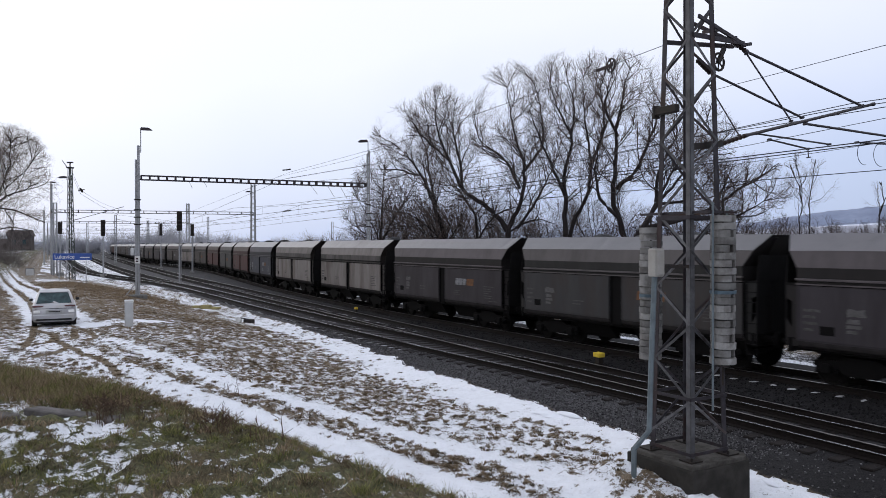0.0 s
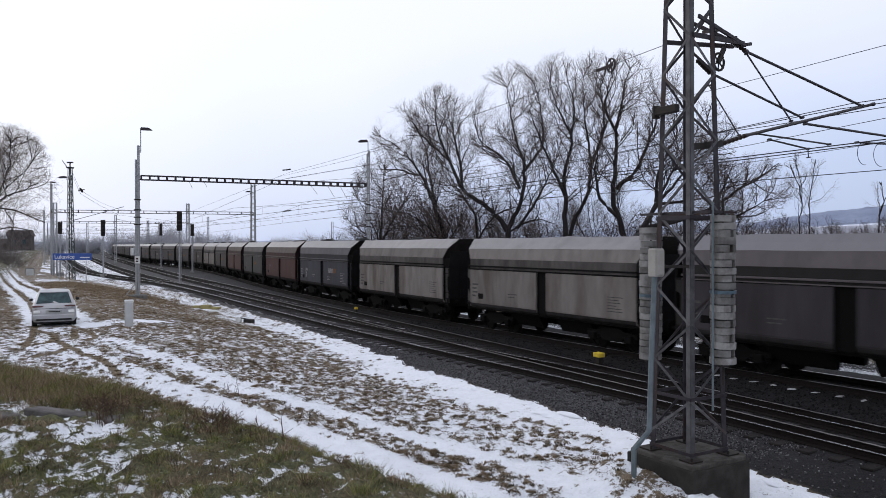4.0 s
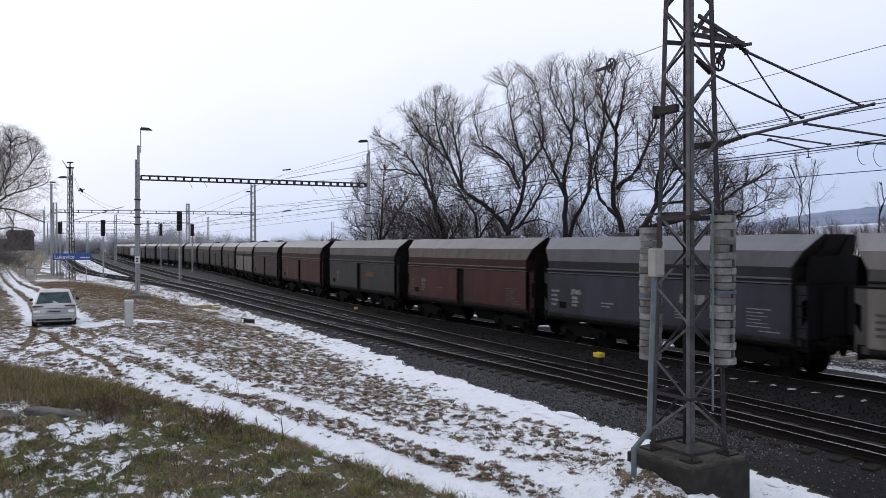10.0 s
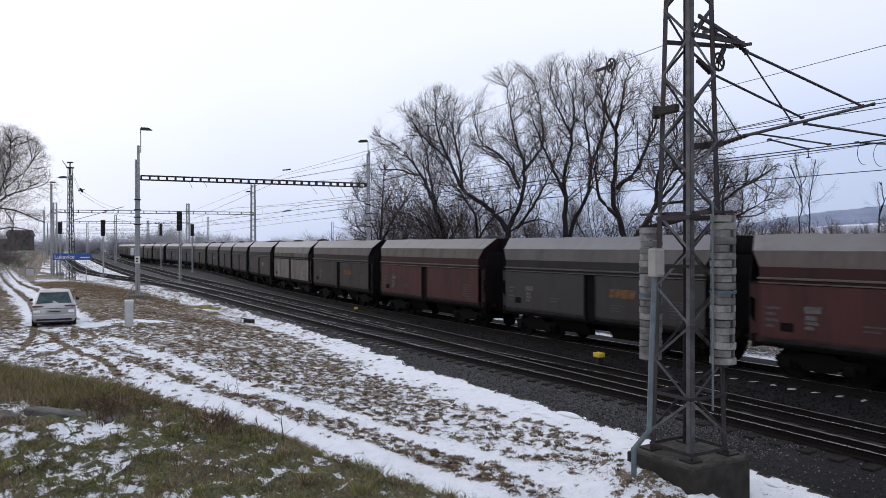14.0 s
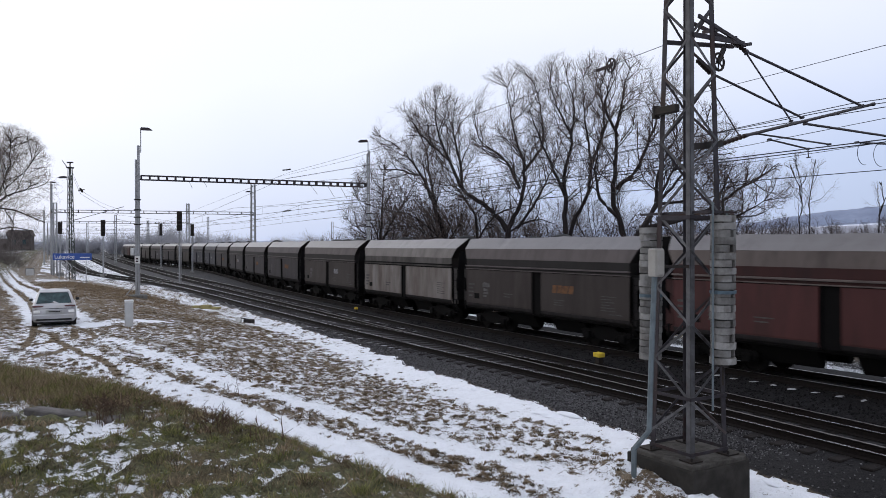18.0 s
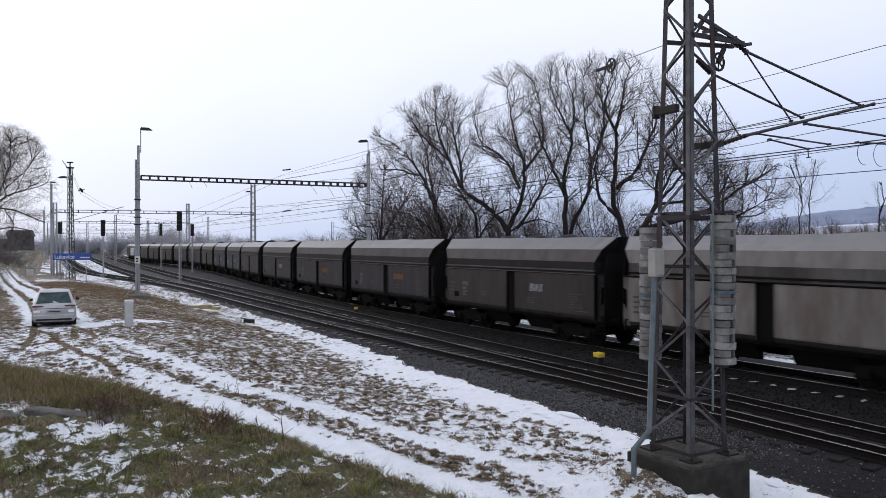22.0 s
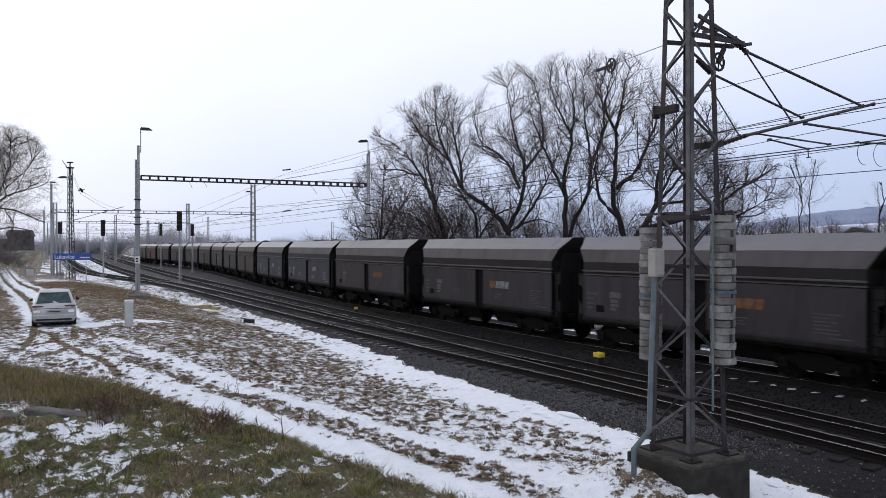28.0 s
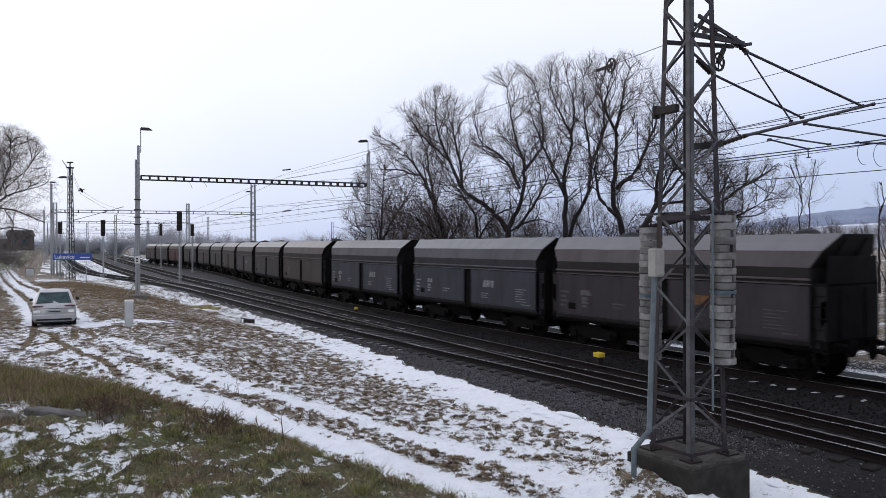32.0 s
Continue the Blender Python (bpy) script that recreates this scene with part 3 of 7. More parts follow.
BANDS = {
    "dark": paint("black_band", (0.020, 0.0175, 0.0175), (0.013, 0.0115, 0.0115), (0.012, 0.010, 0.010)),
    "green": paint("dark_green_band", (0.025, 0.024, 0.023), (0.017, 0.0165, 0.016), (0.013, 0.011, 0.011)),
    "blue": paint("dark_blue_band", (0.026, 0.026, 0.031), (0.018, 0.018, 0.022), (0.013, 0.013, 0.015)),
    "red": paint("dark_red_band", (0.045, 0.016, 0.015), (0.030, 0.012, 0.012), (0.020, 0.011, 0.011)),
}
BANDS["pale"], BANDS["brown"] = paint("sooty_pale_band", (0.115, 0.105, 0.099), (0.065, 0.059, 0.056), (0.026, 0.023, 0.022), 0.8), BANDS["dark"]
GABLES = {"dark": paint("dark_gable", (0.0165, 0.0145, 0.0145), (0.011, 0.0096, 0.0096), (0.009, 0.008, 0.008)),
          "pale": paint("dark_brown_gable", (0.024, 0.0195, 0.0180), (0.015, 0.0125, 0.012), (0.011, 0.009, 0.0088)),
          "red": paint("dark_red_gable", (0.024, 0.0125, 0.012), (0.016, 0.0095, 0.0092), (0.011, 0.008, 0.008))}
# sooty steel, deepened to near black to paint the shade under the wagons
M_SOOTSHADE = surface("shaded_sooty_steel", (0.003, 0.0028, 0.0029), 0.95, 0.0, (0.0045, 0.004, 0.004), 4, bump=0.4, vary=0.2)
M_END = surface("dark_end_steel", (0.0085, 0.0078, 0.0082), 0.85, 0.0, (0.005, 0.0046, 0.0048), 2.5, bump=0.3, vary=0.2)
M_SOLEDARK = surface("soot_and_shade", (0.015, 0.0135, 0.0138), 0.9, 0.0, (0.028, 0.025, 0.025), 3, bump=0.5, vary=0.2)
M_COAL = surface("coal", (0.012, 0.012, 0.013), 0.6, 0, (0.02, 0.02, 0.022), 10, bump=1.0, bump_scale=18)
M_MARK = surface("faded_white_marking", (0.25, 0.25, 0.26), 0.8, 0, (0.085, 0.085, 0.09), 9)
M_MARKDIM = surface("grimy_marking", (0.088, 0.084, 0.084), 0.8, 0, (0.042, 0.039, 0.039), 9)
M_ORANGE = surface("faded_orange_marking", (0.175, 0.085, 0.042), 0.8, 0, (0.08, 0.045, 0.028), 7)
# wheel colour is lowered too, with the underside's shade in it
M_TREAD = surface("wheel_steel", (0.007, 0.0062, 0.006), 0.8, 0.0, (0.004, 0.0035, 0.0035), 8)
WHEEL_R = 0.46
CACHE = {}


def cached(key, build, material):
    if key not in CACHE:
        CACHE[key] = mesh_of(key[0], build(), material)
    return CACHE[key]


def b_panel(x0, x1, s):
    """A hopper discharge door: flat plate with a rolled lower edge and a shallow stiffened rim."""
    bm = bm_new()
    o = [(-1.40, 2.66), (-1.40, 1.22), (-1.37, 1.06), (-1.26, 0.97), (-1.22, 1.0), (-1.33, 1.09), (-1.355, 1.24), (-1.355, 2.66)]
    prism(bm, [(y * s, z) for y, z in o], x0, x1, plane="yz")
    for x in (x0 + 0.02, x1 - 0.02):
        box(bm, x - 0.02, x + 0.02, *sorted((-1.415 * s, -1.39 * s)), 1.2, 2.64)
    return bm


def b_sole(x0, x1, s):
    """Thickened lower edge of a door, following its rolled-in foot; its dark colour also paints shade."""
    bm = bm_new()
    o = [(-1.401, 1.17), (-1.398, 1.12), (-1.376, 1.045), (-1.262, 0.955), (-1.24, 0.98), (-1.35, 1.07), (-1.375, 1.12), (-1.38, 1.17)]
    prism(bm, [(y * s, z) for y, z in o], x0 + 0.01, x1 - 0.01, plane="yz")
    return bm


def hood_x(z):
    """Half length of the hood: it flares out towards its top."""
    return 5.08 + 0.56 * max(0.0, z - 3.14) / 0.92


def sheet(s, prof, seed, dents):
    """A bent steel sheet along the wagon, a little dented."""
    bm = bm_new()
    rnd = random.Random(seed)
    cols = []
    dings = [(rnd.uniform(-0.95, 0.95), rnd.uniform(0.02, 0.06), rnd.uniform(-2.2, 0.8)) for _ in range(5)]
    for t in np.linspace(-1, 1, 61):
        dent = 1.3 * noise.noise((t * 4.0, seed * 5.7, 0.5)) + sum(h * math.exp(-((t - c) / w) ** 2) for c, w, h in dings)
        col = []
        for i, (y, z) in enumerate(prof):
            k = dents[i] if abs(t) < 0.98 else 0.003
            col.append(bm.verts.new((t * hood_x(z), (y + k * dent * 0.6) * s, z + k * dent)))
        for y, z in reversed(prof):
            col.append(bm.verts.new((t * hood_x(z), (y + 0.02) * s, z - 0.012)))
        cols.append(col)
    n = len(cols[0])
    for a, b in zip(cols, cols[1:]):
        for j in range(n):
            k = (j + 1) % n
            bm.faces.new((a[j], a[k], b[k], b[j]))
    bm.faces.new(cols[0])
    bm.faces.new(cols[-1][::-1])
    return bm


def b_hood(s, seed):
    return sheet(s, ((-1.40, 3.14), (-1.385, 3.22), (-1.29, 3.60)), seed, (0.0, 0.003, 0.006))


def b_hood_top(s, seed):
    return sheet(s, ((-1.29, 3.602), (-1.04, 3.83), (-0.80, 4.06), (-0.77, 4.06)), seed + 50, (0.006, 0.024, 0.030, 0.030))


def b_gable(k):
    """End plate that closes the hood, leaning out, with two shallow stiffeners."""
    bm = bm_new()
    o = [(-1.385, 2.68), (1.385, 2.68), (1.385, 3.14), (1.27, 3.58), (0.78, 4.05), (-0.78, 4.05), (-1.27, 3.58), (-1.385, 3.14)]
    a = [bm.verts.new((k * (hood_x(z) - 0.02), y, z)) for y, z in o]
    b = [bm.verts.new((k * (hood_x(z) - 0.05), y, z)) for y, z in o]
    low, up = a[:3] + [a[7]], a[2:]
    for q in ((low, up), (b[:3] + [b[7]], b[2:])):
        for f in q:
            bm.faces.new(f)
    for i in range(8):
        j = (i + 1) % 8
        bm.faces.new((a[i], a[j], b[j], b[i]))
    for y in (-0.5, 0.5):
                bar(bm, (k * 5.10, y, 3.14), (k * (hood_x(3.98) - 0.01), y, 3.98), 0.06, 0.05)
    return bm


def b_end_plate(k):
    """Upright plate under the gable, over the headstock, with folded ribs; its top is added to darken the wagon gap."""
    bm = bm_new()
    prism(bm, [(-1.27, 1.20), (1.27, 1.20), (1.27, 2.68), (1.16, 3.46), (-1.16, 3.46), (-1.27, 2.68)], *sorted((k * 5.46, k * 5.49)), plane="yz")
    for y in (-0.6, 0.6):
        box(bm, *sorted((k * 5.49, k * 5.53)), y - 0.05, y + 0.05, 1.24, 2.60)
    box(bm, *sorted((k * 5.02, k * 5.49)), -1.29, 1.29, 2.66, 2.72)
    return bm


def b_slope(k):
    """Slanting end wall of the hopper under the hood."""
    bm = bm_new()
    o = [(5.04, 2.70), (4.98, 2.70), (3.75, 1.15), (3.81, 1.12)]
    prism(bm, [(x * k, z) for x, z in o], -1.22, 1.22, plane="xz")
    return bm


def b_cheek(k, s):
    """End cheek: side plate with the triangular hole beside the slanting wall."""
    bm = bm_new()
    y0, y1 = sorted((-1.27 * s, -1.24 * s))
    for o in ([(5.08, 2.66), (5.47, 2.66), (5.47, 2.3), (5.08, 2.1)], [(5.08, 2.1), (5.30, 2.2), (5.30, 1.0), (5.08, 1.0)], [(5.30, 1.5), (5.47, 1.75), (5.47, 1.0), (5.30, 1.0)]):
        prism(bm, [(x * k, z) for x, z in o], y0, y1)
    return bm


def b_underframe():
    bm = bm_new()
    box(bm, -5.4, 5.4, -0.30, 0.30, 0.78, 1.05)
    for s in (-1, 1):
        box(bm, -5.3, 5.3, min(s * 1.16, s * 1.24), max(s * 1.16, s * 1.24), 0.90, 1.06)
        for x in (-4.6, -2.3, 0.0, 2.3, 4.6):
            box(bm, x - 0.05, x + 0.05, min(0, s * 1.2), max(0, s * 1.2), 0.86, 1.02)
    return bm


def b_headstock(k):
    bm = bm_new()
    box(bm, *sorted((k * 5.30, k * 5.42)), -1.30, 1.30, 0.84, 1.20, 0.01)
    box(bm, *sorted((k * 5.20, k * 5.42)), -1.28, 1.28, 1.20, 1.23)
    return bm


def b_buffer(k, s):
    bm = bm_new()
    m = Matrix.Translation((k * 5.42, s * 0.875, 1.06)) @ Matrix.Rotation(radians(90 * k), 4, "Y")
    lathe(bm, ((0.14, 0.0), (0.14, 0.04), (0.09, 0.05), (0.09, 0.33), (0.065, 0.34), (0.065, 0.50), (0.23, 0.52), (0.24, 0.55), (0.20, 0.58)), 14, m)
    return bm


def b_coupling(k):
    bm = bm_new()
    tube(bm, [(k * 5.42, 0, 1.04), (k * 5.62, 0, 1.05), (k * 5.70, 0, 1.12), (k * 5.62, 0, 1.17)], 0.035, 8)
    for y in (-0.06, 0.06):
        tube(bm, [(k * 5.62, y, 1.08), (k * 5.82, y, 0.92), (k * 6.02, y, 0.93)], 0.022, 6)
    return bm


def b_ladder(k, s):
    bm = bm_new()
    for x in (5.16, 5.50):
        tube(bm, [(k * x, s * -1.31, 0.55), (k * x, s * -1.31, 2.62)], 0.016, 6)
    for i in range(7):
        z = 0.6 + i * 0.30
        tube(bm, [(k * 5.16, s * -1.31, z), (k * 5.50, s * -1.31, z)], 0.012, 6)
    return bm


def b_rail_lip(s):
    bm = bm_new()
    box(bm, -5.10, 5.10, *sorted((-1.47 * s, -1.36 * s)), 2.80, 2.86, 0.008)
    box(bm, -5.10, 5.10, *sorted((-1.43 * s, -1.36 * s)), 2.68, 2.72, 0.006)
    return bm


def b_upper(s):
    bm = bm_new()
    box(bm, -5.08, 5.08, *sorted((-1.40 * s, -1.36 * s)), 2.72, 3.15)
    return bm


def b_post(s):
    bm = bm_new()
    box(bm, -0.29, 0.29, *sorted((-1.335 * s, -1.28 * s)), 1.0, 2.68)
    for x in (-0.24, 0.24):
        box(bm, x - 0.03, x + 0.03, *sorted((-1.37 * s, -1.30 * s)), 1.0, 2.68)
    return bm


def b_liner():
    """Inner saddle and floor of the hopper, seen dark under the doors."""
    bm = bm_new()
    prism(bm, [(-4.98, 2.75), (4.98, 2.75), (3.8, 1.2), (-3.8, 1.2)], -1.26, 1.26)
    return bm


def b_chute(x, s):
    bm = bm_new()
    o = [(-1.18, 1.02), (-0.78, 0.40), (-0.60, 0.40), (-0.60, 1.02)]
    prism(bm, [(y * s, z) for y, z in o], x - 0.95, x + 0.95, plane="yz")
    return bm


def b_coal(seed):
    """Coal heaped in a row of low cones under the loading spout."""
    bm = bm_new()
    nx, ny = 64, 8
    rnd = random.Random(seed + 90)
    heaps = [(-4.2 + 2.1 * i + rnd.uniform(-0.7, 0.7), rnd.uniform(0.05, 0.42), rnd.uniform(0.45, 0.8)) for i in range(5)]
    g = []
    for i in range(nx + 1):
        x = -5.2 + 10.4 * i / nx
        row = []
        for j in range(ny + 1):
            y = -0.78 + 1.56 * j / ny
            z = 3.84 + 0.03 * noise.noise((i * 0.9, j * 0.9, seed * 3.3)) + sum(h * max(0.0, 1 - ((x - c) / r) ** 2 - (y / 0.8) ** 2) for c, h, r in heaps)
            row.append(bm.verts.new((x, y, z)))
        g.append(row)
    for i in range(nx):
        for j in range(ny):
            bm.faces.new((g[i][j], g[i + 1][j], g[i + 1][j + 1], g[i][j + 1]))
    return bm


def b_bogie(cx):
    """Cast side frames with axle boxes, springs and a cross bolster."""
    bm = bm_new()
    for s in (-1, 1):
        y0, y1 = sorted((s * 0.93, s * 1.07))
        o = [(-1.25, 0.52), (-1.25, 0.66), (-0.62, 0.70), (-0.42, 0.82), (0.42, 0.82), (0.62, 0.70), (1.25, 0.66), (1.25, 0.52), (0.62, 0.52), (0.42, 0.34), (-0.42, 0.34), (-0.62, 0.52)]
        prism(bm, [(cx + x, z) for x, z in o], y0, y1)
        for x in (-0.9, 0.9):
            box(bm, cx + x - 0.15, cx + x + 0.15, *sorted((s * 0.98, s * 1.17)), 0.33, 0.60, 0.03)
            for k in (-0.24, 0.24):
                lathe(bm, ((0.07, 0.0), (0.09, 0.03), (0.07, 0.06), (0.09, 0.09), (0.07, 0.12), (0.09, 0.15), (0.07, 0.20)), 8, Matrix.Translation((cx + x + k, s * 1.02, 0.35)))
    box(bm, cx - 0.22, cx + 0.22, -1.0, 1.0, 0.60, 0.80)
    for x in (-1.22, 1.22):
        box(bm, cx + x - 0.04, cx + x + 0.04, -0.95, 0.95, 0.52, 0.62)
    return bm


def b_wheelset():
    """Two flanged wheels on an axle that lies along y."""
    bm = bm_new()
    for s in (-1, 1):
        m = Matrix.Translation((0, s * 0.68, 0)) @ Matrix.Rotation(radians(-90 * s), 4, "X")
        lathe(bm, ((0.12, -0.06), (0.15, -0.02), (0.38, 0.0), (0.405, -0.015), (0.49, -0.02), (0.49, 0.015), (0.462, 0.03), (0.458, 0.115), (0.40, 0.12), (0.385, 0.06), (0.16, 0.075), (0.13, 0.12)), 22, m)
        for k in range(3):
            box(bm, -0.03, 0.03, *sorted((s * 0.74, s * 0.765)), 0.20, 0.34, 0, Matrix.Rotation(radians(120 * k), 4, "Y"))
    tube(bm, [(0, -1.02, 0), (0, 1.02, 0)], 0.08, 10)
    return bm


def b_tank(x, y):
    bm = bm_new()
    lathe(bm, ((0.05, -0.5), (0.14, -0.46), (0.16, -0.4), (0.16, 0.4), (0.14, 0.46), (0.05, 0.5)), 12, Matrix.Translation((x, y, 0.74)) @ Matrix.Rotation(radians(90), 4, "Y"))
    return bm


def bars(w, mat, x, z, width, rows, h, gap):
    """Illegible lines of stencilled writing."""
    for i in range(rows):
        x1, z1 = x + width * (1.0, 0.72, 0.86, 0.6, 0.9)[i % 5], z - i * gap
        part("marking", cached(("marking", x, i, mat.name), lambda: box(bm_new(), x, x1, -1.405, -1.396, z1 - h, z1), mat), None, w)


def b_emblem(x, z, full):
    """Plain slanting blocks, as the owner's mark."""
    bm = bm_new()
    for i, (o, w) in enumerate(((0.0, 0.24), (0.27, 0.34), (0.66, 0.26)) if full else ((0.0, 0.22), (0.25, 0.30), (0.60, 0.22))):
        prism(bm, [(x + o, z), (x + o + w, z), (x + o + w + 0.06, z + 0.30), (x + o + 0.06, z + 0.30)], -1.406, -1.396)
    return bm


def b_square(x, z, long):
    bm = bm_new()
    prism(bm, [(x, z), (x + 0.24 * long, z), (x + 0.24 * long + 0.06, z + 0.30), (x + 0.06, z + 0.30)], -1.406, -1.396)
    return bm


def b_smudge(seed):
    """A worn, half rubbed-off painted patch on the door."""
    rnd = random.Random(seed)
    bm = bm_new()
    for cx, cz, rx, rz in ((-3.50, 2.02, 0.26, 0.11), (-3.56, 1.80, 0.17, 0.07), (-3.54, 1.66, 0.19, 0.05), (-3.60, 1.53, 0.14, 0.05)):
        prism(bm, [(cx + rx * p * rnd.uniform(0.85, 1.1), cz + rz * q * rnd.uniform(0.8, 1.1)) for p, q in ((-1, -1), (-0.3, -0.9), (0.5, -1), (1, -0.8), (0.9, 0.2), (0.8, 1), (0.1, 0.8), (-0.6, 1), (-1, 0.6))], -1.404, -1.396)
    return bm


M_SMUDGE = surface("rubbed_off_paint", (0.13, 0.125, 0.125), 0.85, 0, (0.05, 0.047, 0.047), 7, amount=0.9)
WHEELS = []


def wagon(colour, label, mark, seed):
    """A four-axle coal hopper; its side towards -y carries the markings."""
    w = thing("hopper_wagon", label, "freight wagon", group="wagons of the coal train")
    body, hood = PAINTS[colour], HOODS[colour]
    for s in (1, -1):
        for x0, x1 in ((-5.08, -0.30), (0.30, 5.08)):
            part("discharge_door", cached(("discharge_door", x0, s, colour), lambda: b_panel(x0, x1, s), body), None, w)
            part("sole_strip", cached(("sole_strip", x0, s), lambda: b_sole(x0, x1, s), M_SOLEDARK), None, w, "lower edge dark with soot and painted shade")
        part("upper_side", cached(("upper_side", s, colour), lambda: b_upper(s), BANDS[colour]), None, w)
        part("hood", cached(("hood", s, colour, seed % 3), lambda: b_hood(s, seed % 3), MIDS[colour]), None, w, "dusty lower hood sheet")
        part("hood_top", cached(("hood_top", s, colour, seed % 3), lambda: b_hood_top(s, seed % 3), hood), None, w, "dusty sloped upper sheet")
        part("side_rail", cached(("side_rail", s, colour), lambda: b_rail_lip(s), MIDS[colour] if colour != "pale" else M_END), None, w)
        part("centre_post", cached(("centre_post", s), lambda: b_post(s), M_SOOTSHADE), None, w)
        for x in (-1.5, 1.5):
            part("chute", cached(("chute", x, s), lambda: b_chute(x, s), M_SOOTSHADE), None, w)
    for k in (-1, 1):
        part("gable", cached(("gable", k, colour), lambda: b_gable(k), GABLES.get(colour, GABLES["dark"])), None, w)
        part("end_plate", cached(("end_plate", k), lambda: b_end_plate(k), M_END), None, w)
        part("end_wall", cached(("end_wall", k), lambda: b_slope(k), M_SOOTSHADE), None, w)
        part("headstock", cached(("headstock", k), lambda: b_headstock(k), M_SOOTSHADE), None, w)
        part("coupling", cached(("coupling", k), lambda: b_coupling(k), M_SOOTSHADE), None, w)
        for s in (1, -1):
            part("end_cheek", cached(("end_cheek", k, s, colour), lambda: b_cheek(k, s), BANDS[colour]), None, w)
            part("buffer", cached(("buffer", k, s), lambda: b_buffer(k, s), M_SOOTSHADE), None, w)
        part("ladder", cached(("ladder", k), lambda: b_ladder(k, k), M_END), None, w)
    part("hopper", cached(("hopper",), b_liner, M_SOOTSHADE), None, w)
    part("underframe", cached(("underframe",), b_underframe, M_SOOTSHADE), None, w)
    part("air_tank", cached(("air_tank",), lambda: b_tank(0.2, 0.5), M_SOOTSHADE), None, w)
    part("coal_load", cached(("coal_load", seed % 5), lambda: b_coal(seed % 5), M_COAL), None, w, "heaped black coal")
    for cx in (-3.55, 3.55):
        bogie = part("bogie", cached(("bogie", cx), lambda: b_bogie(cx), M_SOOTSHADE), None, w)
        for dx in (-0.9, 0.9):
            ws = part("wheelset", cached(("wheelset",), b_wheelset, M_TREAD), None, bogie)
            ws.location = (cx + dx, 0, WHEEL_R)
            WHEELS.append((ws, cx + dx))
    # markings
    light = M_MARK if colour == "blue" else M_MARKDIM
    bars(w, light, -4.9, 2.05, 0.46, 4, 0.075, 0.17)
    bars(w, light, 3.7, 1.95, 0.75, 6, 0.03, 0.10)
    bars(w, light, -2.2, 1.72, 0.6, 2, 0.04, 0.12)
    part("door_window", cached(("door_window",), lambda: box(bm_new(), -4.45, -4.05, -1.408, -1.38, 1.38, 1.62, 0.01), M_SOOTSHADE), None, w)
    if colour != "pale":
        part("worn_patch", cached(("worn_patch", seed % 4, colour == "blue"), lambda: b_smudge(seed % 4), M_MARK if colour == "blue" else M_SMUDGE), None, w, "rubbed-off pale paint patch")
        part("marking", cached(("marking", "low", light.name), lambda: box(bm_new(), 4.1, 4.75, -1.405, -1.396, 1.30, 1.335), light), None, w)
    if mark:
        if mark != "white":
            x_sq, stretch = {"orange": (0.98, 1.0), "both": (2.26, 2.4), "turned": (0.80, 1.6)}[mark]
            part("emblem", cached(("emblem", "square", mark), lambda: b_square(x_sq, 1.92, stretch), M_ORANGE), None, w, "faded orange emblem")
        part("emblem", cached(("emblem", mark), lambda: b_emblem(1.27, 1.92, mark != "white"), M_ORANGE if mark == "orange" else M_MARK), None, w)
        bars(w, light, 1.1, 1.66, 0.62, 3, 0.03, 0.09)
    return w


DARKL = "sooty dark grey coal hopper wagon with dusty hood"
BROWNL = "sooty brown coal hopper wagon with dusty tan hood"
GREENL = "sooty grey-green coal hopper wagon with dusty hood"
BLUEL = "faded dark blue coal hopper wagon with white markings"
PALEL = "pale grey coal hopper wagon streaked with rust and soot"
REDL = "dull rust-red coal hopper wagon with dusty hood"
CONSIST = (  # from the front to the rear: colour, label, owner's mark, slack in the couplings
    ("dark", DARKL, "orange", 0.0), ("dark", DARKL, "orange", 0.1), ("green", GREENL, "orange", 0.25), ("dark", DARKL, "both", 0.46), ("pale", PALEL, "", 0.34),
    ("pale", PALEL, "", -0.32), ("blue", BLUEL, "both", -0.53), ("red", REDL, "", -0.13), ("green", GREENL, "orange", -0.14), ("red", REDL, "", -0.43),
    ("brown", BROWNL, "orange", -0.46), ("pale", PALEL, "", 0.0), ("brown", BROWNL, "white", 0.13), ("dark", DARKL, "orange", 0.09), ("dark", DARKL, "orange", 0.31),
    ("dark", DARKL, "turned", 0.32), ("dark", DARKL, "orange", -0.12), ("blue", BLUEL, "white", 0.39), ("blue", BLUEL, "white", 0.11), ("brown", BROWNL, "", -0.14),
    ("dark", DARKL, "", 0.06), ("dark", DARKL, "white", 0.04), ("brown", BROWNL, "", -0.07), ("green", GREENL, "", 0.09), ("dark", DARKL, "orange", 0.17),
    ("dark", DARKL, "", -0.16), ("red", REDL, "", -0.28), ("dark", DARKL, "", -0.1), ("dark", DARKL, "", 0.0))
TRAIN = []
for i, (c_colour, c_label, c_mark, c_slack) in enumerate(CONSIST):
    TRAIN.append((wagon(c_colour, c_label, c_mark, i), 6.26 + 5.08 - (i - 6) * 12.0 + c_slack))


def wagon_pose(s):
    """On its two bogies, which follow the line."""
    (ax, ay), (bx, by) = on_line(s - 3.55), on_line(s + 3.55)
    return Matrix.Translation(((ax + bx) / 2, (ay + by) / 2, 0)) @ Matrix.Rotation(math.atan2(by - ay, bx - ax), 4, "Z")

# ---- the near catenary mast with its tension weights ----
MC = (4.10, 12.42)
M_MAST = Matrix.Translation((MC[0], MC[1], 0)) @ Matrix.Rotation(radians(30), 4, "Z")
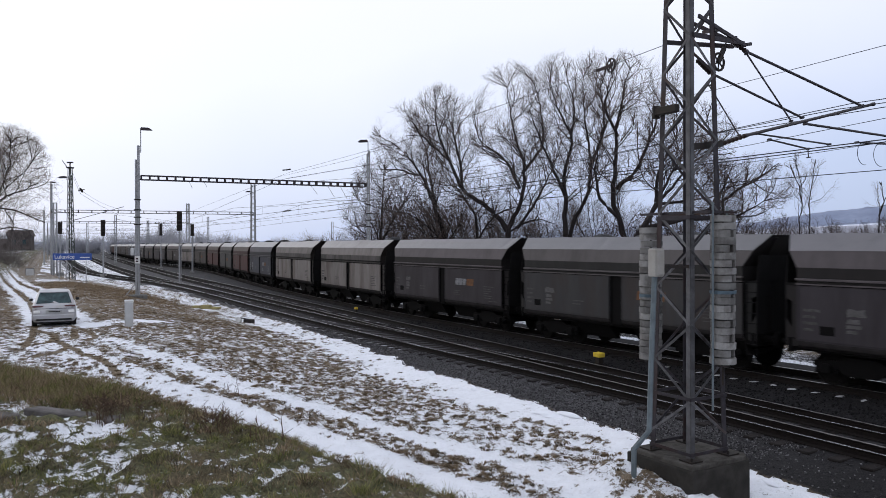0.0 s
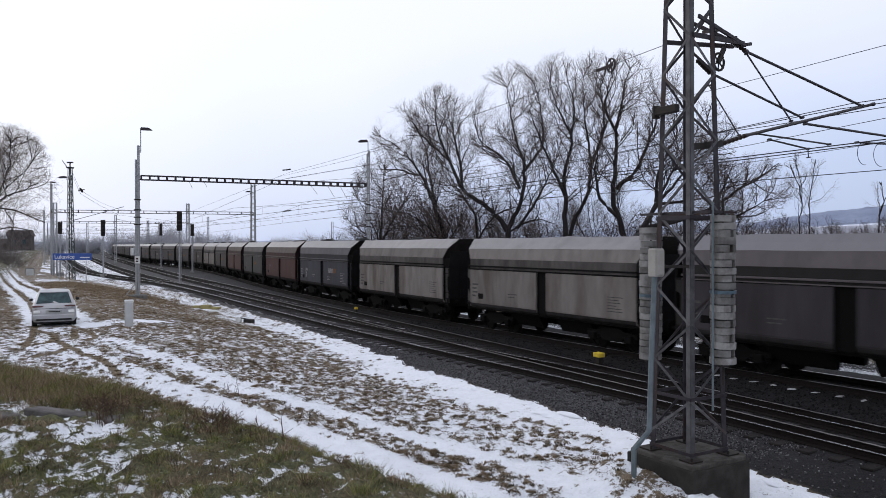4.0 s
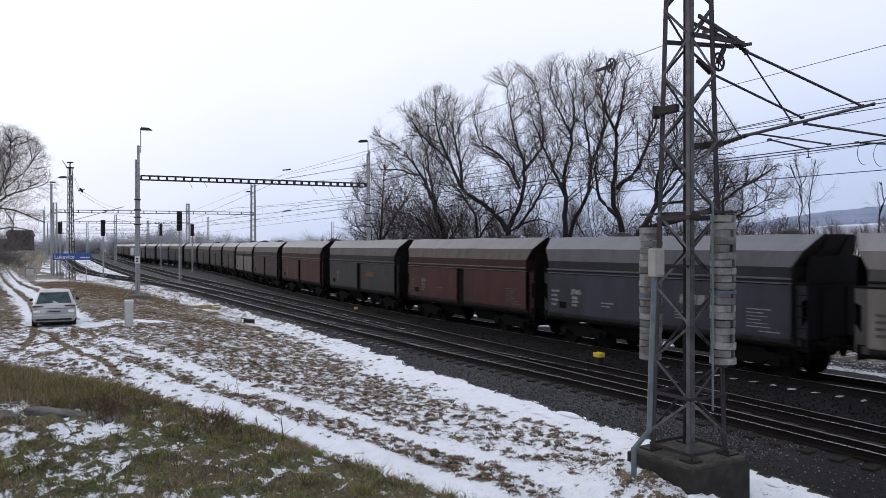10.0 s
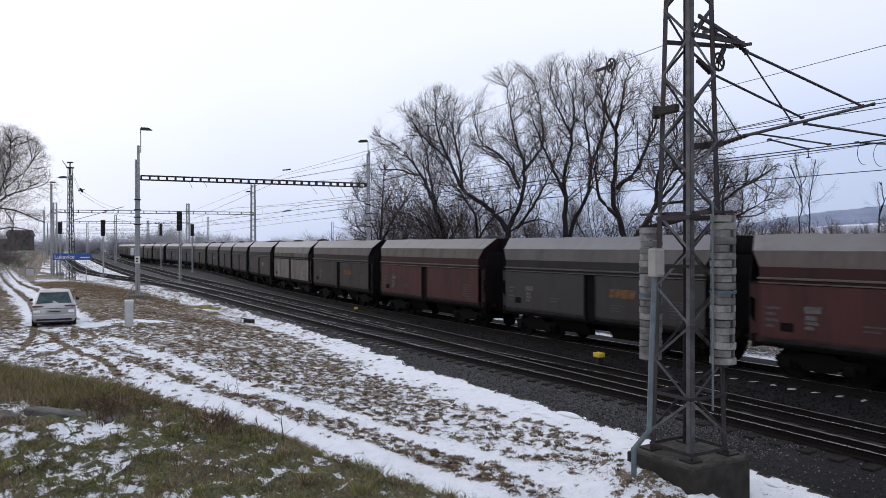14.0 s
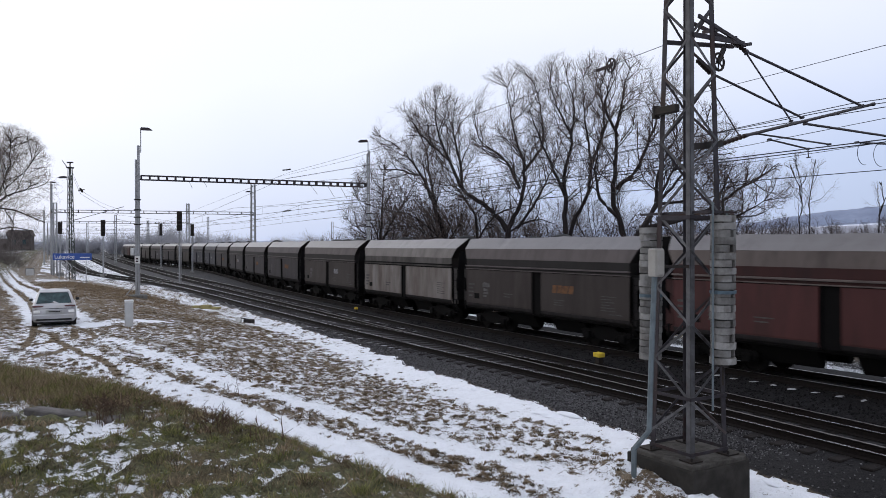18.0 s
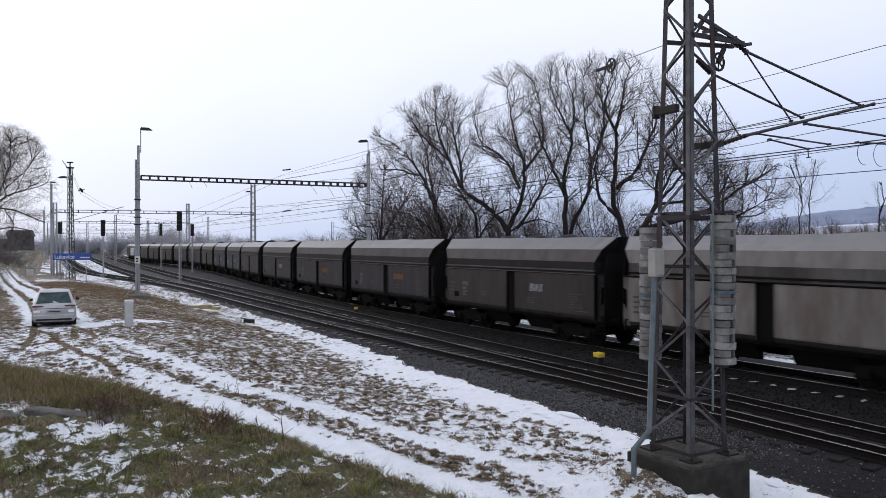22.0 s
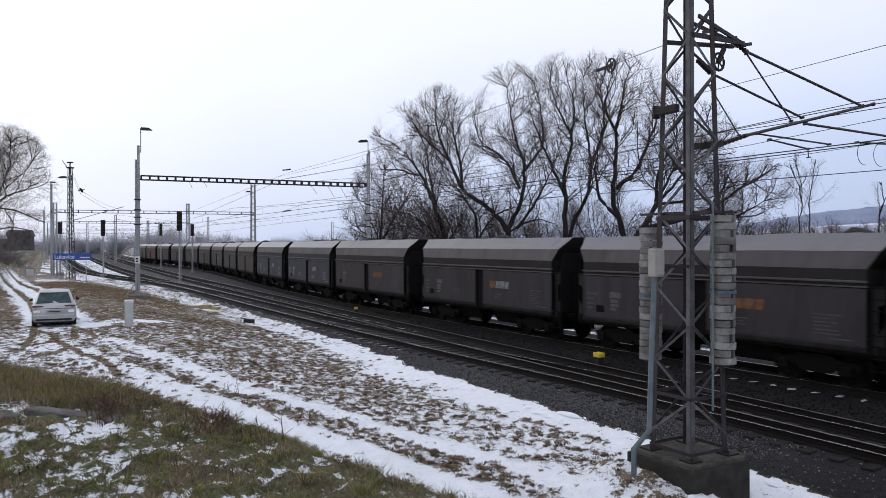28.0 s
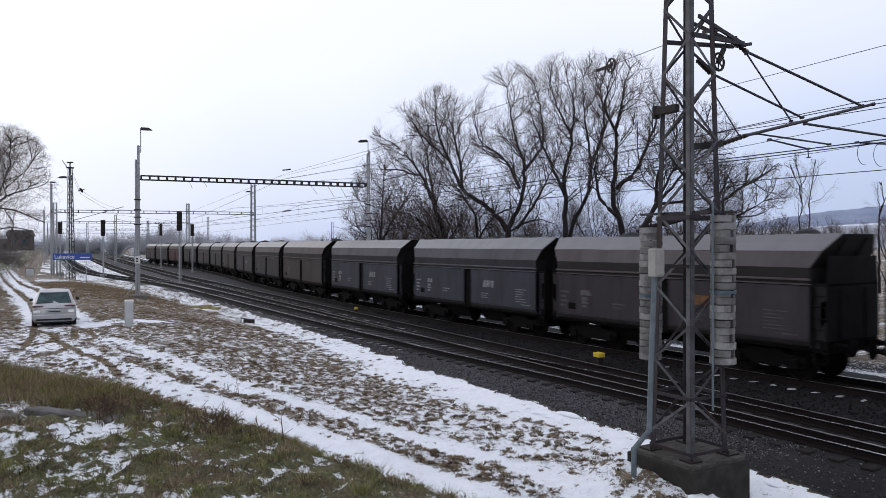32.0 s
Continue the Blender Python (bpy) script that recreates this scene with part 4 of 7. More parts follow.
M_ARMS = Matrix.Translation((MC[0] + 0.03, MC[1], 0)) @ Matrix.Rotation(radians(30), 4, "Z")


def half_at(z):
    return 0.43 + (0.279 - 0.43) * (z - 0.3) / 7.57


def lattice_mast(name, label, m, z0, z1, half, pitch, leg, lace, mat_shaded, mat_lit, group="", start=None):
    """Square mast of four angle-iron legs with zigzag lacing."""
    th = thing(name, label, "mast", m, group)
    ring = ((-1, -1), (1, -1), (1, 1), (-1, 1))
    for sx, sy in ring:
        bm = bm_new()
        a, b = half(z0), half(z1)
        angle_iron(bm, (sx * a, sy * a, z0), (sx * b, sy * b, z1), leg, leg * 0.11, -sx, -sy, (0, 1, 0))
        # the near leg gets the paler tone, as if lit; the others stay dark
        part("leg", bm, mat_lit if (sx, sy) == (-1, -1) else mat_shaded, th)
    for k in range(4):
        (ax, ay), (bx, by) = ring[k], ring[(k + 1) % 4]
        z, up = z0 + 0.05 if start is None else start, k % 2
        while z + pitch(z) < z1:
            bm = bm_new()
            rise = pitch(z)
            h0, h1 = half(z) - 0.01, half(z + rise) - 0.01
            p, q = ((ax, ay), (bx, by)) if up else ((bx, by), (ax, ay))
            o = Vector((ax + bx, ay + by, 0)).normalized() * 0.006
            bar(bm, Vector((p[0] * h0, p[1] * h0, z)) + o, Vector((q[0] * h1, q[1] * h1, z + rise)) + o, lace, 0.012, tuple(o.normalized()))
            # near faces paler, far faces darker: light and shade put into the paint
            part("lacing_bar", bm, mat_lit if k in (0, 3) else mat_shaded, th)
            z += rise
            up = 1 - up
    return th


mast = lattice_mast("catenary_mast", "dark weathered steel lattice catenary mast on concrete base", M_MAST, 0.31, 9.6, half_at, lambda z: 0.605 if z < 5.4 else 0.555, 0.094, 0.042, M_LATTICE, M_LATLIT, start=0.66)
bm = bm_new()
o = [(-0.70, -0.72), (0.62, -0.72), (0.76, -0.58), (0.76, 0.72), (-0.70, 0.72)]
prism(bm, o, -0.5, 0.26, plane="xy")
bmesh.ops.bevel(bm, geom=list(bm.edges), offset=0.025, segments=2, affect="EDGES", profile=0.5)
part("plinth", bm, M_PLINTH, mast, "mossy dark concrete base block")
bm = bm_new()
prism(bm, [(x * 0.94, y * 0.94) for x, y in o], 0.24, 0.325, plane="xy")
bmesh.ops.bevel(bm, geom=list(bm.edges), offset=0.012, segments=1, affect="EDGES", profile=0.5)
part("plinth_cap", bm, M_CAP, mast, "worn concrete rim")
for z in (0.42, 1.30, 4.22):
    for (ax, ay), (bx, by) in (((-1, -1), (1, -1)), ((-1, -1), (-1, 1)), ((1, -1), (1, 1)), ((-1, 1), (1, 1))):
        bm = bm_new()
        h = half_at(z) + 0.012
        bar(bm, (ax * h, ay * h, z), (bx * h, by * h, z), 0.07 if z > 2 else 0.055, 0.012, (ax + bx, ay + by, 0))
        part("strut", bm, M_LATTICE, mast)
for z in (4.30,):
    for a, b in (((-0.25, -0.66), (0.35, -0.66)), ((-0.28, -0.66), (-0.28, 0.80)), ((0.24, -0.66), (0.24, 0.80))):
        bm = bm_new()
        bar(bm, (*a, z), (*b, z), 0.05 if a[1] < 0 else 0.02, 0.04 if a[1] < 0 else 0.02)
        part("cross_arm", bm, M_LATTICE, mast)
bm = bm_new()
box(bm, -0.42, -0.31, -0.10, 0.34, 5.95, 6.08, 0.01)
box(bm, -0.43, -0.30, 0.34, 0.40, 5.90, 6.12, 0.01)
part("anchor_beam", bm, M_DARK, mast)
for sx, sy in ((-1, -1), (1, -1), (1, 1), (-1, 1)):
    bm = bm_new()
    h = half_at(0.3)
    box(bm, sx * h - 0.13, sx * h + 0.13, sy * h - 0.13, sy * h + 0.13, 0.32, 0.35)
    for k in (-0.09, 0.09):
        lathe(bm, ((0.02, 0), (0.02, 0.05), (0.012, 0.06)), 6, Matrix.Translation((sx * h + k, sy * h + k, 0.35)))
    part("foot_plate", bm, M_DARK, mast)
# head bracket
for y in (-0.30, 0.26):
    bm = bm_new()
    bar(bm, (-0.10 if y < 0 else 0.25, y, 7.50 if y < 0 else 7.62), (1.28, y * 0.4, 7.24 if y < 0 else 7.34), 0.035, 0.06)
    part("bracket_bar", bm, M_LATTICE, mast)
    bm = bm_new()
    bar(bm, (-0.24, y, 7.18), (1.24, y * 0.4, 7.27), 0.04, 0.07)
    part("bracket_bar", bm, M_LATTICE, mast)
for x in (0.55, 1.0, 1.38):
    bm = bm_new()
    bar(bm, (x, -0.16, 7.48 - 0.15 * x), (x, 0.18, 7.52 - 0.15 * x), 0.04, 0.05)
    part("bracket_bar", bm, M_LATLIT, mast)
bm = bm_new()
bar(bm, (-0.26, -0.30, 5.36), (0.80, -0.02, 5.52), 0.05, 0.11)
part("bracket_bar", bm, M_DARK, mast)
# tension pulley
bm = bm_new()
pm = Matrix.Translation((0.55, -0.16, 6.86))
tube(bm, [pm @ Vector((0.125 * math.cos(a), 0, 0.145 * math.sin(a))) for a in np.linspace(0, 6.283, 21)], 0.022, 6)
for a in (0.4, 1.45, 2.5):
    bar(bm, pm @ Vector((0.12 * math.cos(a), 0, 0.14 * math.sin(a))), pm @ Vector((-0.12 * math.cos(a), 0, -0.14 * math.sin(a))), 0.018, 0.018, (0, 1, 0))
bar(bm, pm @ Vector((-0.02, 0, -0.02)), pm @ Vector((0.16, 0.02, 0.26)), 0.05, 0.07)
bar(bm, pm @ Vector((0.16, 0.02, 0.26)), pm @ Vector((0.34, 0.08, 0.50)), 0.018, 0.018)
part("pulley", bm, M_DARK, mast)
# conduit and switch box
bm = bm_new()
tube(bm, [(-0.885, -0.10, 3.30), (-0.925, -0.07, 2.0), (-0.955, -0.05, 0.80), (-1.0, 0.22, 0.47), (-1.0, 0.24, 0.42), (-0.99, 0.26, -0.12)], 0.044, 8)
M_CONDUIT = surface("blue_grey_conduit", (0.155, 0.185, 0.20), 0.5, 0.3, (0.10, 0.12, 0.13), 4)
part("conduit", bm, M_CONDUIT, mast, "pale blue-grey cable conduit")
bm = bm_new()
box(bm, -0.985, -0.785, -0.22, -0.04, 3.27, 3.72, 0.02)
box(bm, -0.97, -0.80, -0.232, -0.218, 3.30, 3.69, 0.008)
box(bm, -0.905, -0.865, -0.24, -0.23, 3.47, 3.50)
part("switch_box", bm, surface("beige_box_paint", (0.34, 0.325, 0.30), 0.6, 0, (0.25, 0.235, 0.215), 3, bump=0.1), mast, "pale beige switch box")
bm = bm_new()
bar(bm, (-0.80, -0.18, 3.43), (-0.37, -0.33, 3.43), 0.03, 0.05)
part("box_bracket", bm, M_DARK, mast)


def weight_stack(x, y, z0, n, disc, seed, wire_top):
    rnd = random.Random(seed)
    th = thing("weight_stack", "stack of worn concrete tension weights hanging beside the mast", "counterweight", M_ARMS @ Matrix.Translation((x, y, 0)), "tension weights")
    cut = 22
    for i in range(n):
        bm = bm_new()
        h = disc * rnd.uniform(0.88, 0.97)
        a0 = radians(-92 if i % 2 else 60) + rnd.uniform(-0.12, 0.12)
        rad = 0.194 + rnd.uniform(-0.007, 0.005) + (0.008 if i == 0 else 0.0)
        o = []
        for k in range(cut + 1):
            a = a0 + 0.17 + (2 * math.pi - 0.34) * k / cut
            o.append((rad * math.cos(a), rad * math.sin(a)))
        o += [(0.04 * math.cos(a0 - 0.5), 0.04 * math.sin(a0 - 0.5)), (0.04 * math.cos(a0 + 0.5), 0.04 * math.sin(a0 + 0.5))]
        tilt = Matrix.Translation((rnd.uniform(-0.008, 0.008), rnd.uniform(-0.008, 0.008), z0 + i * disc)) @ Matrix.Rotation(rnd.uniform(-0.025, 0.025), 4, "Y")
        prism(bm, o, 0.006, h - 0.006, tilt, plane="xy")
        prism(bm, [(p * 0.965, q * 0.965) for p, q in o], 0.0, h, tilt, plane="xy")
        part("concrete_weight", bm, M_CONCRETE, th)
    bm = bm_new()
    tube(bm, [(0, 0, z0 - 0.35), (0, 0, z0 + n * disc + 0.25)], 0.018, 8)
    lathe(bm, ((0.10, z0 - 0.05), (0.11, z0 - 0.02), (0.03, z0 - 0.004)), 10)
    part("hanger_rod", bm, M_DARK, th)
    bm = bm_new()
    lathe(bm, ((0.200, 0), (0.203, 0.05), (0.200, 0.055)), 22, Matrix.Translation((0, 0, z0 + n * disc * 0.47)))
    part("clamp_band", bm, surface("blue_band", (0.10, 0.14, 0.17), 0.6, 0.2), th)
    bm = bm_new()
    tube(bm, [(0, 0, z0 + n * disc + 0.25), (wire_top[0] - x, wire_top[1] - y, wire_top[2])], 0.006, 5)
    part("pull_wire", bm, M_WIRE, th)
    return th


weight_stack(0.0, -0.66, 1.885, 20, 0.1185, 1, (-0.02, -0.33, 6.0))
weight_stack(-0.07, 0.82, 1.77, 20, 0.116, 2, (-0.05, 0.40, 5.2))
for gx, gy_, z0, z1 in ((-0.215, -0.68, 1.16, 4.45), (0.215, -0.60, 1.9, 4.40)):
    bm = bm_new()
    tube(bm, [(gx, gy_, z0), (gx, gy_, z1)], 0.02, 6)
    part("guide_rod", bm, M_CONDUIT, mast, "pale blue-grey guide rod")


# ---- cantilevers over the near tracks ----
def insulator(bm, a, b, r=0.044, sheds=6):
    m, n = frame_to(a, b)
    prof = [(0.025, 0.0)]
    for i in range(sheds):
        z = n * (i + 0.5) / sheds
        prof += [(0.03, z - n * 0.3 / sheds), (r, z - 0.006), (r * 0.95, z + 0.012), (0.03, z + n * 0.3 / sheds)]
    prof.append((0.025, n))
    return lathe(bm, prof, 10, m)


def cantilever(label, y, pieces, insulators):
    th = thing("cantilever", label, "catenary arm", M_ARMS @ Matrix.Translation((0, y, 0)), "cantilevers on the mast")
    for name, a, b, r in pieces:
        bm = bm_new()
        tube(bm, [(a[0], 0, a[1]), (b[0], 0, b[1])], r, 8)
        for q in (a, b):
            lathe(bm, ((r * 1.1, -0.04), (r * 1.3, -0.03), (r * 1.3, 0.03), (r * 1.1, 0.04)), 8, Matrix.Translation((q[0], 0, q[1])) @ Matrix.Rotation(radians(90), 4, "X"))
        part(name, bm, M_TUBE, th)
    for a, b in insulators:
        bm = bm_new()
        insulator(bm, (a[0], 0, a[1]), (b[0], 0, b[1]))
        part("insulator", bm, M_INSUL, th, "brown ribbed porcelain insulator")
    return th


arm_one = cantilever("tubular steel catenary arm with brown insulators", 0.0, (
    ("tie_tube", (1.40, 7.18), (4.89, 6.54), 0.025), ("bracket_tube", (1.40, 5.70), (5.28, 6.61), 0.029), ("stay_tube", (1.42, 7.14), (2.66, 6.06), 0.015),
    ("registration_tube", (3.08, 6.04), (5.85, 6.00), 0.024), ("steady_arm", (4.72, 5.80), (5.85, 5.84), 0.019)),
    (((0.92, 7.36), (1.40, 7.18)), ((0.80, 5.52), (1.40, 5.70))))
for x in (4.86, 5.42):
    bm = bm_new()
    tube(bm, [(x + 0.16 + 0.24 * math.cos(a), 0.02, 5.60 + 0.23 * math.sin(a)) for a in np.linspace(1.45, 4.95, 12)], 0.006, 6)
    part("jumper_loop", bm, M_WIRE, arm_one, "slack looped jumper cable")
cantilever("second slender catenary arm reaching over the near track", 0.12, (
    ("tie_tube", (0.62, 6.74), (3.16, 6.18), 0.022), ("stay_tube", (0.60, 6.52), (1.37, 5.72), 0.012), ("registration_tube", (1.86, 5.78), (4.01, 5.73), 0.017),
    ("steady_arm", (2.20, 5.70), (3.34, 5.60), 0.017), ("dropper", (3.34, 5.60), (3.36, 5.44), 0.010)), (((0.30, 6.92), (0.62, 6.74)),))


# ---- wires ----
def wire(name, label, pts, r, group="overhead wires"):
    bm = bm_new()
    tube(bm, pts, r, 5)
    return lone(name, bm, M_WIRE, label, "wire", None, group)


def along(fv, stations, z_at, sag=0.0, step=6):
    """Points over a track between support stations."""
    out = []
    for a, b in zip(stations, stations[1:]):
        n = max(2, int((b - a) / step))
        for i in range(n):
            k = i / n
            x, y = xy(a + (b - a) * k, fv(a + (b - a) * k))
            out.append((x, y, z_at - sag * 4 * k * (1 - k)))
    x, y = xy(stations[-1], fv(stations[-1]))
    return out + [(x, y, z_at)]


SUPPORTS = (-100, -45, 9.5, 55, 117, 175, 235, 300, 360)
for fv, zc, up in ((T0_v, 5.73, 1.50), (T1_v, 5.78, 0.87), (T2_v, 5.76, 0.72)):
    wire("contact_wire", "copper contact wire over the rails", along(fv, SUPPORTS, zc), 0.012)
    wire("messenger_wire", "sagging messenger wire over the contact wire", along(fv, SUPPORTS, zc + up, up * 0.55), 0.009)
    for a, b in zip(SUPPORTS[1:5], SUPPORTS[2:6]):
        for i in range(1, 6):
            k = i / 6
            u = a + (b - a) * k
            x, y = xy(u, fv(u))
            wire("dropper_wire", "thin vertical dropper between overhead wires", [(x, y, zc), (x, y, zc + up - up * 0.55 * 4 * k * (1 - k))], 0.005)
# anchored messenger with its pulley block, running from the mast to the far portal
ax, ay = MC[0] - 0.30, MC[1] + 0.35
fx, fy = xy(52, 14.3)
wire("anchor_wire", "anchored messenger wire running out from the mast", [(ax, ay, 7.20), (ax + (fx - ax) * 0.06, ay + (fy - ay) * 0.06, 7.22), (ax + (fx - ax) * 0.5, ay + (fy - ay) * 0.5, 7.55), (fx, fy, 8.55)], 0.006)
px, py, pz = ax + (fx - ax) * 0.037, ay + (fy - ay) * 0.037, 7.21
block = thing("pulley_block", "grey steel pulley block hanging in the anchor wire", "pulley", Matrix.Translation((px, py, pz)) @ Matrix.Rotation(radians(118), 4, "Z"))
bm = bm_new()
tube(bm, [(0.115 * math.cos(a), 0, 0.125 * math.sin(a)) for a in np.linspace(0, 6.283, 21)], 0.018, 6)
for a in (0.3, 1.35, 2.4):
    bar(bm, (0.11 * math.cos(a), 0, 0.12 * math.sin(a)), (-0.11 * math.cos(a), 0, -0.12 * math.sin(a)), 0.02, 0.02, (0, 1, 0))
part("wheel", bm, M_LATTICE, block)
bm = bm_new()
bar(bm, (0.0, 0, 0.0), (0.42, 0, -0.02), 0.05, 0.05)
part("arm", bm, M_LATTICE, block)
wire("feeder_wire", "thin feeder wire climbing over the tracks", [(*xy(54, 14.3), 8.4), (*xy(30, 14.3), 7.65), (*xy(12.7, 14.3), 7.53), (*xy(8.7, 14.3), 7.62), (*xy(-40, 14.3), 9.2)], 0.007)
wire("feeder_wire", "thin feeder wire climbing over the tracks", [(*xy(55, 17.4), 8.6), (*xy(30, 16.6), 7.2), (*xy(12, 15.2), 6.6), (*xy(-30, 15.0), 6.5)], 0.009)
for zf, vf in ((7.0, 22.5),):
    wire("feeder_wire", "slack overhead wire running along the station", along(lambda u, vf=vf: vf, (-60, 9.5, 55, 117, 175, 235), zf, 0.4), 0.009)


# ---- portals, poles and lamps of the station ----
def double_pole(th, base, ztop, zshort):
    """Two steel channels joined by collars."""
    x, y, z = base
    for dx, top in ((-0.075, zshort), (0.075, ztop)):
        bm = bm_new()
        box(bm, x + dx - 0.06, x + dx + 0.06, y - 0.10, y + 0.10, z - 0.4, top, 0.012)
        part("pole", bm, M_STEEL, th)
    for zc in (5.2, 5.7, 6.2, 6.9):
        bm = bm_new()
        box(bm, x - 0.20, x + 0.20, y - 0.13, y + 0.13, zc - 0.04, zc + 0.04, 0.01)
        part("collar", bm, M_DARK, th)


def street_lamp_arm(th, x, y, z0, z1, side):
    bm = bm_new()
    tube(bm, [(x, y, z0), (x, y, z1), (x + side * 0.12, y, z1 + 0.08)], 0.035, 8)
    part("lamp_arm", bm, M_STEEL, th)
    bm = bm_new()
    o = [(0, 0.0), (0.08, 0.10), (0.55, 0.08), (0.78, -0.06), (0.70, -0.10), (0.05, -0.07)]
    prism(bm, [(x + side * p, z1 + 0.08 + q) for p, q in o], y - 0.14, y + 0.14)
    part("lamp_head", bm, M_LATTICE, th)


def ladder_beam(th, a, b, depth=0.28, step=0.55):
    """Portal beam: two chords and battens."""
    a, b = Vector(a), Vector(b)
    n = int((b - a).length / step)
    d = (b - a).normalized()
    side = Vector((-d.y, d.x, 0)) * 0.16
    for k in (-1, 1):
        for dz in (0.0, depth):
            bm = bm_new()
            bar(bm, a + side * k + Vector((0, 0, dz)), b + side * k + Vector((0, 0, dz)), 0.05, 0.075)
            part("chord", bm, M_LATTICE, th)
    for i in range(n + 1):
        p = a + d * (b - a).length * i / n
        bm = bm_new()
        w = 0.11
        for k in (-1, 1):
            q = p + side * k
            bar(bm, q, q + Vector((0, 0, depth)), w, 0.03, side.normalized())
        bar(bm, p - side, p + side, 0.05, 0.05)
        part("batten", bm, M_LATTICE, th)


PL, PR = Vector((-20.81, 50.69, 0.30)), Vector((-5.78, 57.77, -0.35))
portal = thing("catenary_portal", "grey steel portal spanning the tracks with lamps on its poles", "catenary portal", None, "portals")
double_pole(portal, PL, 10.58, 9.62)
double_pole(portal, PR, 11.05, 10.85)
ladder_beam(portal, (-20.6, 50.8, 8.26), (-6.0, 57.66, 8.26))
street_lamp_arm(portal, PL.x + 0.24, PL.y, 10.1, 11.62, 1)
for zz in (10.15, 10.5):
    bm = bm_new()
    bar(bm, (PL.x + 0.12, PL.y, zz), (PL.x + 0.25, PL.y, zz), 0.05, 0.05)
    part("lamp_bracket", bm, M_STEEL, portal)
street_lamp_arm(portal, PR.x + 0.0, PR.y - 0.2, 10.6, 11.72, -1)
bm = bm_new()
box(bm, PL.x - 0.5, PL.x + 0.5, PL.y - 0.45, PL.y + 0.45, -0.2, 0.42, 0.06)
part("footing", bm, M_CONCRETE, portal)
bm = bm_new()
bar(bm, (PL.x - 0.1, PL.y, 1.25), (PL.x - 0.85, PL.y - 0.2, 0.25), 0.06, 0.06)
part("stay", bm, M_STEEL, portal)
bm = bm_new()
box(bm, PL.x - 0.15, PL.x + 0.2, PL.y - 0.16, PL.y - 0.115, 2.55, 3.05, 0.01)
part("number_plate", bm, M_WHITE, portal, "small white plate on the pole")
bm = bm_new()
for zz in (2.65, 2.82):
    box(bm, PL.x - 0.06, PL.x + 0.1, PL.y - 0.168, PL.y - 0.161, zz, zz + 0.1)
part("plate_bars", bm, M_DARK, portal)
bm = bm_new()
box(bm, PL.x - 0.42, PL.x - 0.2, PL.y - 0.2, PL.y + 0.1, 3.1, 3.6, 0.03)
part("cable_box", bm, M_GREYBOX, portal)
PDIR = (PR - PL).normalized()
for k, drop in ((0.20, 0.55), (0.26, 0.45), (0.80, 0.9), (0.86, 1.0), (0.92, 0.9), (0.72, 0.7)):
    p = PL + PDIR * (PR - PL).length * k
    p.z = 8.33
    bm = bm_new()
    tube(bm, [p, p + PDIR * (0.25 if k < 0.5 else 0.6) + Vector((0, 0, -drop))], 0.012, 6)
    part("hanger", bm, M_LATTICE, portal)
for k, zz in ((0.615, 9.35), (0.615, 6.3)):
    p = PL + PDIR * (PR - PL).length * k
    bm = bm_new()
    insulator(bm, (p.x - 0.3, p.y, zz - 0.05), (p.x + 0.3, p.y + 0.1, zz + 0.05), 0.075, 9)
    lone("line_insulator", bm, M_DARK, "dark insulator strung in an overhead wire", "insulator", None, "line insulators")
wire("feeder_wire", "thin wire rising to the portal pole", [(*xy(110, 16), 6.4), (-12.0, 56.0, 8.75), (PR.x, PR.y, 10.0)], 0.012)
wire("feeder_wire", "thin wire rising past the portal", [(*xy(120, 15), 7.0), (-11.5, 56.2, 9.3), (PR.x + 5, PR.y - 3, 12.0)], 0.010)


def far_portal(a, b, zb, ztop, lattice_right):
    th = thing("catenary_portal", "distant grey steel portal over the station tracks", "catenary portal", None, "portals")
    for i, p in enumerate((a, b)):
        bm = bm_new()
        if i and lattice_right:
            for sx in (-1, 1):
                for sy in (-1, 1):
                    bar(bm, (p[0] + sx * 0.34, p[1] + sy * 0.34, -0.4), (p[0] + sx * 0.24, p[1] + sy * 0.24, ztop[i]), 0.12, 0.12)
            for j in range(16):
                z = -0.2 + (ztop[i] + 0.2) * j / 16
                zz = -0.2 + (ztop[i] + 0.2) * (j + 1) / 16
                s = 1 if j % 2 else -1
                bar(bm, (p[0] - s * 0.3, p[1] - 0.3, z), (p[0] + s * 0.3, p[1] - 0.3, zz), 0.08, 0.04)
                bar(bm, (p[0] + s * 0.3, p[1] + 0.3, z), (p[0] - s * 0.3, p[1] + 0.3, zz), 0.08, 0.04)
        else:
            box(bm, p[0] - 0.12, p[0] + 0.12, p[1] - 0.12, p[1] + 0.12, -0.4, ztop[i], 0.02)
        part("pole", bm, M_STEEL, th)
    ladder_beam(th, (a[0], a[1], zb), (b[0], b[1], zb), 0.35, 1.6)
    return th


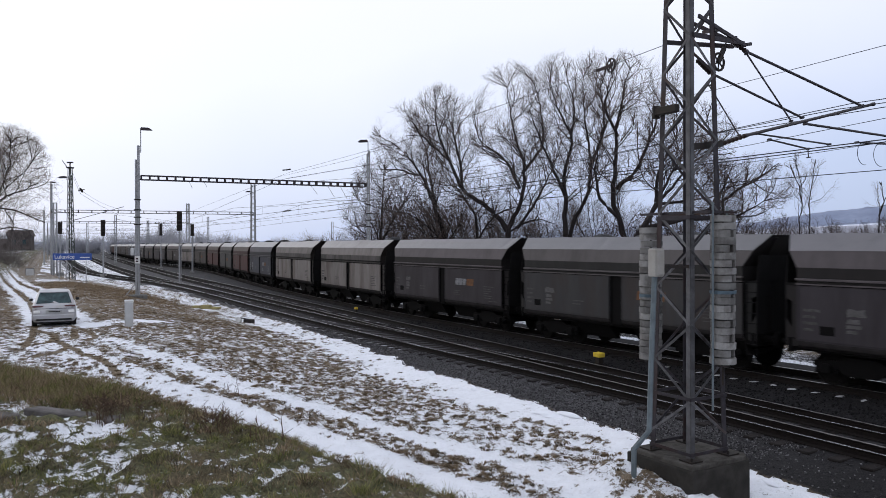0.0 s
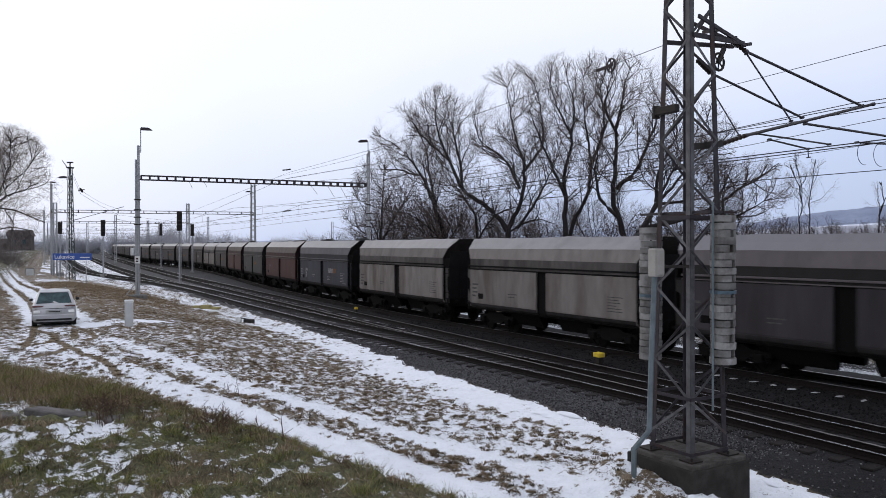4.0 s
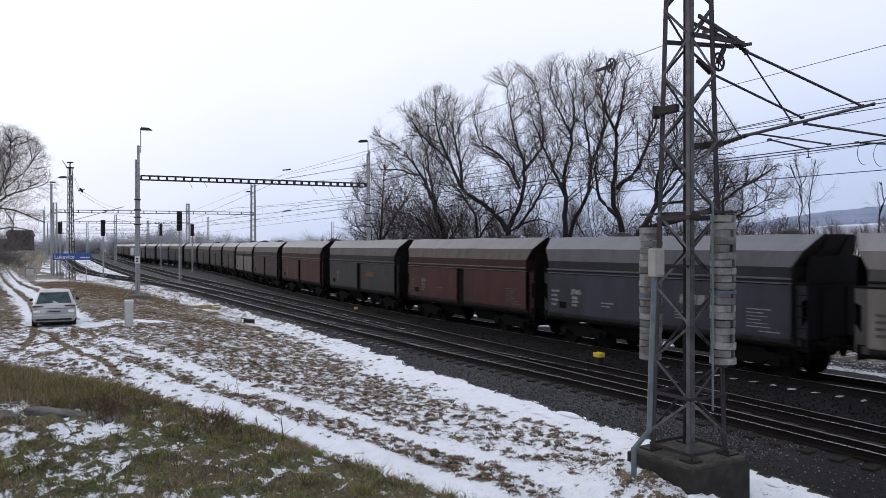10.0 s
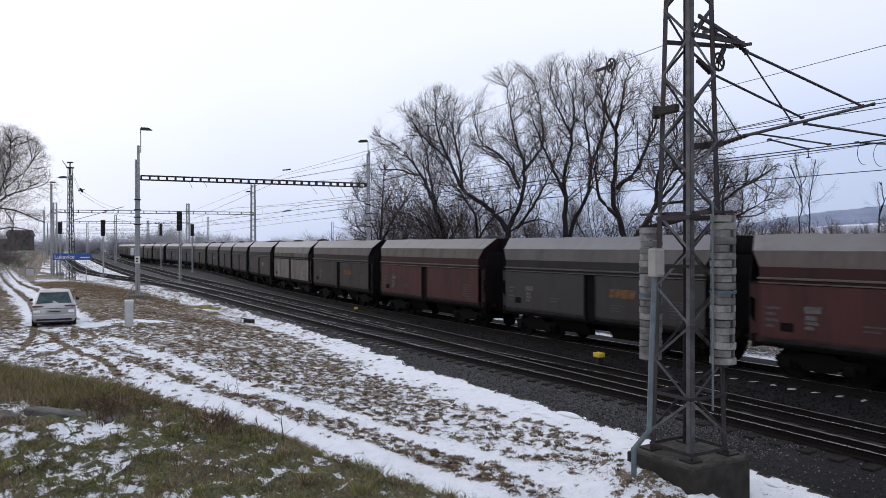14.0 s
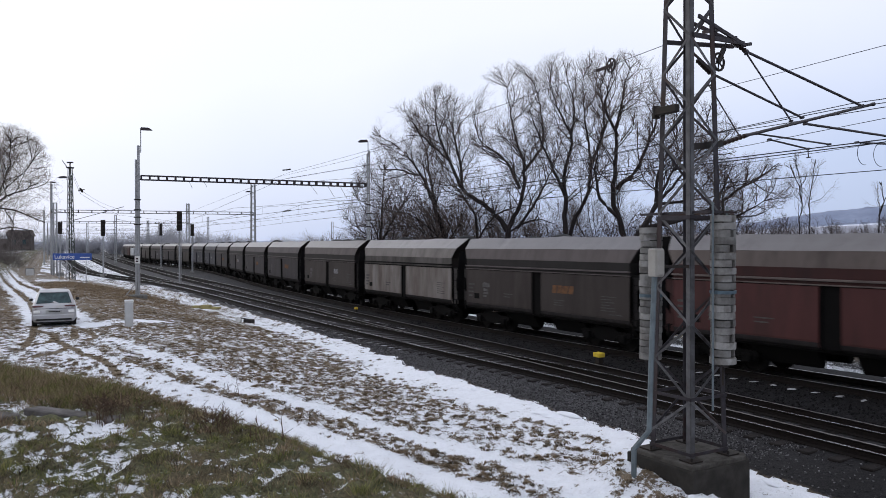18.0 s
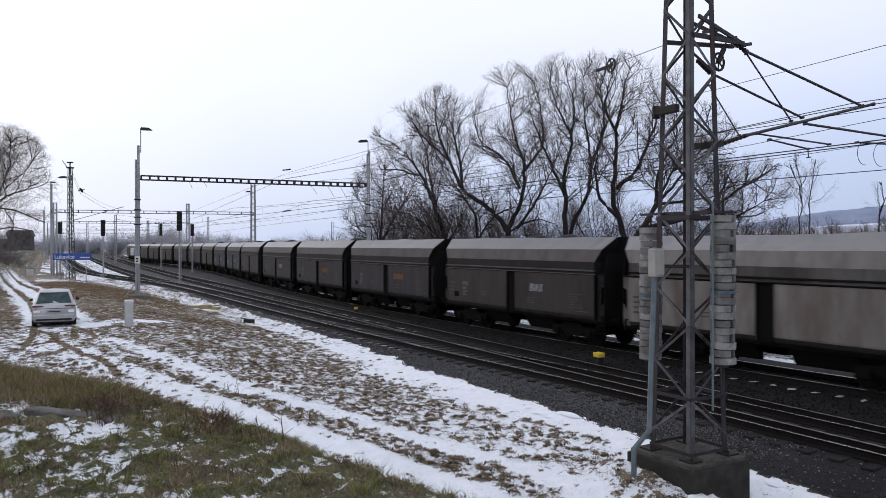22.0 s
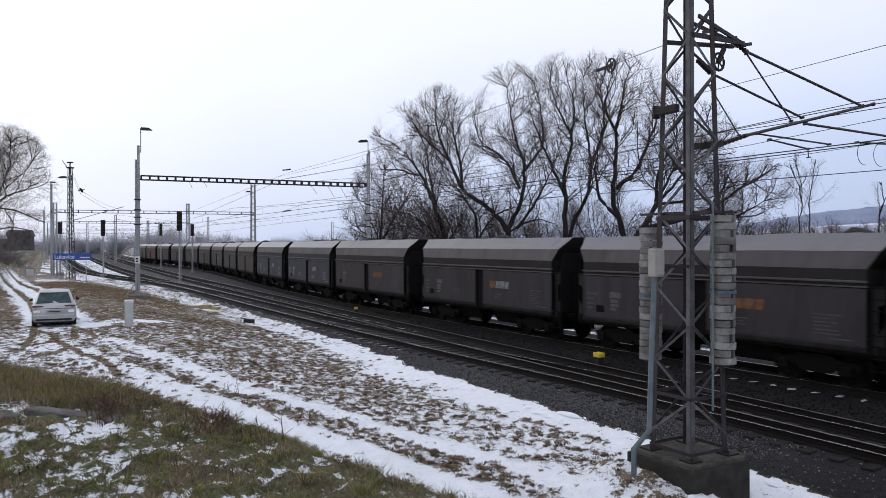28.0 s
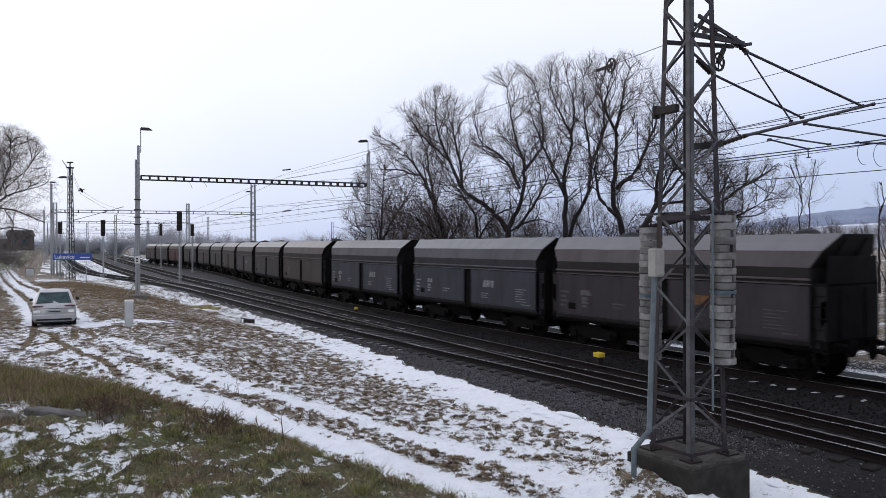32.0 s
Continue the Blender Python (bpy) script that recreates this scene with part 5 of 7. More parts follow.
p2 = far_portal((-54.0, 102.6), (-28.5, 111.7), 8.35, (12.3, 12.9), True)
street_lamp_arm(p2, -54.0, 102.4, 11.5, 12.4, 1)
street_lamp_arm(p2, -28.8, 111.4, 10.8, 11.7, -1)
far_portal((-81.5, 152.0), (-55.2, 161.0), 8.4, (11.0, 12.8), True)
far_portal((-118.0, 222.0), (-92.0, 232.0), 8.4, (10.5, 11.5), True)
far_portal((-152.0, 292.0), (-124.0, 303.0), 8.4, (10.5, 11.0), False)
for (sx_, sy_, top) in ((-51.3, 98.4, 9.4), (-77.0, 175.0, 11.0), (-100.0, 262.0, 12.0), (-98.0, 205.0, 10.0), (-60.0, 190.0, 11.0), (-25.0, 168.0, 9.0)):
    th = thing("overhead_line_pole", "distant grey steel overhead line pole", "pole", Matrix.Translation((sx_, sy_, 0)), "far poles")
    bm = bm_new()
    for dx in (-0.2, 0.2):
        box(bm, dx - 0.07, dx + 0.07, -0.1, 0.1, -0.4, top, 0.01)
    part("pole", bm, M_STEEL, th)
    for z in np.arange(1.0, top, 1.4):
        bm = bm_new()
        box(bm, -0.26, 0.26, -0.11, 0.11, z - 0.05, z + 0.05)
        part("collar", bm, M_STEEL, th)
    bm = bm_new()
    tube(bm, [(0, 0, top - 1.0), (2.4, 1.0, top - 1.6)], 0.04, 6)
    part("arm", bm, M_TUBE, th)

# tall lattice mast by the station name board
tall = lattice_mast("lattice_mast", "tall green-grey lattice mast with lamp and anchored wires", Matrix.Translation((-35.83, 71.54, 0)), 0.1, 11.2,
                    lambda z: 0.34 - 0.016 * z, lambda z: 0.75, 0.085, 0.075, surface("green_grey_paint", (0.09, 0.10, 0.092), 0.6, 0.2, (0.06, 0.066, 0.06), 5), M_STEEL)
bm = bm_new()
box(bm, -0.25, 0.25, -0.25, 0.25, 11.2, 11.32)
tube(bm, [(0, 0, 11.3), (0, 0, 11.75)], 0.06, 8)
box(bm, -0.28, 0.28, -0.06, 0.06, 11.7, 11.82)
bar(bm, (-0.2, 0, 11.2), (-0.75, 0, 11.95), 0.05, 0.05)
part("mast_head", bm, M_DARK, tall)
bm = bm_new()
box(bm, -0.65, 0.65, -0.65, 0.65, -0.2, 0.45, 0.04)
part("footing", bm, M_CONCRETE, tall)
street_lamp_arm(tall, -0.3, -0.1, 10.1, 10.25, -1)
for dz, end in ((0.0, (-44.7, 107.0, 8.8)), (-0.35, (-36.5, 110.0, 6.9))):
    wire("stay_wire", "anchored wire sagging down from the lattice mast", [(-35.7, 71.7, 10.8 + dz), (-37.0, 76.0, 9.4 + dz), (-39.2, 85.0, 8.7 + dz), (-41.4, 95.0, 8.35 + dz * 2), end], 0.013)
bm = bm_new()
insulator(bm, (-36.85, 75.6, 9.55), (-37.2, 76.8, 9.30), 0.11, 5)
bar(bm, (-37.2, 75.9, 9.35), (-36.7, 76.2, 9.5), 0.08, 0.10)
lone("line_insulator", bm, M_DARK, "dark tension insulator strung in the anchored wire", "insulator", None, "line insulators")
bm = bm_new()
tube(bm, [(-35.75, 71.3, 6.1), (-31.5, 73.5, 7.6)], 0.03, 6)
part("arm", bm, M_TUBE, tall).matrix_parent_inverse = tall.matrix_world.inverted()


# ---- colour light signals ----
def signal(x, y, zb, z0, z1, lamps):
    th = thing("light_signal", "black railway colour-light signal on a grey post", "railway signal", Matrix.Translation((x, y, 0)) @ Matrix.Rotation(radians(14), 4, "Z"), "station signals")
    bm = bm_new()
    tube(bm, [(0, 0.12, zb - 0.3), (0, 0.12, z1 - 0.2)], 0.075, 10)
    part("post", bm, M_STEEL, th)
    bm = bm_new()
    box(bm, -0.26, 0.26, -0.02, 0.02, z0, z1, 0.015)
    part("backboard", bm, M_DARK, th)
    n = lamps
    for i in range(n):
        z = z0 + (z1 - z0) * (i + 0.5) / n
        bm = bm_new()
        box(bm, -0.15, 0.15, -0.16, -0.02, z - 0.14, z + 0.14, 0.02)
        tube(bm, [(0, -0.16, z), (0, -0.30, z + 0.0)], 0.11, 10)
        part("lamp_unit", bm, M_DARK, th)
    bm = bm_new()
    box(bm, -0.35, 0.35, -0.2, 0.45, zb - 0.3, zb + 0.18, 0.04)
    part("footing", bm, M_CONCRETE, th)
    bm = bm_new()
    for dx in (-0.16, 0.16):
        tube(bm, [(dx, 0.3, zb), (dx, 0.3, z1 - 0.3)], 0.014, 5)
    for z in np.arange(zb + 0.4, z1 - 0.4, 0.35):
        tube(bm, [(-0.16, 0.3, z), (0.16, 0.3, z)], 0.010, 5)
    part("ladder", bm, M_STEEL, th)
    return th


signal(-42.6, 93.2, 0.0, 4.95, 6.98, 5)
signal(-26.85, 75.8, -0.2, 5.25, 7.20, 5)
signal(-49.3, 130.0, -0.2, 5.45, 7.55, 5)
signal(-36.4, 108.0, -0.2, 5.10, 6.85, 5)
signal(-47.0, 91.3, 0.3, 5.2, 6.65, 3)

# ---- station name board ----
board = thing("station_sign", "blue station name board with white lettering on two posts", "sign", Matrix.Translation((-32.5, 65.2, 0)) @ Matrix.Rotation(radians(4), 4, "Z"))
for x in (-1.15, 1.15):
    bm = bm_new()
    tube(bm, [(x, 0.05, 0.1), (x, 0.05, 3.0)], 0.035, 8)
    part("post", bm, M_STEEL, board)
bm = bm_new()
box(bm, -1.66, 1.66, -0.02, 0.02, 2.50, 3.09, 0.01)
part("panel", bm, M_BLUE, board)
text = bpy.data.curves.new("lettering", "FONT")
text.body, text.size, text.extrude = "Lukavice", 0.50, 0.004
text_ob = new("lettering_curve", text)
bpy.context.view_layer.update()
text_me = bpy.data.meshes.new_from_object(text_ob.evaluated_get(bpy.context.evaluated_depsgraph_get()))
bpy.data.objects.remove(text_ob)
text_me.materials.clear()
text_me.materials.append(M_WHITE)
let = part("lettering", text_me, None, board, "white letters")
let.matrix_basis = Matrix.Translation((-1.52, -0.03, 2.63)) @ Matrix.Rotation(radians(90), 4, "X")
bm = bm_new()
box(bm, 0.66, 1.50, -0.027, -0.02, 2.68, 2.78)
part("small_print", bm, M_WHITE, board, "small illegible white line")

# ---- trees ----
def branch_tubes(paths, sides):
    """All branches of one part, joined: paths of (points, radius, end radius)."""
    vs, fs = [], []
    for pts, r0, r1, n in paths:
        base = len(vs)
        m = len(pts)
        for i, p in enumerate(pts):
            d = (pts[min(i + 1, m - 1)] - pts[max(i - 1, 0)]).normalized()
            x = d.orthogonal().normalized()
            y = d.cross(x)
            r = r0 + (r1 - r0) * i / (m - 1)
            for k in range(n):
                a = 2 * math.pi * k / n
                q = p + (x * math.cos(a) + y * math.sin(a)) * r
                vs.append((q.x, q.y, q.z))
        for i in range(m - 1):
            for k in range(n):
                k2 = (k + 1) % n
                fs.append((base + i * n + k, base + i * n + k2, base + (i + 1) * n + k2, base + (i + 1) * n + k))
    return vs, fs


def round_tubes(chains):
    """Joined branches: chains of (points, radii, sides)."""
    vs, fs = [], []
    for pts, rad, n in chains:
        base, m = len(vs), len(pts)
        ring = [(math.cos(2 * math.pi * k / n), math.sin(2 * math.pi * k / n)) for k in range(n)]
        for i, p in enumerate(pts):
            d = (pts[min(i + 1, m - 1)] - pts[max(i - 1, 0)]).normalized()
            x = d.orthogonal().normalized()
            y = d.cross(x)
            for c, s in ring:
                vs.append(tuple(p + (x * c + y * s) * rad[i]))
        for i in range(m - 1):
            for k in range(n):
                k2 = (k + 1) % n
                fs.append((base + i * n + k, base + i * n + k2, base + (i + 1) * n + k2, base + (i + 1) * n + k))
    return vs, fs


def curve_through(pts, step, rnd, wander):
    """A smooth, slightly crooked line through a limb's turning points."""
    p = [Vector(q) for q in pts]
    p = [p[0] * 2 - p[1]] + p + [p[-1] * 2 - p[-2]]
    out = []
    for a, b, c, d in zip(p, p[1:], p[2:], p[3:]):
        n = max(1, int((c - b).length / step))
        for i in range(n):
            t = i / n
            q = 0.5 * ((2 * b) + (c - a) * t + (2 * a - 5 * b + 4 * c - d) * t * t + (3 * b - a - 3 * c + d) * t ** 3)
            out.append(q + Vector((rnd.gauss(0, wander), rnd.gauss(0, wander), rnd.gauss(0, wander))))
    return out + [p[-2]]


def bare_tree(x, y, z, limbs, blobs, label, seed, lengths=(3.3, 1.6, 0.74, 0.40), spacing=(0.29, 0.27, 0.20), lift=0.085, droop=0.0, twig_r=0.0066, twig=None, group="", bough_r=0.048, name="bare_tree", category="tree"):
    """A leafless tree: limbs as (line of (x, height) from the foot, thickness, lean in depth), boughs and twigs that fork from them and end at the crown's rounded masses."""
    rnd = random.Random(seed)
    th = thing(name, label, category, Matrix.Translation((x, y, z)), group)
    heavy, fine = [], []
    thick = (bough_r, bough_r * 0.45, twig_r * 1.15, twig_r * 0.8)

    def inside(p):
        return any(((p.x - cx) / rx) ** 2 + ((p.y - cy) / ry) ** 2 + ((p.z - cz) / rz) ** 2 < 1.0 for cx, cy, cz, rx, ry, rz in blobs)

    def fork(d, spread):
        side = d.orthogonal().normalized()
        side = Matrix.Rotation(rnd.uniform(0, 6.283), 3, d) @ side
        a = radians(rnd.gauss(spread, 9))
        return (d * math.cos(a) + side * math.sin(a)).normalized()

    def shoot(p, d, length, r, level):
        n = (6, 5, 3, 2)[level]
        pts, dirs = [p], [d]
        for i in range(n):
            d = (d + Vector((rnd.gauss(0, 0.17), rnd.gauss(0, 0.17), rnd.gauss(lift, 0.13) - droop * (i / n)))).normalized()
            p = p + d * length / n
            if level < 3 and not inside(p):
                break
            pts.append(p)
            dirs.append(d)
        if len(pts) < 2:
            return
        rad = [r * (1 - 0.62 * i / n) for i in range(len(pts))]
        (heavy if level == 0 else fine).append((pts, rad, (5, 4, 3, 3)[level]))
        if level == 3:
            return
        gap = spacing[level]
        seg = length / n
        s = gap * rnd.uniform(0.6, 1.6)
        while s < seg * (len(pts) - 1):
            i = min(int(s / seg), len(pts) - 2)
            q = pts[i].lerp(pts[i + 1], s / seg - i)
            t = s / length
            shoot(q, fork(dirs[i + 1], 46), lengths[level + 1] * rnd.uniform(0.6, 1.25) * (1.1 - 0.45 * t), min(thick[level + 1], rad[i] * 0.8), level + 1)
            s += gap * rnd.uniform(0.6, 1.4)
        for _ in range(2):
            shoot(pts[-1], fork(dirs[-1], 24), lengths[level + 1] * rnd.uniform(0.7, 1.2), min(thick[level + 1], rad[-1]), level + 1)

    for line, r0, lean in limbs:
        pts = curve_through([(px, lean * i / (len(line) - 1), pz) for i, (px, pz) in enumerate(line)], 0.45, rnd, 0.035)
        n = len(pts)
        rad = [max(1.5 * r0 * (1 - i / n) ** 0.8, 0.028) for i in range(n)]
        part("trunk" if r0 > 0.12 else "limb", raw("trunk", *round_tubes([(pts, rad, 9 if r0 > 0.12 else 7)]), M_BARK, smooth_faces=True), None, th)
        run, due = 0.0, 0.4
        for i in range(1, n):
            run += (pts[i] - pts[i - 1]).length
            if run < due or pts[i].z < 3.2 or rad[i] > 0.30:
                continue
            due = run + spacing[0] * rnd.uniform(0.7, 1.9)
            d = (pts[i] - pts[i - 1]).normalized()
            shoot(pts[i], fork(d, 48), lengths[0] * rnd.uniform(0.55, 1.2) * (1.0 - 0.4 * i / n), min(thick[0], rad[i] * 0.75), 0)
        for _ in range(3):
            shoot(pts[-1], fork((pts[-1] - pts[-2]).normalized(), 26), lengths[0] * rnd.uniform(0.5, 0.9), min(thick[0], rad[-1]), 0)
    for c in heavy:
        part("bough", raw("bough", *round_tubes([c]), M_BARK), None, th)
    part("crown", raw("crown", *round_tubes(fine), twig or M_TWIG), None, th, "dense fine leafless twigs")
    return th


M_BIRCH = island_mat("birch_twigs", (0.10, 0.082, 0.078), (0.19, 0.16, 0.15))
M_PALETWIG = island_mat("pale_twigs", (0.12, 0.10, 0.09), (0.21, 0.18, 0.165))
WILLOW = "tall leafless willow with dark spreading limbs behind the tracks"
bare_tree(0.1, 62, -0.5, (
    (((0.1, -0.6), (0.0, 4.6), (-0.7, 7.3), (-1.9, 10.0), (-3.3, 11.9), (-5.2, 13.2)), 0.17, -0.5),
    (((-0.7, 7.3), (-1.2, 10.0), (-1.6, 12.4), (-2.6, 14.6)), 0.09, 1.0),
    (((-1.9, 10.0), (-3.9, 10.5), (-6.1, 10.5)), 0.06, -1.0),
    (((0.0, 4.6), (-2.6, 6.7), (-4.5, 7.1)), 0.06, 0.6),
    (((0.1, 2.9), (-1.8, 5.4), (-3.8, 5.6)), 0.05, -0.9),
    (((0.0, 4.0), (1.2, 5.9), (2.0, 7.8)), 0.06, 0.8),
), ((-2.8, 0, 11.9, 3.5, 2.6, 4.3), (-3.9, 0, 9.7, 3.8, 2.4, 3.3), (-5.6, 0.4, 7.3, 3.0, 2.2, 3.0), (-0.1, 0, 6.7, 4.1, 2.4, 3.3)), WILLOW, 3, group="willows")
bare_tree(4.9, 58, -0.5, (
    (((0.1, -0.3), (0.1, 5.1), (-1.4, 7.1), (-3.3, 8.5), (-4.5, 11.0), (-5.4, 13.4), (-5.4, 15.3)), 0.19, -0.8),
    (((-3.3, 8.5), (-3.6, 11.1), (-4.1, 13.4), (-3.9, 15.4)), 0.09, 1.2),
    (((-4.5, 11.0), (-6.2, 12.4), (-7.5, 13.9)), 0.07, -0.9),
    (((-2.2, -0.3), (-2.2, 5.3), (-2.8, 7.3), (-4.1, 9.2), (-4.7, 10.6)), 0.12, 0.9),
    (((-2.2, 4.5), (-1.1, 6.3), (0.6, 7.2), (1.9, 7.3)), 0.06, -0.8),
), ((-4.7, 0, 13.4, 3.2, 2.4, 3.3), (-3.2, 0, 8.3, 3.8, 2.5, 3.3)), WILLOW, 11, group="willows")
bare_tree(5.0, 57.5, -0.5, (
    (((0.0, -0.2), (0.0, 5.0), (1.0, 7.6), (1.3, 10.3), (0.7, 12.3), (0.2, 14.8), (0.0, 16.4)), 0.17, 0.3),
    (((1.2, 9.8), (2.7, 12.1), (2.5, 14.3), (2.0, 16.4)), 0.09, -0.9),
    (((1.0, 8.6), (-0.3, 11.0), (-1.9, 12.2), (-2.6, 14.0)), 0.09, 1.0),
    (((0.7, 5.5), (2.2, 7.6), (3.3, 9.9), (3.8, 11.5)), 0.08, -0.7),
    (((0.2, 5.3), (2.2, 6.2), (3.7, 5.9)), 0.06, 0.5),
), ((0.2, 0, 13.8, 3.3, 2.5, 4.5), (1.5, 0.3, 10.1, 3.5, 2.6, 3.8)), WILLOW, 12, group="willows")
bare_tree(9.1, 55, -0.5, (
    (((-0.2, -0.0), (-0.1, 5.3), (0.0, 7.2), (-0.1, 9.3), (0.4, 12.2), (-0.6, 14.5), (-1.1, 16.3)), 0.17, 0.3),
    (((0.0, 7.7), (-0.9, 9.6), (-2.0, 12.0), (-2.8, 14.1)), 0.09, -0.9),
    (((0.3, -0.0), (0.4, 5.3), (1.6, 7.9), (1.9, 10.3), (1.5, 13.7), (1.4, 16.8)), 0.14, 0.6),
    (((1.9, 10.3), (2.8, 12.9), (2.5, 15.4), (2.8, 17.3)), 0.09, -0.8),
    (((0.4, 12.2), (0.7, 14.6), (0.2, 17.0)), 0.07, 0.9),
), ((-0.3, 0, 14.4, 2.9, 2.2, 4.0), (1.9, 0, 14.9, 2.6, 2.0, 3.6), (0.4, 0.3, 10.3, 3.4, 2.3, 3.1)), WILLOW, 5, group="willows")
bare_tree(12.6, 52, -0.5, (
    (((0.1, 0.2), (0.0, 5.1), (-0.7, 7.1), (-0.5, 9.5), (-0.4, 12.2), (0.1, 15.0), (0.5, 16.6)), 0.18, 0.2),
    (((-0.3, 6.1), (-1.7, 7.5), (-2.0, 9.5), (-1.8, 11.3)), 0.1, -0.7),
    (((-0.5, 8.2), (0.9, 9.4), (1.8, 11.3), (2.6, 13.2), (3.2, 15.2)), 0.11, 0.8),
    (((-0.4, 11.8), (-1.3, 13.8), (-1.0, 16.1)), 0.08, -0.9),
    (((1.3, 0.2), (1.4, 5.1), (2.3, 7.2), (3.5, 9.5), (4.7, 11.6), (5.6, 12.7)), 0.13, -0.5),
    (((2.3, 7.2), (2.6, 9.5), (3.8, 11.8), (4.0, 14.1)), 0.09, 0.7),
    (((3.5, 9.5), (5.6, 10.4), (7.2, 11.6), (7.8, 12.2)), 0.07, 0.6),
), ((-0.1, 0, 14.1, 2.6, 2.0, 3.6), (2.4, 0, 13.4, 2.6, 2.0, 3.9), (5.3, 0, 11.6, 2.7, 2.0, 2.7), (0.8, 0.3, 9.5, 3.4, 2.2, 3.0)), WILLOW, 8, group="willows")
bare_tree(-5.9, 70, -0.5, (
    (((0.0, -1.2), (-0.2, 4.6), (-1.2, 7.0), (-2.1, 8.6)), 0.1, -0.5),
    (((0.0, 4.6), (0.2, 8.3), (0.3, 11.0)), 0.09, 0.5),
    (((0.2, 4.6), (1.8, 7.7), (3.1, 9.8)), 0.09, 0.3),
    (((0.0, 4.0), (-2.1, 5.8), (-3.1, 6.7)), 0.06, 0.5),
), ((0.5, 0, 8.9, 3.4, 2.5, 3.5), (-1.8, 0, 7.0, 2.1, 1.6, 2.4)), "low spreading leafless willow beside the portal", 15, group="willows")
bare_tree(11.7, 46, -0.5, (
    (((-0.2, 1.3), (0.4, 4.9), (2.4, 5.6), (4.7, 6.4), (6.9, 7.8), (8.4, 8.7), (9.2, 9.3)), 0.15, 0.3),
    (((0.4, 4.9), (1.5, 6.7), (2.9, 8.5), (4.0, 10.0)), 0.1, -0.6),
    (((4.7, 6.4), (6.2, 6.0), (7.8, 6.9)), 0.07, -0.8),
    (((4.7, 6.4), (5.8, 7.8), (6.6, 9.3)), 0.07, 0.9),
    (((1.5, 6.7), (3.5, 7.1), (4.9, 8.2)), 0.07, 0.7),
), ((7.6, 0, 7.8, 2.4, 1.5, 2.0), (5.3, 0, 7.4, 2.4, 1.6, 2.2), (3.5, 0, 9.3, 2.2, 1.5, 2.0)), "leaning leafless willow with low sweeping limbs", 21, group="willows", spacing=(0.22, 0.23, 0.18))
bare_tree(24.5, 51, -0.5, (
    (((0.0, 0.9), (0.0, 5.4), (0.1, 8.2), (-0.3, 9.8)), 0.05, 0),
    (((0.9, 0.9), (0.7, 5.4), (0.8, 7.8), (1.1, 9.6)), 0.05, 0.3),
    (((0.1, 7.2), (-0.2, 8.6), (-0.5, 9.4)), 0.03, 0.2),
), ((-0.2, 0, 8.2, 1.1, 0.8, 2.4), (1.1, 0, 8.0, 1.5, 1.1, 2.2)), "slender bare young birches growing together", 31, group="young trees", lengths=(2.0, 0.95, 0.5, 0.28), spacing=(0.26, 0.28, 0.2), twig=M_BIRCH, bough_r=0.02)
bare_tree(29.9, 51, -0.5, (
    (((0.1, 0.9), (0.0, 5.8), (0.3, 7.2), (0.2, 8.2)), 0.06, 0),
    (((0.0, 6.2), (0.6, 7.4), (1.0, 8.0)), 0.04, 0.3),
), ((0.2, 0, 7.2, 1.2, 0.9, 1.4),), "bare young tree at the field edge", 35, group="young trees", lengths=(1.4, 0.8, 0.45, 0.25), twig=M_BIRCH, bough_r=0.02)
bare_tree(-29.7, 45, -0.5, (
    (((0.0, 0.7), (0.3, 4.4), (1.5, 6.1), (2.8, 7.4), (4.0, 8.5), (4.7, 9.4)), 0.09, 0.3),
    (((1.0, 5.5), (2.2, 6.4), (3.5, 7.2), (4.7, 7.6), (5.7, 8.0)), 0.06, -0.8),
    (((1.5, 6.1), (1.9, 8.2), (2.8, 9.8), (3.2, 10.7)), 0.07, 0.8),
    (((2.5, 6.6), (3.7, 6.4), (4.5, 6.1), (5.3, 5.7)), 0.04, 0.6),
    (((2.8, 7.4), (3.7, 9.1), (4.0, 10.4)), 0.045, -0.7),
    (((0.3, 4.4), (1.9, 5.0), (3.4, 5.4), (4.4, 5.2)), 0.05, 0.9),
), ((3.5, 0, 8.9, 2.3, 1.8, 2.6), (4.3, 0, 7.4, 2.1, 1.4, 1.9), (3.4, 0, 5.8, 1.9, 1.2, 1.6), (1.0, 0, 7.9, 2.2, 1.7, 2.9)), "old leafless tree with pale drooping twigs by the yard", 41, group="yard trees", spacing=(0.20, 0.22, 0.17), twig_r=0.0058, bough_r=0.03, droop=0.12, lift=0.05, twig=M_PALETWIG)


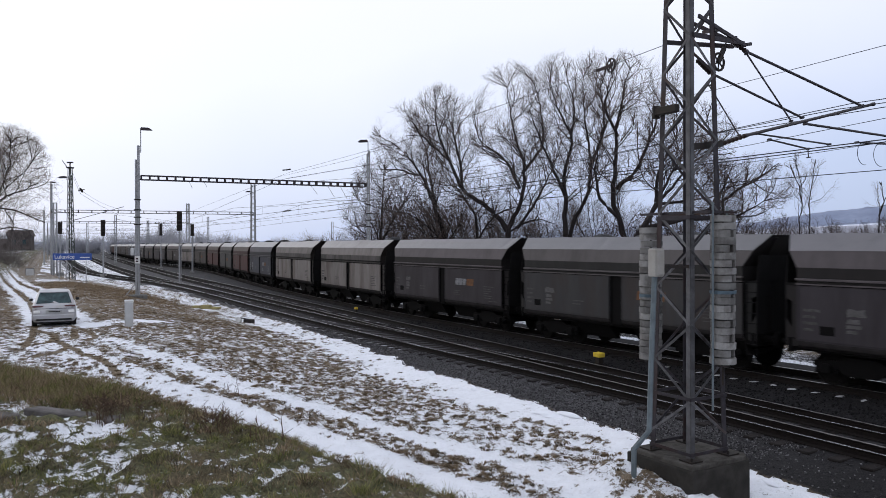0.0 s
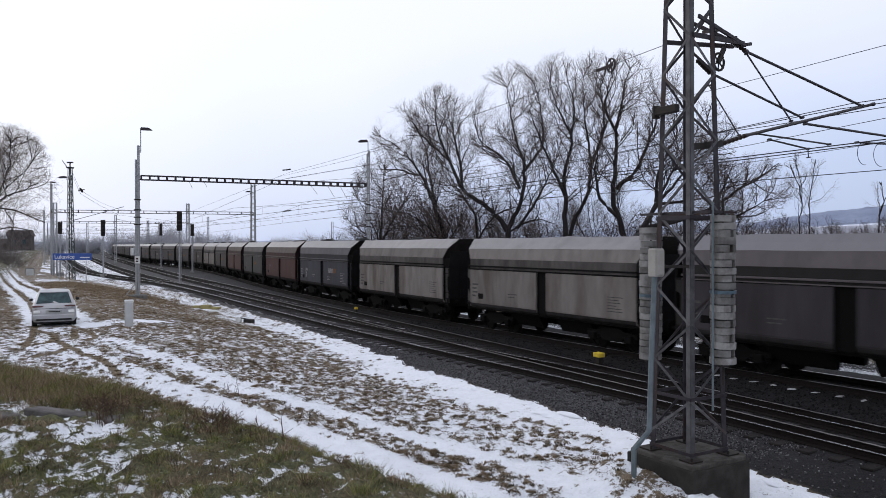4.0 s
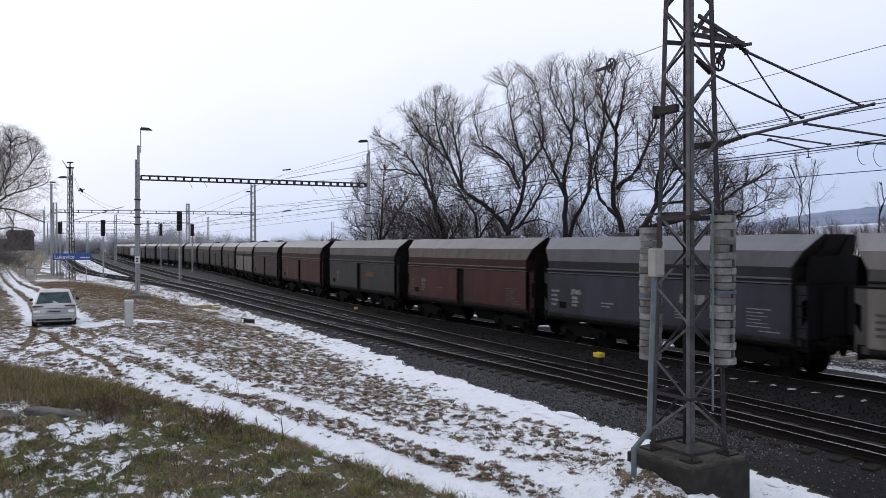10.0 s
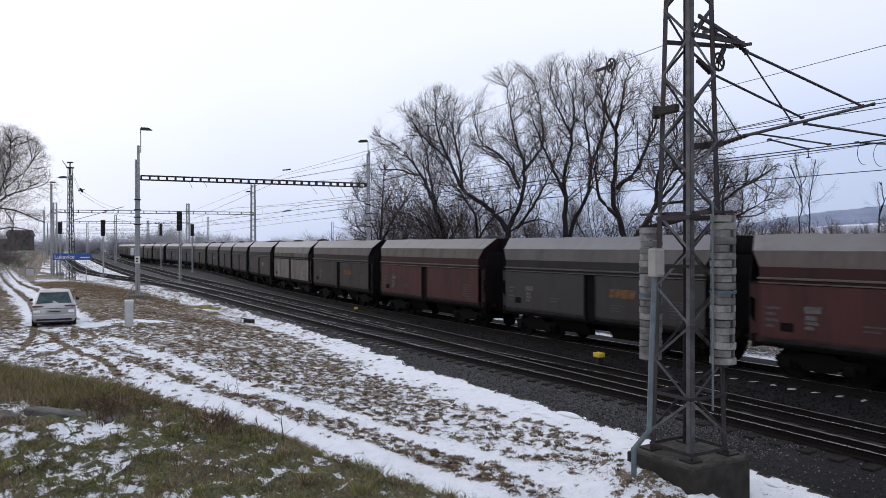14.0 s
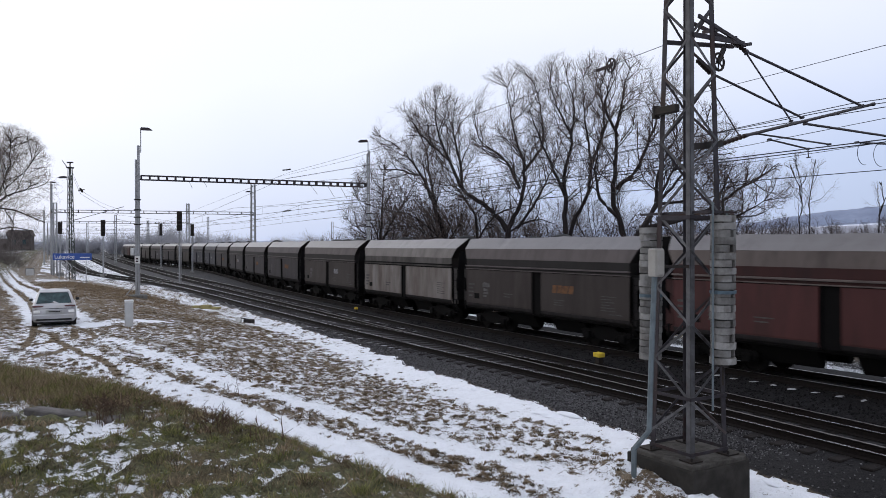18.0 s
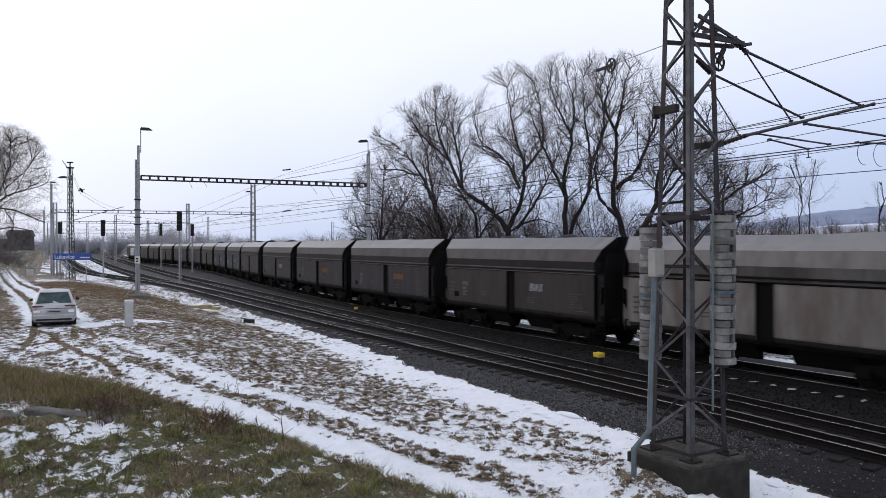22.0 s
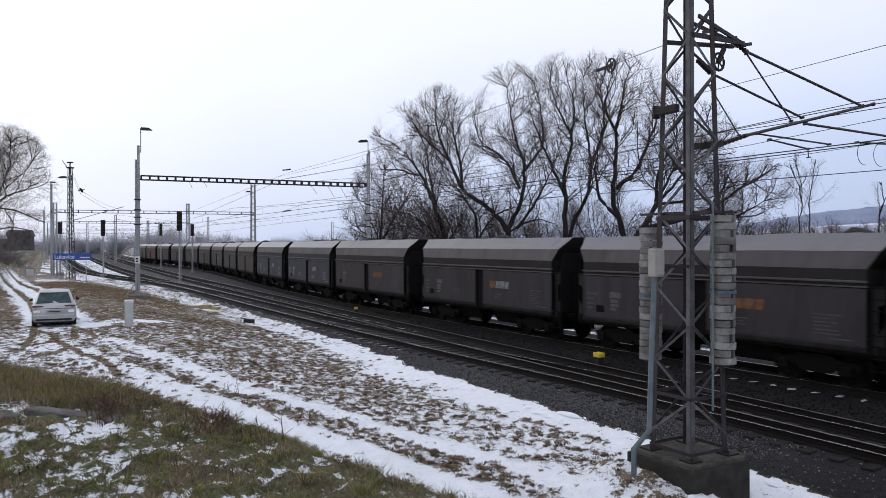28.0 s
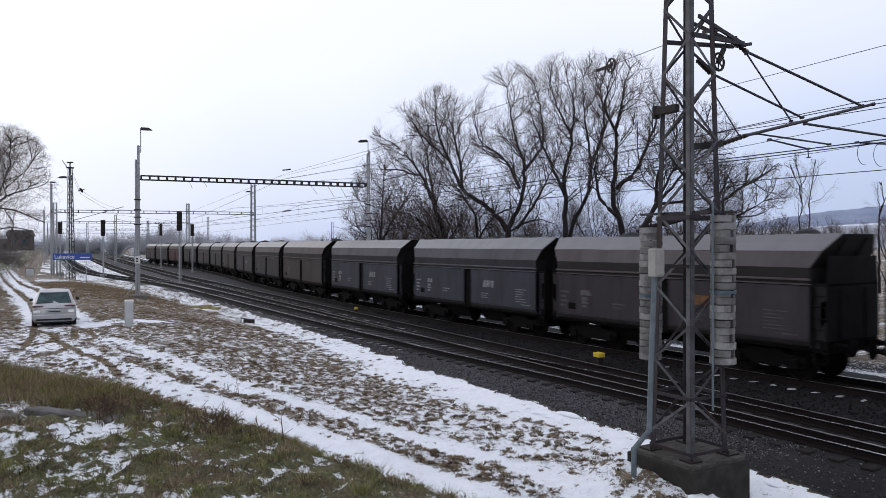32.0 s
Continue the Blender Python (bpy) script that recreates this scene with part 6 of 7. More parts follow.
# ---- thickets and far woods ----
def thicket(name, label, spots, seed, height_m, mat, n_each=26, twig_r=0.02, dens=5):
    rnd = random.Random(seed)
    paths = []
    for x, y, z, k in spots:
        for _ in range(n_each):
            a, l = rnd.uniform(0, 6.28), rnd.uniform(0.0, 0.75)
            d = Vector((math.sin(l) * math.cos(a), math.sin(l) * math.sin(a), math.cos(l)))
            p = Vector((x + rnd.gauss(0, 1.0) * k, y + rnd.gauss(0, 1.0) * k, z - 0.3))
            h = height_m * k * rnd.uniform(0.6, 1.1)
            pts = [p]
            for i in range(4):
                d = (d + Vector((rnd.gauss(0, 0.28), rnd.gauss(0, 0.28), 0.03))).normalized()
                pts.append(pts[-1] + d * h / 4)
            paths.append((pts, twig_r * 1.6, twig_r * 0.7, 3))
            for _ in range(dens):
                i = rnd.randint(1, 3)
                q = pts[i].lerp(pts[i + 1], rnd.random())
                e = (d + Vector((rnd.gauss(0, 0.9), rnd.gauss(0, 0.9), rnd.gauss(0.1, 0.45)))).normalized()
                m = q + e * h * 0.16
                paths.append(([q, m, m + (e + Vector((0, 0, 0.4))).normalized() * h * 0.14], twig_r * 0.8, twig_r * 0.5, 3))
    return tagged(new(name, raw(name, *branch_tubes(paths, 3), mat)), label, "bushes", kind="stuff")


rb = random.Random(77)
# bush brown lightened a little, haze put into the colour
M_BUSH = island_mat("hazed_brown_bush", (0.14, 0.122, 0.12), (0.23, 0.205, 0.20))
thicket("bushes", "brown leafless bushes behind the tracks", [(-38 + i * 3.2 + rb.uniform(-1, 1), 128 + rb.uniform(-5, 5) - i * 1.2, -0.4, rb.uniform(0.75, 1.1) * (0.5 if i < 5 else 0.85)) for i in range(12)], 5, 6.6, M_BUSH, 110, 0.022, 12)


def shrub(x, y, h, seed):
    """A many-stemmed leafless shrub."""
    rnd = random.Random(seed)
    stems = []
    for i in range(7):
        a, r = 0.9 * i + rnd.uniform(-0.3, 0.3), h * rnd.uniform(0.18, 0.42)
        stems.append((((0.1 * math.cos(a), -0.3), (r * 0.35 * math.cos(a), h * 0.4), (r * math.cos(a), h * rnd.uniform(0.7, 0.95))), 0.035, r * math.sin(a)))
    bare_tree(x, y, -0.5, stems, ((0, 0, h * 0.62, h * 0.55, h * 0.5, h * 0.5),), "brown leafless shrub behind the tracks", seed, lengths=(h * 0.32, h * 0.17, h * 0.09, h * 0.05), spacing=(0.30, 0.26, 0.20), bough_r=0.02, twig_r=0.0075, group="shrubs", name="shrub", category="shrub")


for i in range(13):
    shrub(-9.5 + 2.35 * i + rb.uniform(-0.8, 0.8), 77 - 1.9 * i + rb.uniform(-1.5, 1.5), rb.uniform(5.2, 8.2), 200 + i)
for i in range(9):
    shrub(-7.6 + 2.2 * i + rb.uniform(-0.6, 0.6), 84 - 1.2 * i + rb.uniform(-1, 1), rb.uniform(6.4, 8.6), 220 + i)
for i in range(9):
    shrub(14.5 + 2.6 * i + rb.uniform(-0.7, 0.7), 52 + 0.5 * i + rb.uniform(-1, 1), rb.uniform(5.6, 7.0) - 0.08 * i, 240 + i)
thicket("far_woods", "haze-grey leafless trees on the horizon", [(-150 + i * 11 + rb.uniform(-4, 4), 330 + rb.uniform(-20, 20) - i * 2, -0.5, rb.uniform(0.5, 1.3)) for i in range(26)], 8, 7.0, M_TWIGFAR, 70, 0.045, 12)
thicket("far_woods", "haze-grey leafless trees beyond the station", [(-222 + i * 5.5 + rb.uniform(-3, 3), 330 + rb.uniform(-30, 20), -0.5, rb.uniform(0.6, 1.5)) for i in range(26)], 9, 8.5, M_TWIGFAR, 110, 0.055, 8)
thicket("far_woods", "grey leafless trees across the fields", [(60 + i * 8 + rb.uniform(-4, 4), 270 + rb.uniform(-20, 20), 0.0, rb.uniform(0.7, 1.2)) for i in range(26)], 10, 9.3, M_BUSH, 80, 0.055)
thicket("bushes", "dark bushes beside the yard shed", [(-0.605 * (80 + i) + rb.uniform(-3, 1.5), 80 + i, 0.4, rb.uniform(0.6, 1.1)) for i in range(16)], 12, 4.6, island_mat("dark_bush", (0.085, 0.073, 0.068), (0.17, 0.148, 0.138)), 44, 0.015, 7)


# ---- hills and distance ----
def ridge(name, label, dist, stops, mat, depth=500, base=-2, seed=1):
    """A low far hill, by bearing (degrees from straight ahead) and crest height in metres."""
    vs, fs = [], []
    b0, b1, n, m = stops[0][0], stops[-1][0], 140, 8
    for i in range(n + 1):
        b = b0 + (b1 - b0) * i / n
        h = float(np.interp(b, [s[0] for s in stops], [s[1] for s in stops]))
        for j in range(m + 1):
            k = j / m
            r = dist + depth * k
            z = base + (h - base) * math.sin(math.pi * min(k * 1.4, 1.0) / 2) + h * 0.05 * noise.noise((b * 1.7, k * 3, seed))
            vs.append((r * math.sin(radians(b)), r * math.cos(radians(b)), z))
    for i in range(n):
        for j in range(m):
            a = i * (m + 1) + j
            fs.append((a, a + m + 1, a + m + 2, a + 1))
    return tagged(new(name, raw(name, vs, fs, mat, smooth_faces=True)), label, "hill", kind="structure")


# forest and scrub colours are paled and blued to stand in for haze
M_HILL = surface("hazed_forest", (0.25, 0.285, 0.385), 1.0, 0, (0.19, 0.22, 0.305), 0.02, bump=0)
M_HILLFAR = surface("hazed_far_forest", (0.37, 0.42, 0.54), 1.0, 0, (0.31, 0.36, 0.47), 0.01, bump=0)
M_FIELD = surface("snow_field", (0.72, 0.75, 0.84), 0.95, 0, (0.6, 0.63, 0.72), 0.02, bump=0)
M_SCRUB = surface("hazed_scrub", (0.26, 0.265, 0.31), 1.0, 0, (0.34, 0.345, 0.39), 0.05, bump=0, dirt=(0.5, 0.51, 0.56), dirt_scale=0.012, dirt_amount=0.5)
ridge("backdrop_hill_near", "wooded hill on the horizon in painted blue-grey haze", 2300, ((16, 40), (20, 58), (22, 68), (24, 84), (27, 104), (31, 122), (40, 150), (60, 90), (80, 20)), M_HILL, seed=2)
ridge("backdrop_hill_far", "hills far beyond the fields, painted pale blue with haze", 3300, ((-32, 20), (-20, 18), (-8, 26), (2, 40), (8, 60), (13, 78), (18, 84), (26, 90), (50, 40)), M_HILLFAR, seed=4)
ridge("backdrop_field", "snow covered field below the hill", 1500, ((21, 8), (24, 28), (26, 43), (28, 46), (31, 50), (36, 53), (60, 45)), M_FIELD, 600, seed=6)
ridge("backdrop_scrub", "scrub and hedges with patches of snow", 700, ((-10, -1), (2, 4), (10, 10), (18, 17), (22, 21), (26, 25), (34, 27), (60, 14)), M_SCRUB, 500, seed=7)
ridge("backdrop_woods", "haze-grey woods behind the station", 900, ((-60, 10), (-34, 7), (-24, 5), (-16, 4), (-8, 4), (0, 3)), M_SCRUB, 300, seed=8)

# ---- the parked car ----
def loft(bm, sections, mirror=True):
    rows = []
    for y, half in sections:
        pts = [(x, z) for x, z in half] + ([(-x, z) for x, z in reversed(half) if x > 1e-4] if mirror else [])
        rows.append([bm.verts.new((x, y, z)) for x, z in pts])
    n = len(rows[0])
    for a, b in zip(rows, rows[1:]):
        for j in range(n):
            k = (j + 1) % n
            bm.faces.new((a[j], a[k], b[k], b[j]))
    bm.faces.new(rows[0])
    bm.faces.new(rows[-1][::-1])
    return bm


def smooth_part(ob):
    me = ob.data
    me.polygons.foreach_set("use_smooth", [True] * len(me.polygons))
    return ob


CAR_Z = 0.69
car = thing("hatchback_car", "silver hatchback car parked on the snowy yard track", "car", Matrix.Translation((-14.68, 28.05, CAR_Z)) @ Matrix.Rotation(radians(27), 4, "Z") @ Matrix.Diagonal((0.905, 1, 0.93, 1)))
M_SILVER = surface("silver_paint", (0.43, 0.425, 0.44), 0.30, 0.4, (0.41, 0.405, 0.42), 2, bump=0, dirt=(0.36, 0.33, 0.30), dirt_scale=1.0, dirt_amount=0.3)
M_CARGLASS = surface("car_glass", (0.045, 0.085, 0.09), 0.08, 0.0, (0.012, 0.022, 0.026), 3.2, bump=0, spec=0.35)
M_BLACKTRIM = surface("black_plastic", (0.02, 0.02, 0.021), 0.6, 0, (0.03, 0.03, 0.03), 6)
M_TYRE = surface("tyre_rubber", (0.018, 0.018, 0.018), 0.85, 0, (0.03, 0.028, 0.025), 9)
M_REDLENS = surface("red_lens", (0.10, 0.045, 0.045), 0.2, 0, (0.15, 0.08, 0.08), 4, bump=0)
M_CLEARLENS = surface("clear_lens", (0.9, 0.89, 0.88), 0.15, 0, (0.8, 0.79, 0.78), 5, bump=0)
M_PLATE = surface("plate_white", (0.24, 0.24, 0.24), 0.5, 0, (0.4, 0.4, 0.39), 3, bump=0)


def low(w, zt):
    return [(0.0, 0.24), (w * 0.90, 0.24), (w * 0.985, 0.34), (w, 0.52), (w * 0.99, 0.74), (w * 0.955, zt - 0.05), (w * 0.88, zt), (0.0, zt + 0.03)]


bm = bm_new()
loft(bm, [(-0.02, low(0.66, 0.86)), (0.03, low(0.76, 0.92)), (0.14, low(0.82, 0.95)), (0.6, low(0.845, 0.97)), (2.2, low(0.85, 0.96)), (2.9, low(0.845, 0.93)), (3.5, low(0.80, 0.82)), (3.78, low(0.70, 0.72)), (3.9, low(0.50, 0.64))])
smooth_part(part("body", bm, M_SILVER, car))


def up_(wb, wt, zt):
    return [(0.0, 0.90), (wb, 0.90), (wb - (wb - wt) * 0.25, 0.90 + (zt - 0.90) * 0.35), (wt + 0.03, zt - 0.10), (wt - 0.05, zt - 0.01), (0.0, zt + 0.03)]


bm = bm_new()
loft(bm, [(0.07, up_(0.72, 0.71, 0.965)), (0.26, up_(0.745, 0.65, 1.18)), (0.44, up_(0.75, 0.60, 1.40)), (0.56, up_(0.75, 0.585, 1.455)), (1.2, up_(0.76, 0.585, 1.49)), (1.9, up_(0.76, 0.585, 1.46)), (2.35, up_(0.75, 0.65, 1.25)), (2.85, up_(0.72, 0.70, 0.96))])
smooth_part(part("cabin", bm, M_SILVER, car))
# rear window, side windows
bm = bm_new()
back = [(-0.66, 0.10, 0.975), (0.66, 0.10, 0.975), (0.53, 0.415, 1.385), (-0.53, 0.415, 1.385)]
vs_ = [bm.verts.new((x, y - 0.028, z + 0.012)) for x, y, z in back] + [bm.verts.new((x, y + 0.02, z - 0.01)) for x, y, z in back]
bm.faces.new(vs_[:4])
for i in range(4):
    j = (i + 1) % 4
    bm.faces.new((vs_[i], vs_[j], vs_[4 + j], vs_[4 + i]))
part("rear_window", bm, M_CARGLASS, car, "dark tinted rear window")
for s in (-1, 1):
    bm = bm_new()
    prism(bm, [(0.62, 1.0), (1.55, 1.0), (1.55, 1.36), (0.78, 1.36)], 0, 0.02, Matrix.Translation((s * 0.70, 0, 1.0)) @ Matrix.Rotation(radians(-17.5 * s), 4, "Y") @ Matrix.Translation((0.01, 0, -1.0)) @ Matrix.Rotation(radians(90), 4, "Z"), plane="xz")
    part("side_window", bm, M_CARGLASS, car)
    bm = bm_new()
    prism(bm, [(s * 0.80, 0.90), (s * 0.60, 0.915), (s * 0.38, 0.90), (s * 0.42, 0.845), (s * 0.79, 0.835)], -0.035, 0.06)
    part("tail_light", bm, M_REDLENS, car, "dark red slit tail light")
    bm = bm_new()
    box(bm, *sorted((s * 0.52, s * 0.76)), -0.045, 0.05, 0.60, 0.71, 0.02)
    part("reflector_light", bm, M_CLEARLENS, car, "pale clear lower lamp")
    bm = bm_new()
    box(bm, *sorted((s * 0.84, s * 0.99)), 2.18, 2.28, 0.95, 1.06, 0.03)
    part("side_mirror", bm, M_BLACKTRIM, car)
    for y in (0.62, 3.12):
        wm = Matrix.Translation((s * 0.74, y, 0.295)) @ Matrix.Rotation(radians(90), 4, "Y")
        bm = bm_new()
        lathe(bm, ((0.17, -0.09), (0.27, -0.095), (0.295, -0.075), (0.297, 0.075), (0.27, 0.095), (0.17, 0.09)), 20, wm)
        wheel = part("wheel", bm, M_TYRE, car)
        bm = bm_new()
        lathe(bm, ((0.04, -0.08), (0.17, -0.085), (0.175, 0.0), (0.17, 0.085), (0.04, 0.08)), 14, wm)
        part("rim", bm, M_STEEL, wheel)
bm = bm_new()
box(bm, -0.79, 0.79, -0.075, 0.10, 0.30, 0.55, 0.05)
part("bumper", bm, M_SILVER, car)
bm = bm_new()
box(bm, -0.66, 0.66, -0.085, -0.05, 0.30, 0.37, 0.01)
part("bumper_strip", bm, M_BLACKTRIM, car)
bm = bm_new()
box(bm, -0.30, 0.30, -0.052, -0.03, 0.585, 0.72, 0.008)
plate = part("number_plate", bm, M_PLATE, car, "number plate with a plain dark bar")
bm = bm_new()
box(bm, -0.20, 0.22, -0.057, -0.052, 0.635, 0.67)
part("plate_bar", bm, M_BLACKTRIM, plate)
bm = bm_new()
bar(bm, (0.0, 0.07, 1.0), (-0.34, 0.12, 1.06), 0.02, 0.02)
part("wiper", bm, M_BLACKTRIM, car)
bm = bm_new()
prism(bm, [(0.36, 1.40), (0.36, 1.43), (0.62, 1.505), (0.62, 1.46)], -0.55, 0.55, plane="yz")
part("roof_spoiler", bm, M_SILVER, car)
bm = bm_new()
box(bm, -0.70, 0.70, -0.028, 0.05, 0.765, 0.785)
part("hatch_gap", bm, M_BLACKTRIM, car, "dark gap under the hatch")
for x in (-0.36, 0.36):
    bm = bm_new()
    box(bm, x - 0.15, x + 0.15, 0.95, 1.05, 1.0, 1.26, 0.06)
    part("headrest", bm, M_BLACKTRIM, car)
bm = bm_new()
box(bm, -0.16, 0.16, 0.40, 0.46, 1.405, 1.43, 0.006)
part("brake_light", bm, M_REDLENS, car)
bm = bm_new()
box(bm, -0.7, 0.7, 0.2, 3.6, 0.16, 0.26)
part("underbody", bm, M_BLACKTRIM, car)


# ---- small trackside things ----
def stand(x, y, z=None):
    return Matrix.Translation((x, y, height(x, y) if z is None else z))


marker = thing("cable_post", "white plastic cable marker post in the grass", "post", stand(-11.92, 28.2) @ Matrix.Rotation(radians(25), 4, "Z"))
bm = bm_new()
box(bm, -0.15, 0.15, -0.11, 0.11, -0.2, 0.94, 0.02)
part("post", bm, M_GREYBOX, marker)
bm = bm_new()
box(bm, -0.165, 0.165, -0.125, 0.125, 0.94, 1.02, 0.02)
part("cap", bm, M_WHITE, marker)


def yellow_box(v, ratio, z_low, w, label):
    y = v / (ratio * EV[0] + EV[1])
    x = ratio * y
    th = thing("trackside_box", label, "trackside box", Matrix.Translation((x, y, 0)) @ Matrix.Rotation(radians(28), 4, "Z"), "yellow trackside boxes")
    bm = bm_new()
    box(bm, -w * 0.35, w * 0.35, -0.1, 0.1, -0.4, z_low, 0.01)
    part("stand", bm, M_DARK, th)
    bm = bm_new()
    box(bm, -w / 2, w / 2, -0.16, 0.16, z_low, z_low + (0.15 if w > 0.2 else 0.12), 0.015)
    part("housing", bm, M_YELLOW, th)


yellow_box(16.35, 0.2095, 0.0, 0.26, "bright yellow trackside box on a dark stand")
yellow_box(16.0, -0.117, 0.0, 0.14, "small yellow trackside box between the tracks")


def point_machine(x, y, turn):
    th = thing("point_machine", "faded yellow point machine with covers beside the rail", "point machine", stand(x, y) @ Matrix.Rotation(radians(turn), 4, "Z"))
    for x0, x1, z1 in ((-0.95, -0.45, 0.20), (-0.35, 0.30, 0.26), (0.36, 0.95, 0.14)):
        bm = bm_new()
        box(bm, x0, x1, -0.22, 0.22, -0.1, z1, 0.04)
        part("cover", bm, M_PALEYELLOW, th)
    bm = bm_new()
    box(bm, -0.98, -0.40, -0.26, 0.24, -0.1, 0.06, 0.02)
    part("base", bm, M_WHITE, th)
    bm = bm_new()
    tube(bm, [(0.0, 0.2, 0.12), (0.1, 1.9, 0.1)], 0.03, 6)
    part("throw_rod", bm, M_DARK, th)


point_machine(-15.4, 48.4, -10)
lever = thing("point_lever", "black hand point lever with white counterweight by the rail", "point lever", stand(-10.35, 39.8) @ Matrix.Rotation(radians(-20), 4, "Z"))
bm = bm_new()
box(bm, -0.30, 0.20, -0.18, 0.18, -0.1, 0.20, 0.03)
part("housing", bm, M_DARK, lever)
bm = bm_new()
bar(bm, (0.1, 0, 0.16), (-0.62, -0.1, 0.28), 0.05, 0.05)
part("arm", bm, M_DARK, lever)
bm = bm_new()
lathe(bm, ((0.05, -0.09), (0.16, -0.09), (0.17, 0.0), (0.16, 0.09), (0.05, 0.09)), 14, Matrix.Translation((-0.62, -0.1, 0.14)) @ Matrix.Rotation(radians(90), 4, "X"))
part("counterweight", bm, M_WHITE, lever)

# broken slabs on the bank
for sx_, sy_, w_, d_, rot, tl, up in ((-3.80, 7.77, 1.30, 0.23, -14, 1, -0.006), (-4.72, 7.46, 0.84, 0.36, -4, -2, 0.045)):
    bm = bm_new()
    o = [(-w_ / 2, -d_ / 2 + 0.04), (w_ / 2 - 0.08, -d_ / 2 + 0.02), (w_ / 2, d_ / 2 - 0.05), (w_ / 2 - 0.2, d_ / 2), (-w_ / 2 + 0.06, d_ / 2 - 0.02)]
    prism(bm, o, -0.12, 0.012, plane="xy")
    bmesh.ops.bevel(bm, geom=list(bm.edges), offset=0.012, segments=1, affect="EDGES", profile=0.5)
    lone("concrete_slab", bm, M_SLAB, "broken grey concrete slab lying in the grass", "slab", Matrix.Translation((sx_, sy_, height(sx_, sy_) + 0.03 + up)) @ pose(0, 0, 0, tl, 3.5, rot), "slabs on the bank")

# dark house and cabinets at the yard's far end
house = thing("house", "dark old house with a low annex among bare trees", "house", Matrix.Translation((-147.5, 260.0, -0.4)) @ Matrix.Rotation(radians(20), 4, "Z"))
M_HOUSE = surface("dark_plaster", (0.075, 0.063, 0.060), 0.9, 0, (0.05, 0.043, 0.042), 0.8, dirt=(0.12, 0.105, 0.10))
for x0, x1, y0, y1 in ((-3.6, 3.6, -3.5, -3.2), (-3.6, 3.6, 3.2, 3.5), (-3.6, -3.3, -3.2, 3.2), (3.3, 3.6, -3.2, 3.2)):
    bm = bm_new()
    box(bm, x0, x1, y0, y1, -0.5, 7.6)
    part("wall", bm, M_HOUSE, house)
bm = bm_new()
prism(bm, [(-4.1, 7.4), (4.1, 7.4), (3.0, 9.4), (-3.2, 9.6)], -4.0, 4.0)
part("roof", bm, M_HOUSE, house)
bm = bm_new()
box(bm, -3.0, -2.3, -0.4, 0.3, 9.0, 10.8)
part("chimney", bm, M_HOUSE, house)
for x in (-1.6, 1.6):
    for z in (1.4, 4.6):
        bm = bm_new()
        box(bm, x - 0.55, x + 0.55, -3.54, -3.49, z, z + 1.5, 0.02)
        part("window", bm, M_CARGLASS, house)
bm = bm_new()
box(bm, -9.0, -3.62, -2.4, 2.4, -0.5, 4.6)
prism(bm, [(-2.8, 4.6), (2.8, 4.6), (0.0, 6.6)], -9.2, -3.62, plane="yz")
part("annex", bm, M_HOUSE, house)
for cx_, cy_, ch in ((-42.5, 76.5, 1.1),):
    cab = thing("cable_cabinet", "weathered grey cable cabinet standing in dry grass", "cabinet", stand(cx_, cy_, 0.35) @ Matrix.Rotation(radians(25), 4, "Z"), "cable cabinets")
    bm = bm_new()
    box(bm, -0.4, 0.4, -0.2, 0.2, 0, ch, 0.02)
    part("body", bm, M_CONCRETE, cab)
    bm = bm_new()
    box(bm, -0.36, 0.36, -0.215, -0.2, 0.12, ch - 0.06, 0.005)
    part("door", bm, M_GREYBOX, cab)

# ---- dry stalks, grass, stones ----
def stalks(x, y, n, h, seed, label):
    rnd = random.Random(seed)
    paths = []
    for _ in range(n):
        p = Vector((rnd.gauss(0, 0.12), rnd.gauss(0, 0.08), -0.05))
        d = Vector((rnd.gauss(0, 0.22), rnd.gauss(0, 0.2), 1)).normalized()
        k = h * rnd.uniform(0.5, 1.0)
        q = p + d * k * 0.5
        t = q + (d + Vector((rnd.gauss(0, 0.2), rnd.gauss(0, 0.2), 0))).normalized() * k * 0.5
        paths.append(([p, q, t], 0.0032 if n > 6 else 0.007, 0.002 if n > 6 else 0.004, 3))
        for _ in range(3):
            s = q.lerp(t, rnd.random())
            paths.append(([s, s + Vector((rnd.gauss(0, 0.06), rnd.gauss(0, 0.06), 0.05))], 0.0028, 0.002, 3))
    return tagged(new("dry_stalks", raw("dry_stalks", *branch_tubes(paths, 3), M_WEED)), label, "weeds", "weeds on the bank", "stuff")


for sx_, sy_, n_, h_, sd in ((-3.50, 7.60, 40, 0.34, 1), (-3.3, 7.85, 16, 0.24, 2), (-1.50, 6.85, 5, 0.26, 3), (-2.27, 7.3, 30, 0.22, 4), (-5.0, 17.5, 6, 0.55, 5), (-2.2, 7.0, 16, 0.2, 6)):
    ob = stalks(sx_, sy_, n_, h_, sd, "dark dry weed stalks standing on the bank")
    ob.location = (sx_, sy_, height(sx_, sy_))


